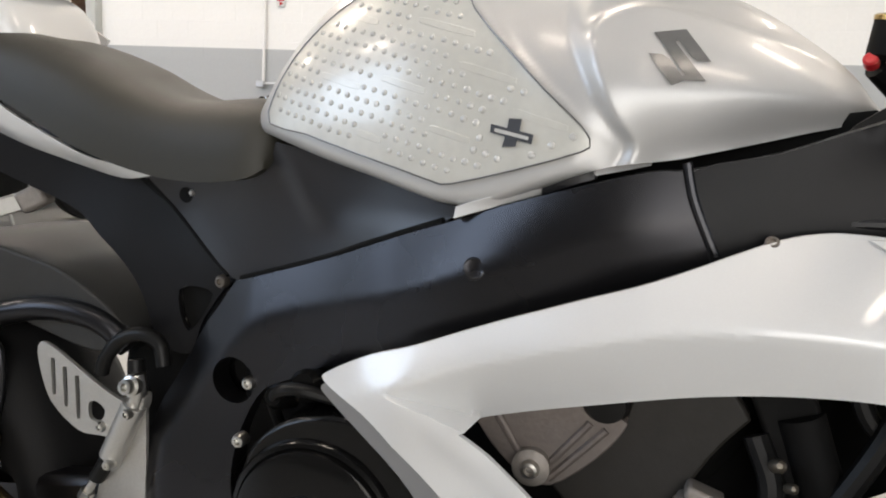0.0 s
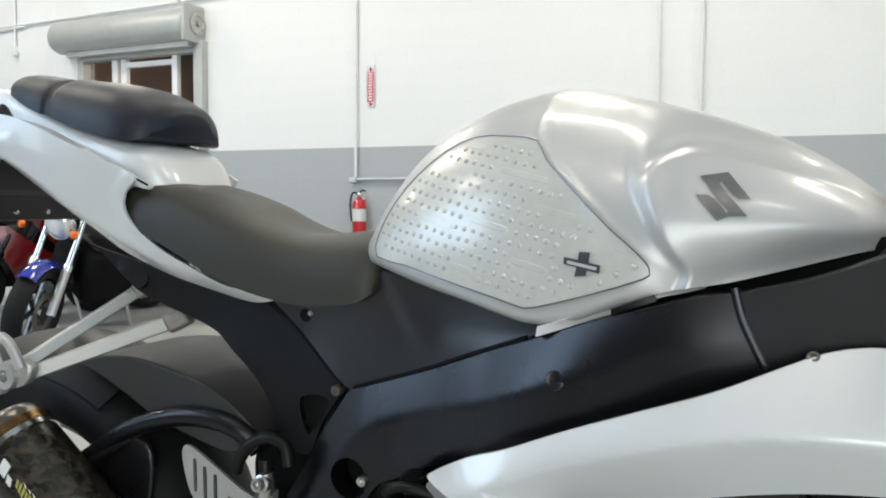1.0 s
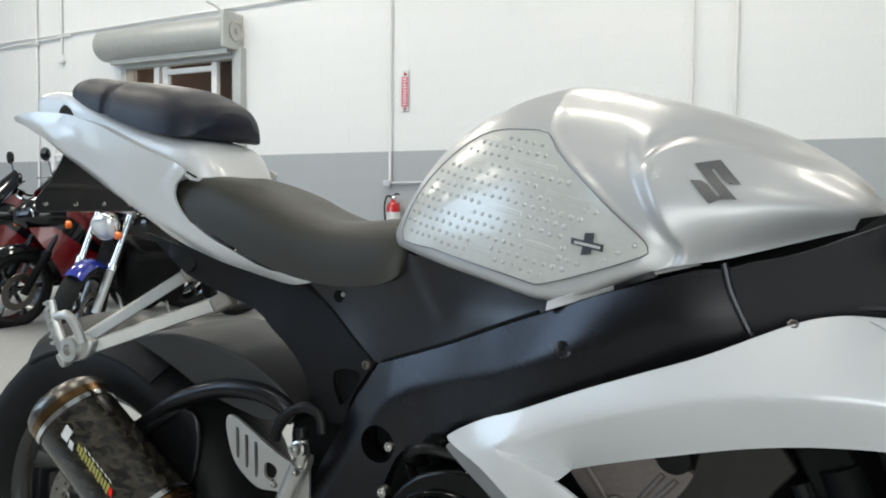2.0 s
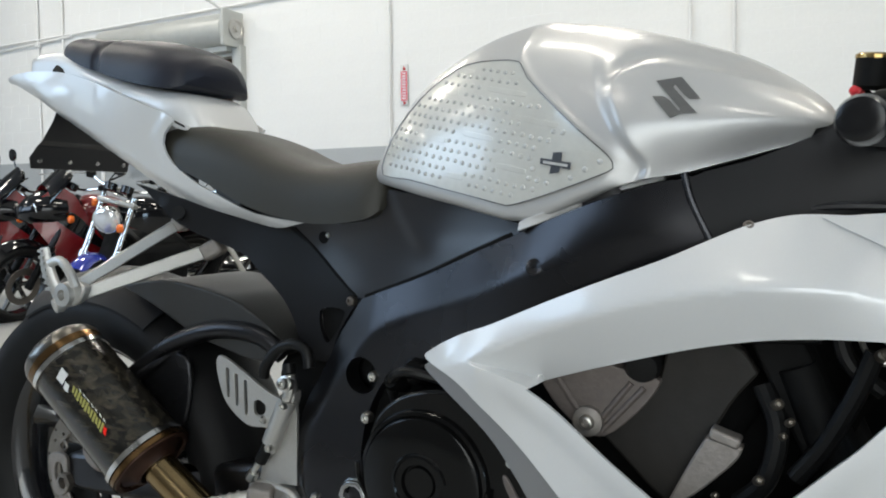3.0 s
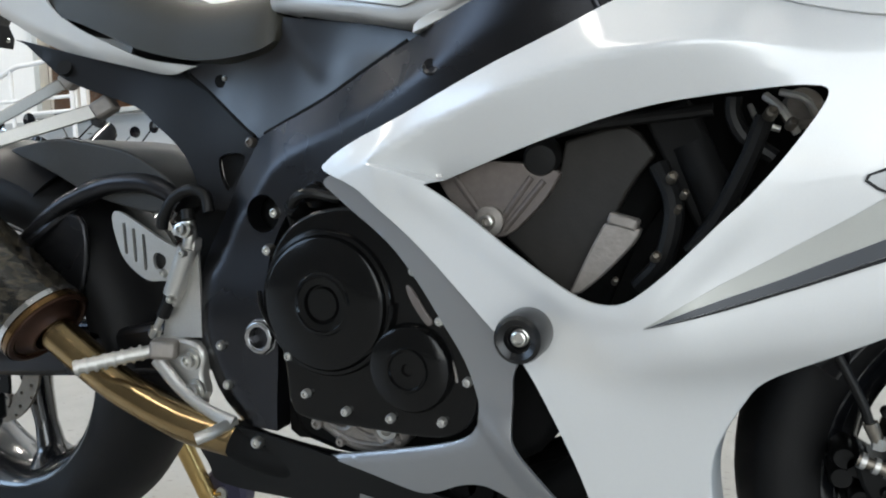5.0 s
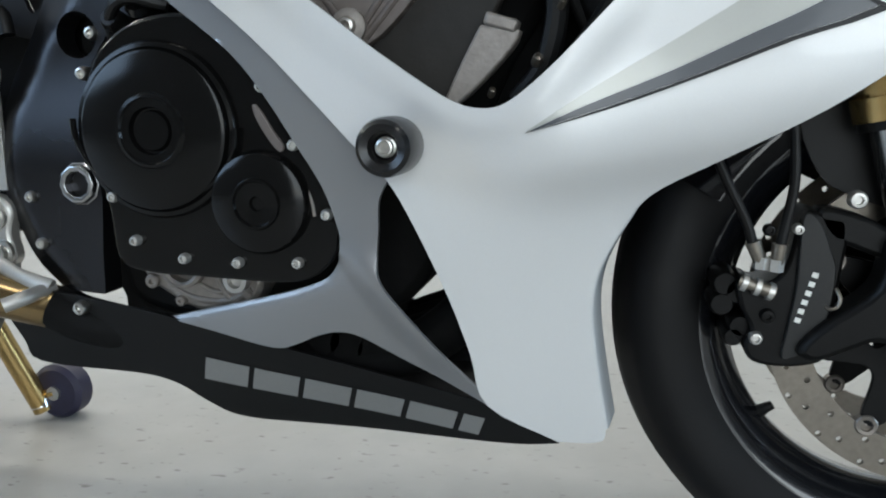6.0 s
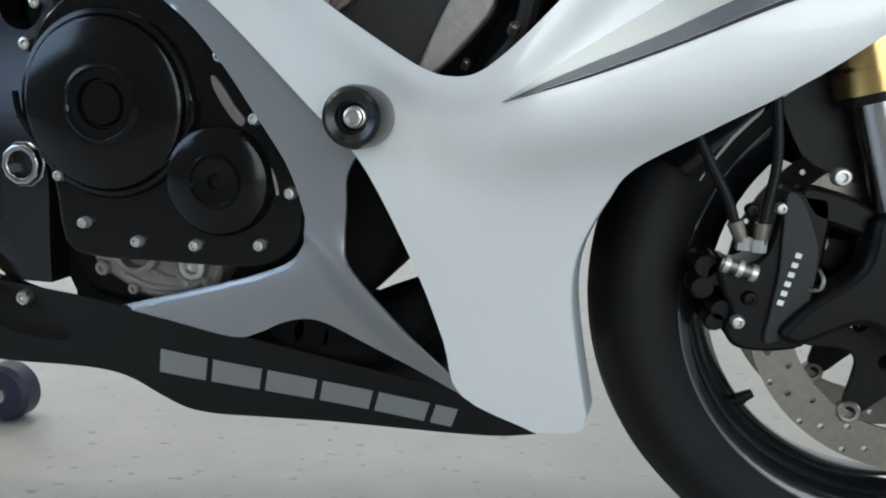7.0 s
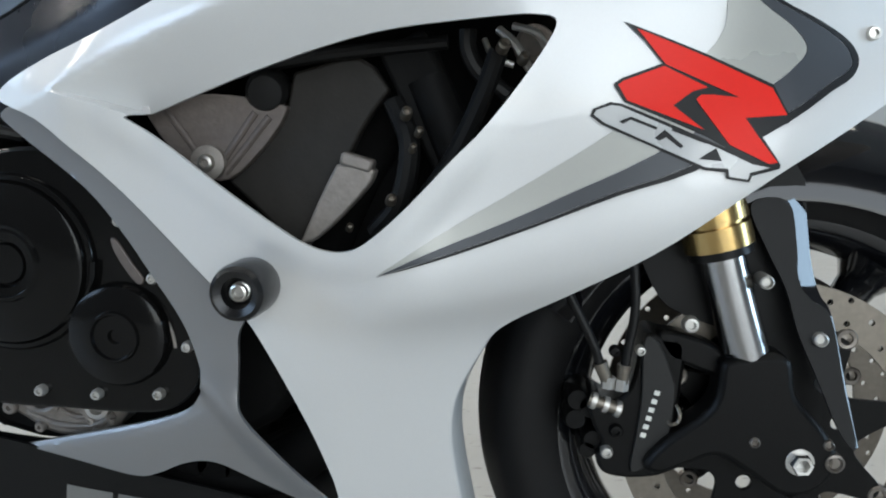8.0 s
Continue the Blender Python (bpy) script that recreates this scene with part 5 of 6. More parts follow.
marks = [(L * .70, .20, .011, .015, WHITE_PRINT), (L * .63, .12, .006, .010, WHITE_PRINT), (L * .26, .17, .005, .007, RED)]
marks += [(L * (.585 - .027 * k), .21 - .004 * k, .0054 + .0012 * (k % 3), .0046, YELLOW) for k in range(12)] + [(L * (.55 - .04 * k), .31, .0012, .0045, PRINT) for k in range(7)]
for h, a, w, l, mat in marks:
    bm = bmesh.new()
    grid = []
    for i in range(7):
        row = []
        for j in range(2):
            ang = a + (i / 6 - .5) * w / .0604 * 1.4
            row.append(bm.verts.new(AX0 + axis * (h + (j - .5) * l + .006 * (i / 6)) + .0612 * (math.cos(ang) * side_dir + math.sin(ang) * cross)))
        grid.append(row)
    for p, q in zip(grid, grid[1:]):
        bm.faces.new((p[0], p[1], q[1], q[0]))
    part("sticker", bm, mat, can, "small coloured print bar")
part("can_strap", tube([(-.56, -.105, .56), (-.50, -.095, .60), (-.43, -.08, .64)], .009, 10), FRAME_BLACK, bike)

# ---- wheels ----


def tyre_profile(r, width, rim):
    w = width / 2
    return [(rim, -w * .72), (rim + .010, -w * .86), (rim + (r - rim) * .45, -w), (rim + (r - rim) * .68, -w * .97), (r - .018, -w * .72), (r - .006, -w * .42), (r, 0), (r - .006, w * .42), (r - .018, w * .72),
            (rim + (r - rim) * .68, w * .97), (rim + (r - rim) * .45, w), (rim + .010, w * .86), (rim, w * .72)]


def wheel(name, at, r, width, spokes, turn, label):
    hub = part(name, lathe([(.0, -.04), (.035, -.04), (.040, -.03), (.040, .03), (.035, .04), (0, .04)], at, (0, -1, 0), 32), RIM_BLACK, bike, label)
    part("tyre", lathe(tyre_profile(r, width, .214), at, (0, -1, 0), 96, False), RUBBER, hub, "black rubber tyre", smooth=50)
    w = width / 2 * .70
    part("rim", lathe([(.224, -w - .006), (.226, -w), (.214, -w + .004), (.206, -w * .7), (.196, -w * .4), (.196, w * .4), (.206, w * .7), (.214, w - .004), (.226, w), (.224, w + .006), (.216, w + .006), (.206, w - .004), (.188, w * .45), (.186, 0), (.188, -w * .45), (.206, -w + .004), (.216, -w - .006), (.224, -w - .006)],
                      at, (0, -1, 0), 96, False), RIM_BLACK, hub, "gloss black cast rim", smooth=50)
    for k in range(spokes):
        a = radians(turn + 360 * k / spokes)
        c, s = math.cos(a), math.sin(a)
        pts = [(at[0] + t * c, at[1], at[2] + t * s) for t in (.03, .08, .13, .170, .196)]
        part("spoke", tube(pts, .018, 14, 4, (.026, .020, .017, .021, .040), 1.25), RIM_BLACK, hub)
    return hub


front = wheel("front_wheel", (.70, 0, .302), .306, .122, 3, 177, "front wheel with a black cast rim")
rear = wheel("rear_wheel", (-.705, 0, .380), .318, .185, 3, 40, "rear wheel with a black cast rim")
part("valve_stem", tube([(.543, -.01, .186), (.552, -.018, .196), (.560, -.02, .2015)], .006, 10, 3, (.0085, .006, .0045)), HOSE, front)


def brake_disc(parent, at, r_out, r_in, holes, seed, bobbins=10):
    """A drilled ring with its carrier arms and bobbins."""
    cx, y, cz = at
    loops = []
    for k in range(holes):
        a = 2 * math.pi * k / holes
        for q, (rr, da) in enumerate(((.90, 0), (.80, .45), (.965, .62))):
            rad = r_in + (r_out - r_in) * (rr - .72) / .28
            aa = a + da * 2 * math.pi / holes
            loops.append(ring_points((cx + rad * math.cos(aa), cz + rad * math.sin(aa)), .0032, 8))
    loops.append(ring_points((cx, cz), r_in, 56))
    ob = part("brake_disc", prism(ring_points((cx, cz), r_out, 72), y - .0025, y + .0025, loops), ROTOR, parent, "drilled steel brake disc")
    for k in range(bobbins):
        a = 2 * math.pi * (k + seed) / bobbins
        px, pz = cx + (r_in - .002) * math.cos(a), cz + (r_in - .002) * math.sin(a)
        part("disc_bobbin", lathe([(.0108, -.005), (.0108, .0040), (.0094, .0052), (.0062, .0048), (.0055, .002), (.0030, .0022), (0, .0035)], (px, y, pz), (0, -1, 0), 16), DISC, ob)
    star, windows = [], [ring_points((cx, cz), r_in * .30, 24)]
    for k in range(bobbins):
        a = 2 * math.pi * (k + seed) / bobbins
        half = math.pi / bobbins
        for da, rr in ((-.070, .965), (.070, .965), (half * .42, .80), (half * .72, .665), (half, .635), (half * 1.28, .665), (half * 1.58, .80)):
            star.append((cx + r_in * rr * math.cos(a + da), cz + r_in * rr * math.sin(a + da)))
        windows.append(ring_points((cx + r_in * .50 * math.cos(a), cz + r_in * .50 * math.sin(a)), r_in * .065, 12))
    part("carrier", prism(curve(star, steps=2), y - .003, y + .003, windows), CASTING_BLACK, ob, "black brake disc carrier", bevel=.001)
    return ob


part("hub_flange", lathe([(.0, -.045), (.045, -.045), (.050, -.012), (.050, .012), (.045, .045), (0, .045)], (.70, 0, .302), (0, -1, 0), 40), RIM_BLACK, front)
brake_disc(front, (.70, -.058, .302), .158, .120, 20, .30, 8)
brake_disc(front, (.70, .058, .302), .158, .120, 20, .30, 8)
brake_disc(rear, (-.705, -.075, .380), .110, .078, 14, .1, 5)

# ---- fork and front brake ----
for side in (-1, 1):
    y = .094 * side
    fork = part("fork_leg", tube([(.612, y, .560), (.6195, y, .540), (.628, y, .507)], .0275, 28, 3), GOLD, bike, "gold anodised upper fork leg")
    part("fork_tube", tube([(.50, y, .92), (.556, y, .735), (.613, y, .555)], .0265, 28, 3), GOLD, fork)
    part("fork_collar", tube([(.6185, y, .543), (.6235, y, .524)], .0325, 28, 1), GOLD, fork)
    part("fork_collar", tube([(.6245, y, .520), (.6295, y, .500)], .0325, 28, 1), GOLD, fork)
    part("dust_seal", tube([(.6295, y, .500), (.6315, y, .492)], .0300, 24, 1), HOSE, fork)
    part("stanchion", tube([(.631, y, .494), (.645, y, .440), (.664, y, .375)], .0215, 28, 3), STANCHION, fork, "bright steel fork stanchion")
    LEG = [(.630, .395, 1), (.688, .400), (.700, .36), (.728, .325), (.740, .295), (.722, .268), (.690, .262), (.655, .285), (.628, .300), (.600, .290), (.575, .280), (.560, .290), (.580, .315), (.622, .350)]
    leg = part("axle_carrier", prism(curve(LEG, steps=4), y - .022, y + .020), CASTING_BLACK, fork, "black fork bottom casting", bevel=.008)
part("axle_nut", lathe([(.0105, .003), (.0105, .011), (.0095, .0128), (.0065, .0125), (.006, .002), (0, .002)], (.704, -.113, .297), (0, -1, 0), 6), CHROME, bike, "bright hexagon axle end")
part("axle_washer", lathe([(.0142, -.010), (.0142, .002), (.0130, .0032), (0, .0032)], (.704, -.113, .297), (0, -1, 0), 28), ALLOY, bike)
for x, z, r in ((.735, .297, .009), (.729, .3145, .005), (.662, .316, .005)):
    part("pinch_bolt", lathe([(r, -.01), (r, .006), (r * .75, .007), (r * .6, .004), (0, .004)], (x, -.112, z), (0, -1, 0), 16), DISC, bike)
for x, z in ((.7188, .4148), (.7286, .3662), (.6684, .469)):
    part("fender_boss", lathe([(.0066, -.02), (.0066, .004), (.005, .005), (.0038, .001), (0, .001)], (x, -.110, z), (0, -1, 0), 18), ALLOY, bike)
bolt(bike, (.602, -.108, .428), .0080, ALLOY)
CAL = [(.508, .350), (.530, .348), (.548, .362), (.557, .400), (.566, .416), (.582, .4127), (.600, .405), (.597, .36), (.592, .32), (.589, .29), (.583, .274), (.552, .2686), (.525, .2727), (.516, .2885), (.5213, .305), (.512, .325)]
cal = part("brake_caliper", prism(curve(CAL, steps=4), -.098, -.040), CASTING_BLACK, bike, "black radial brake caliper", bevel=.006)
FACE = [(.5645, .4155), (.5755, .406), (.5865, .3785), (.5905, .3614), (.587, .3266), (.579, .298), (.5655, .284), (.549, .279), (.553, .310), (.558, .346), (.559, .3805), (.560, .407)]
part("caliper_face", prism(curve(FACE, steps=3), -.104, -.090), CALIPER_GREY, cal, "lettered dark grey caliper plate", bevel=.004)
for k in range(6):
    t = k / 5
    part("letter_bar", block((.0052, .001, .0046), (.5605 + .0125 * t, -.1045, .3165 + .0425 * t), Euler((0, .28, 0)).to_matrix().to_4x4()), PRINT, cal, "small white print bar")
part("caliper_clip", tube([(.582, -.100, .332), (.586, -.106, .3285), (.5925, -.107, .331), (.5945, -.106, .339), (.592, -.100, .346)], .0018, 8), ROTOR, cal)
for x, z, r, mat in ((.526, .297, .0062, ALLOY), (.535, .319, .0066, CASTING_BLACK), (.5575, .400, .0050, ALLOY), (.533, .399, .0055, CASTING_BLACK)):
    bolt(cal, (x, -.099, z), r, mat)
for x, z, r in ((.4990, .345, .0125), (.4965, .325, .0120), (.512, .338, .014), (.514, .304, .0115), (.5085, .293, .010)):
    part("caliper_body", lathe([(r, -.03), (r, .012), (r * .8, .018), (0, .018)], (x, -.070, z), (0, -1, 0), 20), CASTING_BLACK, cal)
part("caliper_arm", prism(curve([(.572, .416), (.592, .418), (.634, .400), (.640, .372), (.602, .384), (.583, .392)], steps=3), -.098, -.070), CASTING_BLACK, cal, bevel=.005)
part("banjo", tube([(.509, -.104, .3524), (.522, -.106, .348), (.539, -.106, .3425)], .0065, 16, 4, (.0068, .0054, .0070)), ROTOR, cal, "bright banjo bolt")
for k in range(3):
    part("banjo_collar", tube([(.5105 + .0115 * k, -.105, .3518 - .0040 * k), (.5150 + .0115 * k, -.105, .3502 - .0040 * k)], .0082, 14, 1), ALLOY, cal)
for a, b in (((.5185, .3891), (.527, .367)), ((.542, .3873), (.5395, .365))):
    part("hose_ferrule", tube([(a[0], -.105, a[1]), (b[0], -.105, b[1])], .0060, 14, 2, (.0072, .0056)), ROTOR, cal)
    part("ferrule_nut", tube([(b[0], -.105, b[1] + .008), (b[0] - .0008, -.105, b[1] - .003)], .0072, 6, 1), ALLOY, cal)
part("brake_hose", tube([(.5185, -.105, .387), (.511, -.104, .410), (.489, -.100, .456), (.474, -.09, .50)], .0047, 10), HOSE, bike)
part("brake_hose", tube([(.542, -.105, .385), (.5455, -.104, .405), (.551, -.102, .435), (.5515, -.10, .466), (.548, -.09, .53)], .0047, 10), HOSE, bike)
# fender with its glossy stays
def arc_shell(centre, r, a0, a1, half, drop, thick=.004, n=26, m=12):
    rings = []
    for i in range(n):
        a = radians(a0 + (a1 - a0) * i / (n - 1))
        ring = []
        for s, order in ((0, range(m + 1)), (thick, range(m, -1, -1))):
            for j in order:
                v = 2 * j / m - 1
                rr = r - drop * abs(v) ** 2.6 - s
                ring.append((centre[0] + rr * math.cos(a), centre[1] + half * v, centre[2] + rr * math.sin(a)))
        rings.append(ring)
    return loft(rings)


fender = part("front_fender", arc_shell((.70, 0, .302), .328, 12, 150, .076, .085), GLOSS_BLACK, bike, "gloss black front fender")
STAY = [(.6922, .541, 1), (.7140, .546, 1), (.7150, .510), (.7172, .480), (.7238, .452), (.7330, .4356), (.7425, .3707), (.7515, .3165, 1), (.7482, .3165, 1), (.7390, .3707), (.7288, .4330), (.7120, .4500), (.7030, .4640), (.7005, .480), (.6985, .510)]
WEB = [(.6600, .5388), (.6940, .541), (.7010, .50), (.7020, .468), (.713, .450), (.730, .434), (.7400, .3707), (.7495, .3165), (.735, .330), (.7163, .378), (.700, .420), (.690, .46), (.672, .50)]
STAY_FOLD = ([.3165, .43, .464, .541], [.7445, .7195, .6990, .6885])


def stay_y(x, z):
    return -.107 + .62 * bend(x - float(np.interp(z, *STAY_FOLD)), .004) + .20 * (z - .43)


SKIRT = [(.560, .585), (.558, .50), (.580, .445), (.612, .425), (.655, .405), (.690, .345), (.712, .322), (.738, .322), (.728, .43), (.712, .455), (.712, .56), (.66, .60)]
for side in (-1, 1):
    web = part("stay_web", panel(curve(WEB, steps=4), lambda x, z: -.1045 + .20 * (z - .43), .004, side, (), .05), BELLY_BLACK, fender, "dull black stay web", bevel=.0015)
    part("stay_edge", panel(curve(STAY, steps=4), stay_y, .004, side, (), .006), GLOSS_BLACK, web, "gloss black turned stay edge", bevel=.0012)
    part("fender_side", panel(curve(SKIRT, steps=3), lambda x, z: -.072, .004, side, (), .05), BELLY_BLACK, fender, "black fender side skirt", bevel=.002)
part("lower_clamp", block((.09, .24, .03), (.585, 0, .625), Euler((0, -.3, 0)).to_matrix().to_4x4()), DARK, bike, bevel=.008)
part("fork_brace", block((.05, .17, .05), (.62, 0, .575)), DARK, bike, bevel=.01)

# inside of the cockpit: dark inner cowl, right-hand bar
COCK = [(.372, .880, 1), (.44, .925), (.52, .945), (.64, .93), (.66, .80), (.55, .795), (.45, .798), (.385, .800), (.33, .792), (.315, .799), (.338, .84)]
part("inner_cowl", panel(curve(COCK, steps=3), tps([(.385, .88, -.134), (.5, .92, -.12), (.62, .90, -.10), (.6, .80, -.165), (.45, .80, -.165), (.33, .795, -.156), (.38, .84, -.145), (.34, .84, -.147)]), .004, -1, (), .02), BELLY_BLACK, bike, "black plastic inner cowl")
part("cowl_edge", tube([(.325, -.158, .798), (.37, -.166, .8115), (.45, -.172, .812), (.58, -.176, .802)], .004, 8), PLASTIC, bike)
bar = part("handlebar", tube([(.47, -.10, .885), (.445, -.17, .880), (.425, -.22, .877)], .011, 16, 3), FRAME_BLACK, bike, "black clip-on handlebar")
part("grip", tube([(.431, -.205, .8785), (.411, -.295, .875)], .0175, 24, 6), HOSE, bar, "black rubber grip")
part("bar_end", lathe([(.016, 0), (.0180, .003), (.0190, .020), (.016, .028), (.009, .030), (.0, .028)], (.411, -.294, .875), (-.2, -.97, -.02), 28), BOBBIN, bar, "black bar end weight")
part("switch_box", block((.045, .05, .05), (.440, -.180, .886), Euler((0, 0, -.25)).to_matrix().to_4x4()), DARK, bar, bevel=.008)
part("kill_switch", lathe([(.007, 0), (.007, .010), (.005, .012), (0, .012)], (.410, .055, .939), (-.3, -.8, .4), 16), RED_PLASTIC, bar, "red engine stop switch")
part("switch_arm", tube([(.47, .10, .885), (.44, .08, .915), (.414, .060, .936)], .010, 10), DARK, bar)
cup = part("fluid_cup", lathe([(.015, -.02), (.019, -.015), (.019, .016), (0, .016)], (.424, .055, .962), (.1, -.1, .95), 24), DARK, bar, "dark brake fluid cup")
part("cup_lid", lathe([(.0200, .015), (.0200, .019), (.017, .021), (0, .021)], (.424, .055, .962), (.1, -.1, .95), 24), GOLD, cup, "gold fluid cup lid")
part("brake_lever", tube([(.455, -.16, .885), (.485, -.20, .880), (.470, -.26, .872), (.455, -.30, .868)], .007, 10), DARK, bar)
part("headstock", lathe([(.035, -.10), (.035, .10), (.03, .105), (0, .105)], (.53, 0, .82), (-.35, 0, .93), 24), DARK, bike)
part("instrument_pod", block((.10, .22, .08), (.60, 0, .95), Euler((0, .6, 0)).to_matrix().to_4x4()), DARK, bike, bevel=.02)

# ---- rear end ----
for side in (-1, 1):
    arm = part("swingarm", prism(curve([(-.13, .485), (-.22, .475), (-.40, .440), (-.60, .415), (-.73, .415), (-.765, .385), (-.74, .352), (-.60, .355), (-.35, .375), (-.20, .395), (-.13, .410)], steps=3), .070 * side - .02, .070 * side + .02), FRAME_BLACK, bike, "black alloy swingarm", bevel=.010)
    if side < 0:
        part("arm_brace", tube([(-.59, .098 * side, .552), (-.565, .098 * side, .568), (-.50, .098 * side, .611), (-.42, .098 * side, .638), (-.362, .095 * side, .6415), (-.322, .092 * side, .632), (-.294, .088 * side, .610)], .0135, 14, 6), FRAME_BLACK, arm)
part("arm_gusset", prism(curve([(-.56, .555), (-.50, .600), (-.46, .585), (-.47, .50), (-.52, .45), (-.60, .43)], steps=3), -.100, -.092), FRAME_BLACK, bike, bevel=.003)
part("shock", lathe([(.03, -.12), (.03, .10), (.022, .12), (0, .12)], (-.20, 0, .55), (.25, 0, .97), 20), DARK, bike)
HUG = [(-.600, .695), (-.560, .704), (-.510, .708), (-.465, .703), (-.420, .694), (-.385, .686), (-.347, .668), (-.312, .645), (-.295, .622), (-.310, .605), (-.345, .600), (-.40, .612), (-.455, .628), (-.51, .655), (-.56, .678)]
hug = part("rear_hugger", prism(curve(HUG, steps=4), -.092, .092), HUGGER, bike, "dark grey plastic rear hugger", bevel=.034, seg=6)
part("hugger_tail", arc_shell((-.705, 0, .380), .338, 60, 118, .092, .05, .004, 20, 12), UNDER_BLACK, hug)
HEEL = [(-.405, .598), (-.387, .601), (-.319, .563), (-.292, .552, 1), (-.268, .556), (-.2636, .536), (-.2655, .434, 1), (-.3306, .431, 1), (-.324, .4595), (-.312, .500), (-.318, .5085), (-.352, .5095), (-.387, .535), (-.4013, .567)]
slots = []
for x, z0, z1 in ((-.3850, .548, .585), (-.3690, .537, .577), (-.3525, .526, .569)):
    slots.append(curve([(x - .0020, z0), (x - .0030, z1), (x - .0005, z1 + .002), (x + .0025, z1), (x + .0030, z0), (x + .0005, z0 - .002)], steps=3))
slots.append(curve([(-.337, .527), (-.338, .542), (-.330, .547), (-.318, .541), (-.318, .531), (-.327, .524)], steps=3))
part("heel_guard", prism(curve(HEEL, steps=4), -.101, -.096, slots), ALLOY, bike, "brushed alloy heel guard with three slots", bevel=.0012)
mast = part("rear_master_cylinder", tube([(-.239, -.150, .566), (-.268, -.150, .506)], .0125, 18, 2), ALLOY, bike, "alloy rear brake master cylinder")
part("cylinder_head_fitting", tube([(-.236, -.150, .598), (-.234, -.150, .582), (-.239, -.150, .566)], .0085, 14, 3), STEEL, mast)
part("banjo_bolt", lathe([(.0105, -.004), (.0105, .004), (.0075, .005), (.0075, .012), (.004, .0125), (.0035, .006), (0, .006)], (-.236, -.157, .588), (0, -1, .15), 12), STEEL, mast)
part("hose_collar", tube([(-.2365, -.150, .600), (-.2385, -.148, .612)], .0080, 14, 1), HOSE, mast)
part("clevis", tube([(-.272, -.150, .502), (-.287, -.150, .478)], .0085, 12, 2), HOSE, mast)
part("push_rod", tube([(-.287, -.150, .480), (-.306, -.150, .449)], .0045, 10, 2), STEEL, mast)
part("rod_nut", tube([(-.298, -.150, .462), (-.304, -.150, .452)], .008, 6, 1), STEEL, mast)
part("cylinder_flange", prism(curve([(-.236, .573), (-.228, .566), (-.262, .494), (-.270, .496), (-.268, .510)], steps=3), -.153, -.137), ALLOY, mast, bevel=.003)
for x, z in ((-.238, .560), (-.262, .502)):
    bolt(mast, (x, -.160, z), .0055, STEEL)
bolt(mast, (-.286, -.142, .532), .006, STEEL)
part("cylinder_hose", tube([(-.322, -.098, .580), (-.3156, -.100, .596), (-.2967, -.100, .619), (-.270, -.100, .630), (-.2467, -.100, .6225), (-.240, -.102, .600)], .0078, 14), HOSE, bike)
MOUNT = [(-.302, .450), (-.245, .446), (-.226, .430), (-.232, .405), (-.228, .380), (-.240, .368), (-.262, .385), (-.290, .410), (-.308, .428)]
mount = part("footrest_bracket", prism(curve(MOUNT, steps=3), -.150, -.132), ALLOY, bike, "cast alloy footrest bracket", bevel=.004)
for x, z in ((-.245, .424), (-.241, .385)):
    part("bracket_bolt", lathe([(.014, 0), (.014, .004), (.0095, .005), (.0095, .011), (.006, .0115), (.005, .006), (0, .006)], (x, -.150, z), (0, -1, 0), 18), STEEL, mount)
peg = part("footpeg", tube([(-.285, -.165, .437), (-.325, -.20, .431), (-.358, -.230, .425)], .0085, 14, 3), ALLOY, bike, "ribbed alloy rider's footpeg")
for k in range(8):
    t = k / 7
    part("peg_rib", lathe([(.0102, -.0018), (.0102, .0018)], (-.300 - .055 * t, -.178 - .050 * t, .4352 - .0105 * t), (-.73, -.66, -.13), 14), ALLOY, peg)
part("peg_joint", block((.034, .030, .024), (-.278, -.160, .438), Euler((0, .1, .5)).to_matrix().to_4x4()), CAST, peg, bevel=.005)
pedal = part("brake_pedal", tube([(-.292, -.160, .424), (-.258, -.160, .389), (-.22, -.160, .364), (-.180, -.160, .348)], .0085, 12, 5, (.010, .009, .008, .011), .6), ALLOY, bike, "alloy rear brake pedal")
tip = part("pedal_tip", tube([(-.184, -.152, .349), (-.192, -.185, .345), (-.205, -.200, .340)], .0075, 12, 3), ALLOY, bike)
blade = part("heel_blade", prism(curve([(-.30, .432), (-.262, .413), (-.232, .372), (-.246, .366), (-.285, .405)], steps=3), -.146, -.136), ALLOY, bike, bevel=.002)

# the footrest set sits close in behind the frame
FOOT_SET = Matrix.Translation((-.0204, .0501, -.0408)) @ Matrix.Scale(1.053, 4)
for ob in (mast, mount, peg, pedal, tip, blade):
    ob.matrix_basis = FOOT_SET


# pillion footrest hanger, splayed outwards from the tail
def flat_bar(a, b, wide_a, wide_b, thick):
    """A square-edged bar between two points, broad in the upright sense."""
    a, b = Vector(a), Vector(b)
    d = (b - a).normalized()
    side = d.cross(Vector((0, 0, 1))).normalized()
    up = side.cross(d)
    return loft([[p + up * w * u + side * thick * s for u, s in ((1, 1), (1, -1), (-1, -1), (-1, 1))] for p, w in ((a, wide_a), (b, wide_b))])


arms = part("pillion_hanger", flat_bar((-.603, -.183, .700), (-.527, -.056, .789), .0080, .0085, .005), ALLOY, bike, "alloy pillion footrest hanger", bevel=.002)
part("hanger_arm", flat_bar((-.598, -.178, .690), (-.480, -.046, .748), .0090, .0105, .005), ALLOY, arms, bevel=.002)
part("hanger_web", prism(curve([(-.628, .703), (-.600, .712), (-.572, .704), (-.585, .681), (-.620, .674)], steps=3), -.188, -.174), ALLOY, arms, bevel=.003)
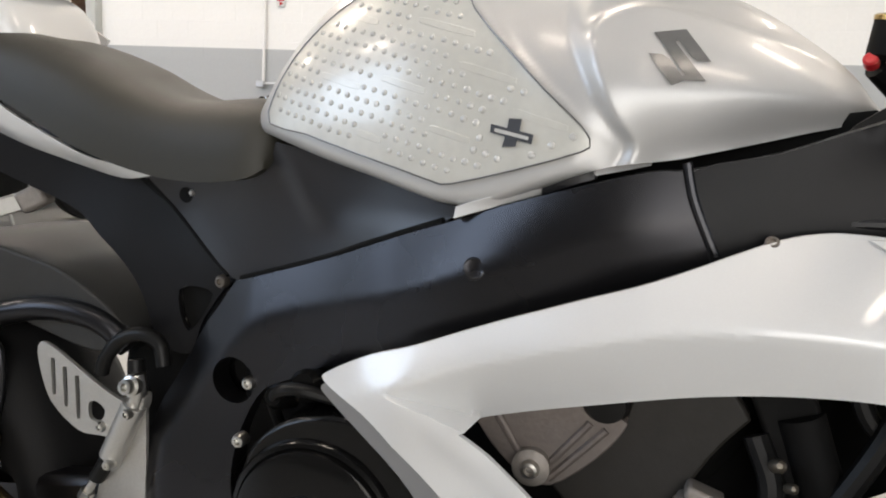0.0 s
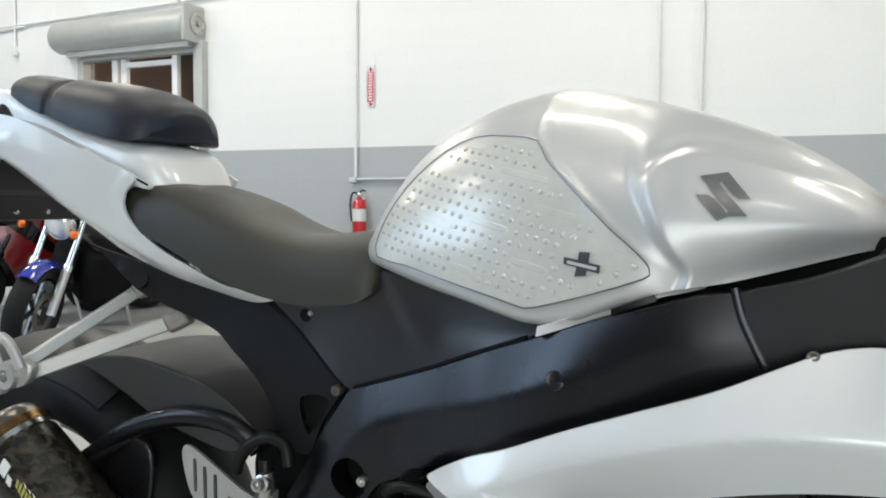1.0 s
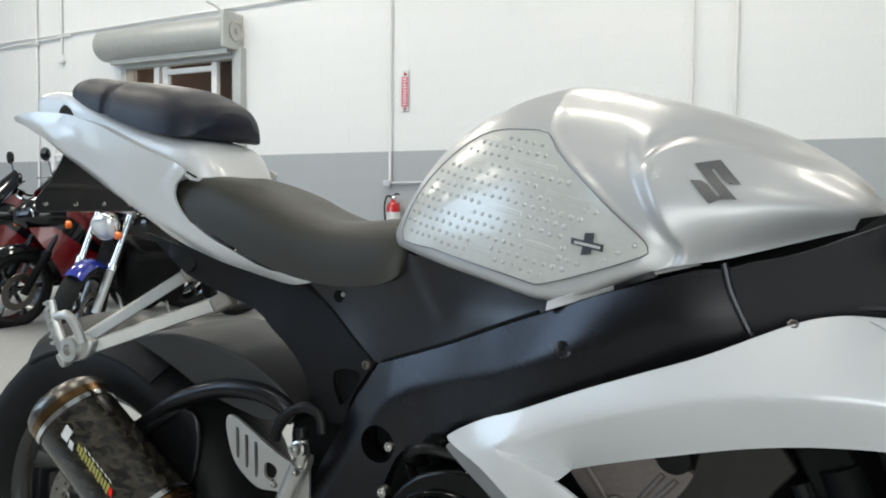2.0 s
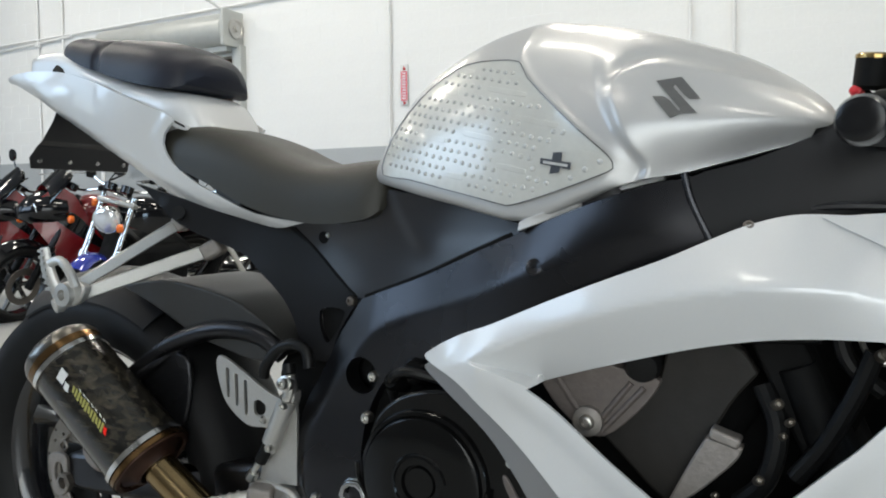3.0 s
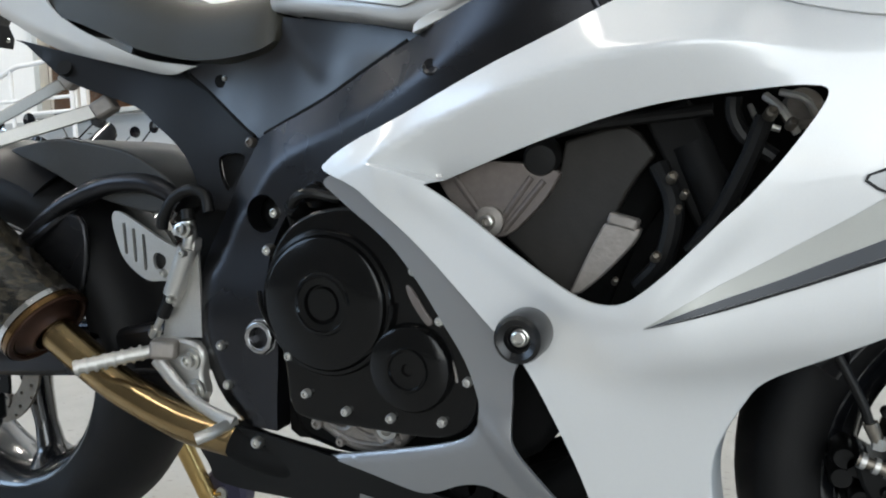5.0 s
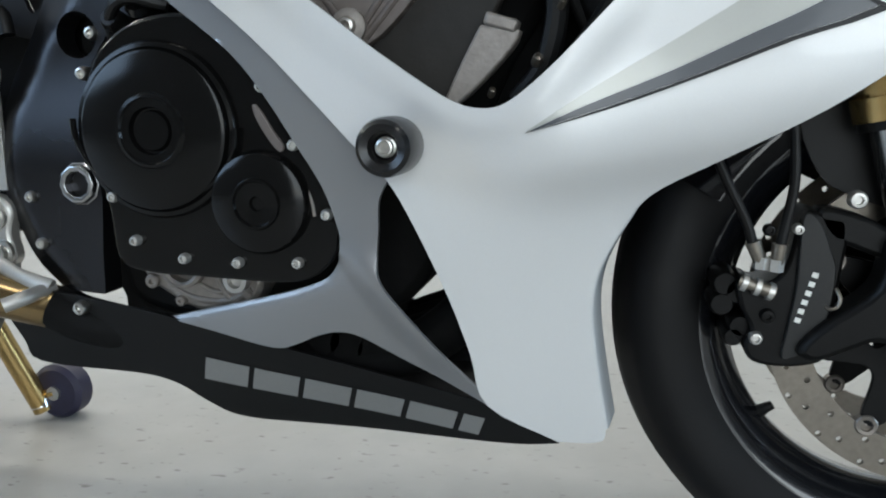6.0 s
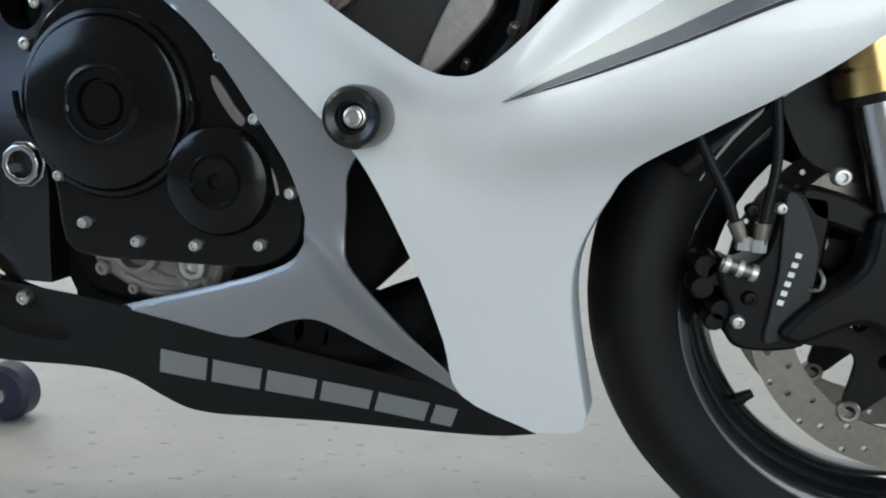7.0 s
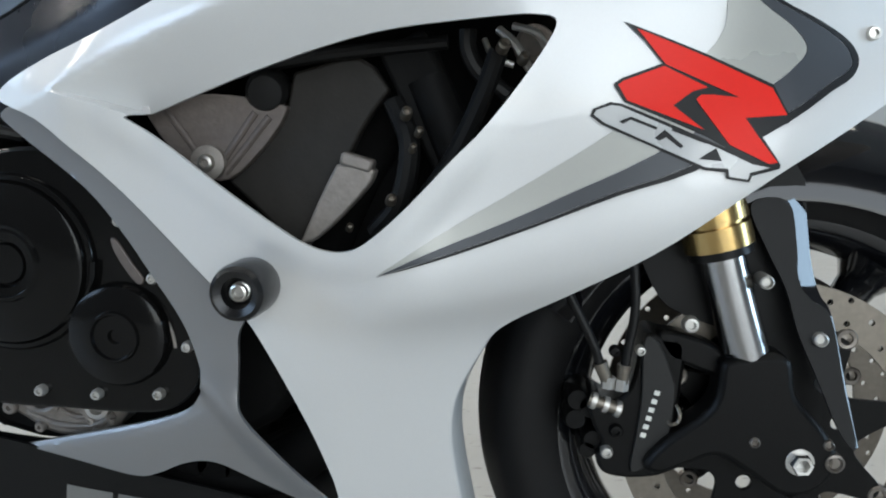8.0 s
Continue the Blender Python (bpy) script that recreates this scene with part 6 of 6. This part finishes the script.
part("hanger_foot", block((.030, .026, .024), (-.516, -.046, .797), Euler((0, -.6, .3)).to_matrix().to_4x4()), CAST, arms, bevel=.004)
part("hanger_foot", block((.034, .026, .026), (-.466, -.038, .753), Euler((0, -.5, .3)).to_matrix().to_4x4()), CAST, arms, bevel=.005)
part("hanger_bush", lathe([(.0, -.012), (.011, -.012), (.011, .012), (0, .012)], (-.505, -.062, .806), (.3, -.9, .3), 16), HOSE, arms)
part("hanger_pivot", lathe([(.017, -.012), (.017, .012), (.008, .013), (.007, .004), (0, .004)], (-.607, -.185, .692), (0, -1, 0), 24), ALLOY, arms)
part("pivot_knob", lathe([(.0, 0), (.010, 0), (.012, .006), (.010, .014), (0, .015)], (-.625, -.180, .678), (-.3, -.9, -.3), 18), ALLOY, arms)
ppeg = part("pillion_peg", tube([(-.620, -.192, .690), (-.638, -.194, .728), (-.645, -.194, .760)], .009, 10, 4, (.009, .0105, .007), .6), ALLOY, bike, "folded alloy pillion footpeg")
for k in range(7):
    part("peg_tooth", block((.008, .012, .0042), (-.632 - .0024 * k, -.196, .700 + .0092 * k)), ALLOY, ppeg)
part("peg_loop", tube([(-.628, -.197, .738), (-.606, -.198, .742), (-.590, -.197, .728), (-.582, -.192, .704)], .0065, 10, 4), ALLOY, ppeg)
# rear caliper and chain side details
part("rear_caliper", prism(curve([(-.665, .495), (-.62, .49), (-.595, .455), (-.60, .415), (-.635, .405), (-.668, .43)], steps=3), -.125, -.06), CAST, bike, "rear brake caliper", bevel=.006)
part("caliper_bolt", lathe([(.012, 0), (.012, .01), (.007, .011), (.006, .004), (0, .004)], (-.640, -.125, .45), (0, -1, 0), 16), STEEL, bike)
part("rear_axle_nut", lathe([(.016, 0), (.016, .010), (.010, .011), (.009, .002), (0, .002)], (-.705, -.122, .380), (0, -1, 0), 6), DISC, bike)
adjuster = part("chain_adjuster", prism(curve([(-.724, .425), (-.690, .427), (-.684, .40), (-.690, .365), (-.715, .362), (-.722, .39)], steps=3), -.140, -.132, (ring_points((-.704, .396), .011, 16, .018),)), CAST, bike, "alloy chain adjuster plate", bevel=.002)
adjuster_arm = part("adjuster_arm", prism(curve([(-.715, .366), (-.690, .368), (-.672, .33), (-.690, .325)], steps=3), -.136, -.130), CAST, bike, bevel=.002)

for ob in (adjuster, adjuster_arm):
    ob.matrix_basis = FOOT_SET

# ---- rear paddock stand ----
stand = thing("paddock_stand", "gold tubular rear paddock stand with dark rollers", "stand")
for side in (-1, 1):
    part("side_tube", tube([(-.638, .165 * side, .335), (-.612, .195 * side, .230), (-.583, .222 * side, .120), (-.556, .248 * side, .016)], .0170, 18, 5), GOLD, stand, "bright gold upright tube")
    part("tube_foot", lathe([(.0, 0), (.0185, 0), (.0185, .02), (0, .02)], (-.558, .247 * side, .022), (-.25, 0, .97), 20), CHROME, stand)
    part("lift_cup", block((.06, .026, .04), (-.630, .145 * side, .325)), CASTING_BLACK, stand, bevel=.006)
    part("cup_pad", lathe([(.0, -.018), (.014, -.018), (.014, .018), (0, .018)], (-.628, .150 * side, .302), (0, 1, 0), 18), HOSE, stand)
    roller = part("roller", lathe([(.0, -.022), (.040, -.022), (.0475, -.014), (.0475, .014), (.040, .022), (.0, .022)], (-.530, .268 * side, .0475), (0, -1, 0), 40), WHEEL_VIOLET, stand, "dark blue plastic stand roller")
    part("roller_hub", lathe([(.012, -.027), (.012, .027), (0, .027)], (-.530, .268 * side, .0475), (0, -1, 0), 16), STEEL, roller)
    part("roller_arm", tube([(-.566, .250 * side, .040), (-.530, .250 * side, .0475)], .010, 12, 2), GOLD, stand)
    part("side_rail", tube([(-.600, .225 * side, .165), (-.70, .230 * side, .115), (-.90, .215 * side, .080), (-1.05, .10 * side, .070), (-1.06, 0, .070)], .015, 14, 5), GOLD, stand)

# ---- parked motorcycles by the far wall ----


def turned(bm, angle):
    """Swings a front-end piece about the steering head."""
    m = Matrix.Translation((.33, 0, 0)) @ Matrix.Rotation(radians(angle), 4, "Z") @ Matrix.Translation((-.33, 0, 0))
    bmesh.ops.transform(bm, matrix=m, verts=bm.verts)
    return bm


def parked_bike(label, at, heading, lock, paint, fender_paint, sport, metal, lean=13):
    b = thing("parked_motorcycle", label, "motorcycle", at, heading, "parked motorcycles")
    b.matrix_basis = pose(*at, -lean, 0, heading)
    tyre = [(.23, -.04), (.25, -.06), (.28, -.064), (.30, -.045), (.312, 0), (.30, .045), (.28, .064), (.25, .06), (.23, .04)]
    front = part("front_wheel", turned(lathe(tyre, (.74, 0, .31), (0, -1, 0), 40, False), lock), RUBBER, b)
    part("rim", turned(lathe([(.235, -.04), (.225, 0), (.235, .04), (.21, .035), (.21, -.035), (.235, -.04)], (.74, 0, .31), (0, -1, 0), 40, False), lock), metal, front)
    part("brake_disc", turned(lathe([(.14, -.066), (.14, -.060), (.09, -.060), (.09, -.066), (.14, -.066)], (.74, 0, .31), (0, -1, 0), 36, False), lock), DISC, front)
    rear = part("rear_wheel", lathe([(r, 1.3 * h) for r, h in tyre], (-.70, 0, .32), (0, -1, 0), 40, False), RUBBER, b)
    part("rim", lathe([(.235, -.05), (.225, 0), (.235, .05), (.21, .04), (.21, -.04), (.235, -.05)], (-.70, 0, .32), (0, -1, 0), 40, False), metal, rear)
    for k in range(6):
        a = 2 * math.pi * k / 6
        c, s = math.cos(a), math.sin(a)
        part("spoke", turned(tube([(.74, 0, .31), (.74 + .215 * c, 0, .31 + .215 * s)], .018, 8, 1), lock), metal, front)
        part("spoke", tube([(-.70, 0, .32), (-.70 + .215 * c, 0, .32 + .215 * s)], .022, 8, 1), metal, rear)
    for y in (-.11, .11):
        leg = part("fork_leg", turned(tube([(.34, y, .98), (.47, y, .75), (.59, y, .55)], .021, 14, 3), lock), CHROME if not sport else FRAME_BLACK, b, "bright fork leg")
        part("fork_slider", turned(tube([(.575, y, .575), (.74, y, .30)], .029, 14, 2), lock), ALLOY if not sport else CASTING_BLACK, leg)
        part("slider_collar", turned(tube([(.560, y, .60), (.580, y, .565)], .034, 14, 1), lock), CHROME if not sport else CASTING_BLACK, leg)
        part("shock", tube([(-.45, y * 1.3, .66), (-.66, y * 1.3, .36)], .026, 12, 3), CHROME if not sport else DARK, b)
    part("front_fender", turned(arc_shell((.74, 0, .31), .345, 62, 140, .065, .035, .005, 16, 8), lock), fender_paint, b)
    part("rear_fender", arc_shell((-.70, 0, .32), .365, 50, 170, .09, .05, .005, 16, 8), GLOSS_BLACK, b)
    part("tank", build_seat([-.20, -.17, -.05, .12, .25, .33, .36], [.80, .85, .93, .965, .94, .87, .82], [.78, .76, .74, .74, .77, .80, .80], [.04, .10, .13, .15, .13, .08, .03], 2.4, 0), paint, b, smooth=60)
    part("seat", build_seat([-.78, -.74, -.55, -.40, -.25, -.17, -.14], [.84, .87, .86, .80, .79, .80, .78], [.80, .78, .74, .70, .72, .74, .76], [.05, .10, .13, .14, .12, .09, .05], 2.8, 0), VINYL_BLUE_SHEEN, b, smooth=60)
    part("tail_piece", build_seat([-.95, -.92, -.80, -.60, -.45, -.40], [.86, .88, .86, .80, .74, .70], [.82, .78, .72, .68, .66, .67], [.03, .06, .09, .12, .12, .06], 2.4, 0), paint, b, smooth=60)
    part("engine", block((.46, .38, .42), (.05, 0, .45)), DARK, b, bevel=.06)
    part("radiator", block((.05, .30, .34), (.36, 0, .52), Euler((0, -.2, 0)).to_matrix().to_4x4()), DARK, b, bevel=.01)
    for k in range(5):
        part("cooling_fin", block((.22, .34, .012), (.12, 0, .50 + .035 * k), Euler((0, -.25, 0)).to_matrix().to_4x4()), CASTING_BLACK, b, bevel=.003)
    part("engine_cover", lathe([(.12, 0), (.11, .02), (.05, .03), (0, .03)], (0, -.19, .42), (0, -1, 0), 28), metal, b)
    part("frame_tube", tube([(.32, 0, .92), (.30, 0, .60), (.22, 0, .27), (-.25, 0, .25), (-.45, 0, .55), (-.60, 0, .74)], .022, 12, 4), FRAME_BLACK, b)
    part("swingarm", tube([(-.25, -.11, .35), (-.72, -.11, .32)], .024, 10, 2), FRAME_BLACK, b)
    part("exhaust", tube([(.25, -.14, .52), (.33, -.16, .34), (.15, -.18, .24), (-.30, -.19, .26), (-.85, -.20, .33)], .034, 14, 5, (.022, .022, .024, .030, .042)), CHROME if not sport else DARK, b)
    bars = part("handlebar", turned(tube([(.16, -.42, 1.02), (.22, -.30, 1.06), (.30, -.12, 1.02), (.30, .12, 1.02), (.22, .30, 1.06), (.16, .42, 1.02)], .012, 10, 5), lock), CHROME, b)
    for s in (-1, 1):
        part("grip", turned(tube([(.20, .33 * s, 1.05), (.14, .44 * s, 1.015)], .019, 10, 1), lock), HOSE, bars)
        part("lever", turned(tube([(.25, .30 * s, 1.06), (.25, .44 * s, 1.03)], .007, 6, 2), lock), CHROME, bars)
        part("mirror_stem", turned(tube([(.25, .26 * s, 1.06), (.23, .36 * s, 1.20)], .006, 6, 2), lock), GLOSS_BLACK, bars)
        part("mirror", turned(lathe([(.0, -.012), (.05, -.010), (.055, 0), (.05, .010), (0, .014)], (.23, .39 * s, 1.23), (1, 0, 0), 18), lock), GLOSS_BLACK, bars)
        part("switch_box", turned(block((.05, .06, .045), (.25, .26 * s, 1.055)), lock), DARK, bars, bevel=.01)
        stalk = part("indicator_stalk", tube([(.40, .12 * s, .83), (.40, .25 * s, .83)], .008, 8, 1), FRAME_BLACK, b)
        part("indicator", lathe([(.0, -.022), (.025, -.018), (.030, .0), (.026, .015), (0, .024)], (.41, .27 * s, .83), (1, 0, 0), 18), ORANGE, stalk, "orange indicator lens")
    part("yoke", turned(block((.09, .27, .035), (.36, 0, .93), Euler((0, -.45, 0)).to_matrix().to_4x4()), lock), ALLOY if not sport else DARK, b, bevel=.01)
    lamp = part("headlight", turned(lathe([(0, -.11), (.06, -.10), (.092, -.03), (.098, .02), (.095, .03)], (.49, 0, .84), (.96, 0, -.1), 28), lock), CHROME if not sport else GLOSS_BLACK, b, "round headlight shell")
    part("lens", turned(lathe([(.093, .028), (.075, .045), (.04, .054), (0, .057)], (.49, 0, .84), (.96, 0, -.1), 28), lock), LENS, lamp)
    for s in (-1, 1):
        part("clock", turned(lathe([(0, -.03), (.042, -.03), (.046, .02), (0, .025)], (.36, .06 * s, 1.04), (-.5, 0, .86), 20), lock), GLOSS_BLACK, bars)
    part("cable", tube([(.22, -.25, 1.06), (.40, -.12, 1.00), (.36, -.05, .75), (.25, -.10, .60)], .007, 8, 5), HOSE, b)
    if sport:
        side = [(.62, .80), (.50, 1.02), (.36, 1.00), (.25, .80), (.10, .62), (-.10, .50), (.0, .32), (.30, .28), (.42, .45), (.52, .62)]
        ys = tps([(.62, .80, -.06), (.5, 1.02, -.10), (.3, .9, -.20), (.1, .5, -.21), (.3, .3, -.17), (.45, .6, -.20), (-.1, .45, -.18)])
        flash = [(.50, .84), (.36, .86), (.20, .70), (.05, .56), (.22, .62), (.40, .74)]
        for s in (-1, 1):
            fairing_side = part("fairing", panel(curve(side, steps=3), ys, .006, s, (), .08), paint, b)
            part("colour_flash", panel(curve(flash, steps=3), ys, .004, s, (), .08, .003), GLOSS_BLACK, fairing_side)
        part("nose", loft([[(x, w * math.cos(a), z + h * math.sin(a)) for a in np.linspace(0, 2 * math.pi, 20, endpoint=False)] for x, w, h, z in ((.40, .20, .14, .86), (.52, .17, .13, .86), (.62, .12, .10, .84), (.69, .05, .05, .82))]), GLOSS_BLACK, b, smooth=60)
        for s in (-1, 1):
            part("lamp_eye", lathe([(.0, 0), (.045, 0), (.05, .02), (0, .035)], (.60, .075 * s, .86), (.9, .3 * s, 0), 18), LENS, b)
        part("screen", loft([[(x, w * math.cos(a), z + .10 * math.sin(a)) for a in np.linspace(0, math.pi, 12)] for x, w, z in ((.52, .16, .93), (.44, .15, 1.02), (.36, .12, 1.10))], False, False), GLOSS_BLACK, b, smooth=60)
    part("side_stand", tube([(-.05, .10, .28), (-.08, .27, .045)], .012, 8, 1), STEEL, b)
    return b


parked_bike("dark standard motorcycle with bright fork legs and a small blue fender", (-4.36, 3.42, 0), 248, 46, GLOSS_BLACK, BLUE_PAINT, False, RIM_BLACK, 20)
parked_bike("black and red sports motorcycle parked in the row", (-4.98, 3.50, 0), 252, 20, RED_PAINT, GLOSS_BLACK, True, RIM_BLACK)
parked_bike("black sports motorcycle parked behind in the row", (-4.85, 4.62, 0), 256, 5, GLOSS_BLACK, GLOSS_BLACK, True, RIM_BLACK)
parked_bike("dark red sports motorcycle with a black nose parked in the row", (-5.70, 3.62, 0), 250, 10, RED_PAINT, GLOSS_BLACK, True, RIM_BLACK)
parked_bike("blue motorcycle with chrome parts parked behind the row", (-5.60, 5.10, 0), 255, 30, BLUE_PAINT, GLOSS_BLACK, False, CHROME)
parked_bike("black sports motorcycle at the end of the row", (-6.45, 3.90, 0), 250, 0, GLOSS_BLACK, GLOSS_BLACK, True, RIM_BLACK)

# ---- wall blocks ----


def wall_blocks():
    pitch_x, pitch_z, gap = .406, .2035, .007
    bm = block((pitch_x - gap, .006, pitch_z - gap))
    bmesh.ops.bevel(bm, geom=[e for e in bm.edges if all(v.co.y < 0 for v in e.verts)], offset=.0012, segments=1, affect="EDGES")
    me = bpy.data.meshes.new("brick")
    bm.to_mesh(me)
    bm.free()
    me.materials.append(WALL)
    verts, faces = [], []
    base = [tuple(v.co) for v in me.vertices]
    polys = [tuple(p.vertices) for p in me.polygons]
    count = 0
    for row in range(30):
        z = pitch_z * (row + .5)
        for col in range(54):
            x = ROOM_X0 + pitch_x * (col + .5 + (.5 if row % 2 else 0))
            if x > ROOM_X1 - .2 or (WIN[0] - .2 < x < WIN[1] + .2 and WIN[2] - .12 < z < WIN[3] + .12):
                continue
            if -6.4 < x < .9 and .9 < z < 3.9 and count < 300:
                ob = new("brick", me)
                ob.location = (x, 7.003, z)
                ob.parent = wall_north
                count += 1
            else:
                n = len(verts)
                verts += [(p[0] + x, p[1] + 7.003, p[2] + z) for p in base]
                faces += [tuple(i + n for i in p) for p in polys]
    rest = bpy.data.meshes.new("brickwork")
    rest.from_pydata(verts, [], faces)
    rest.materials.append(WALL)
    ob = new("brickwork", rest)
    ob.parent = wall_north
    tagged(ob, "painted concrete blocks", kind="stuff")


wall_blocks()
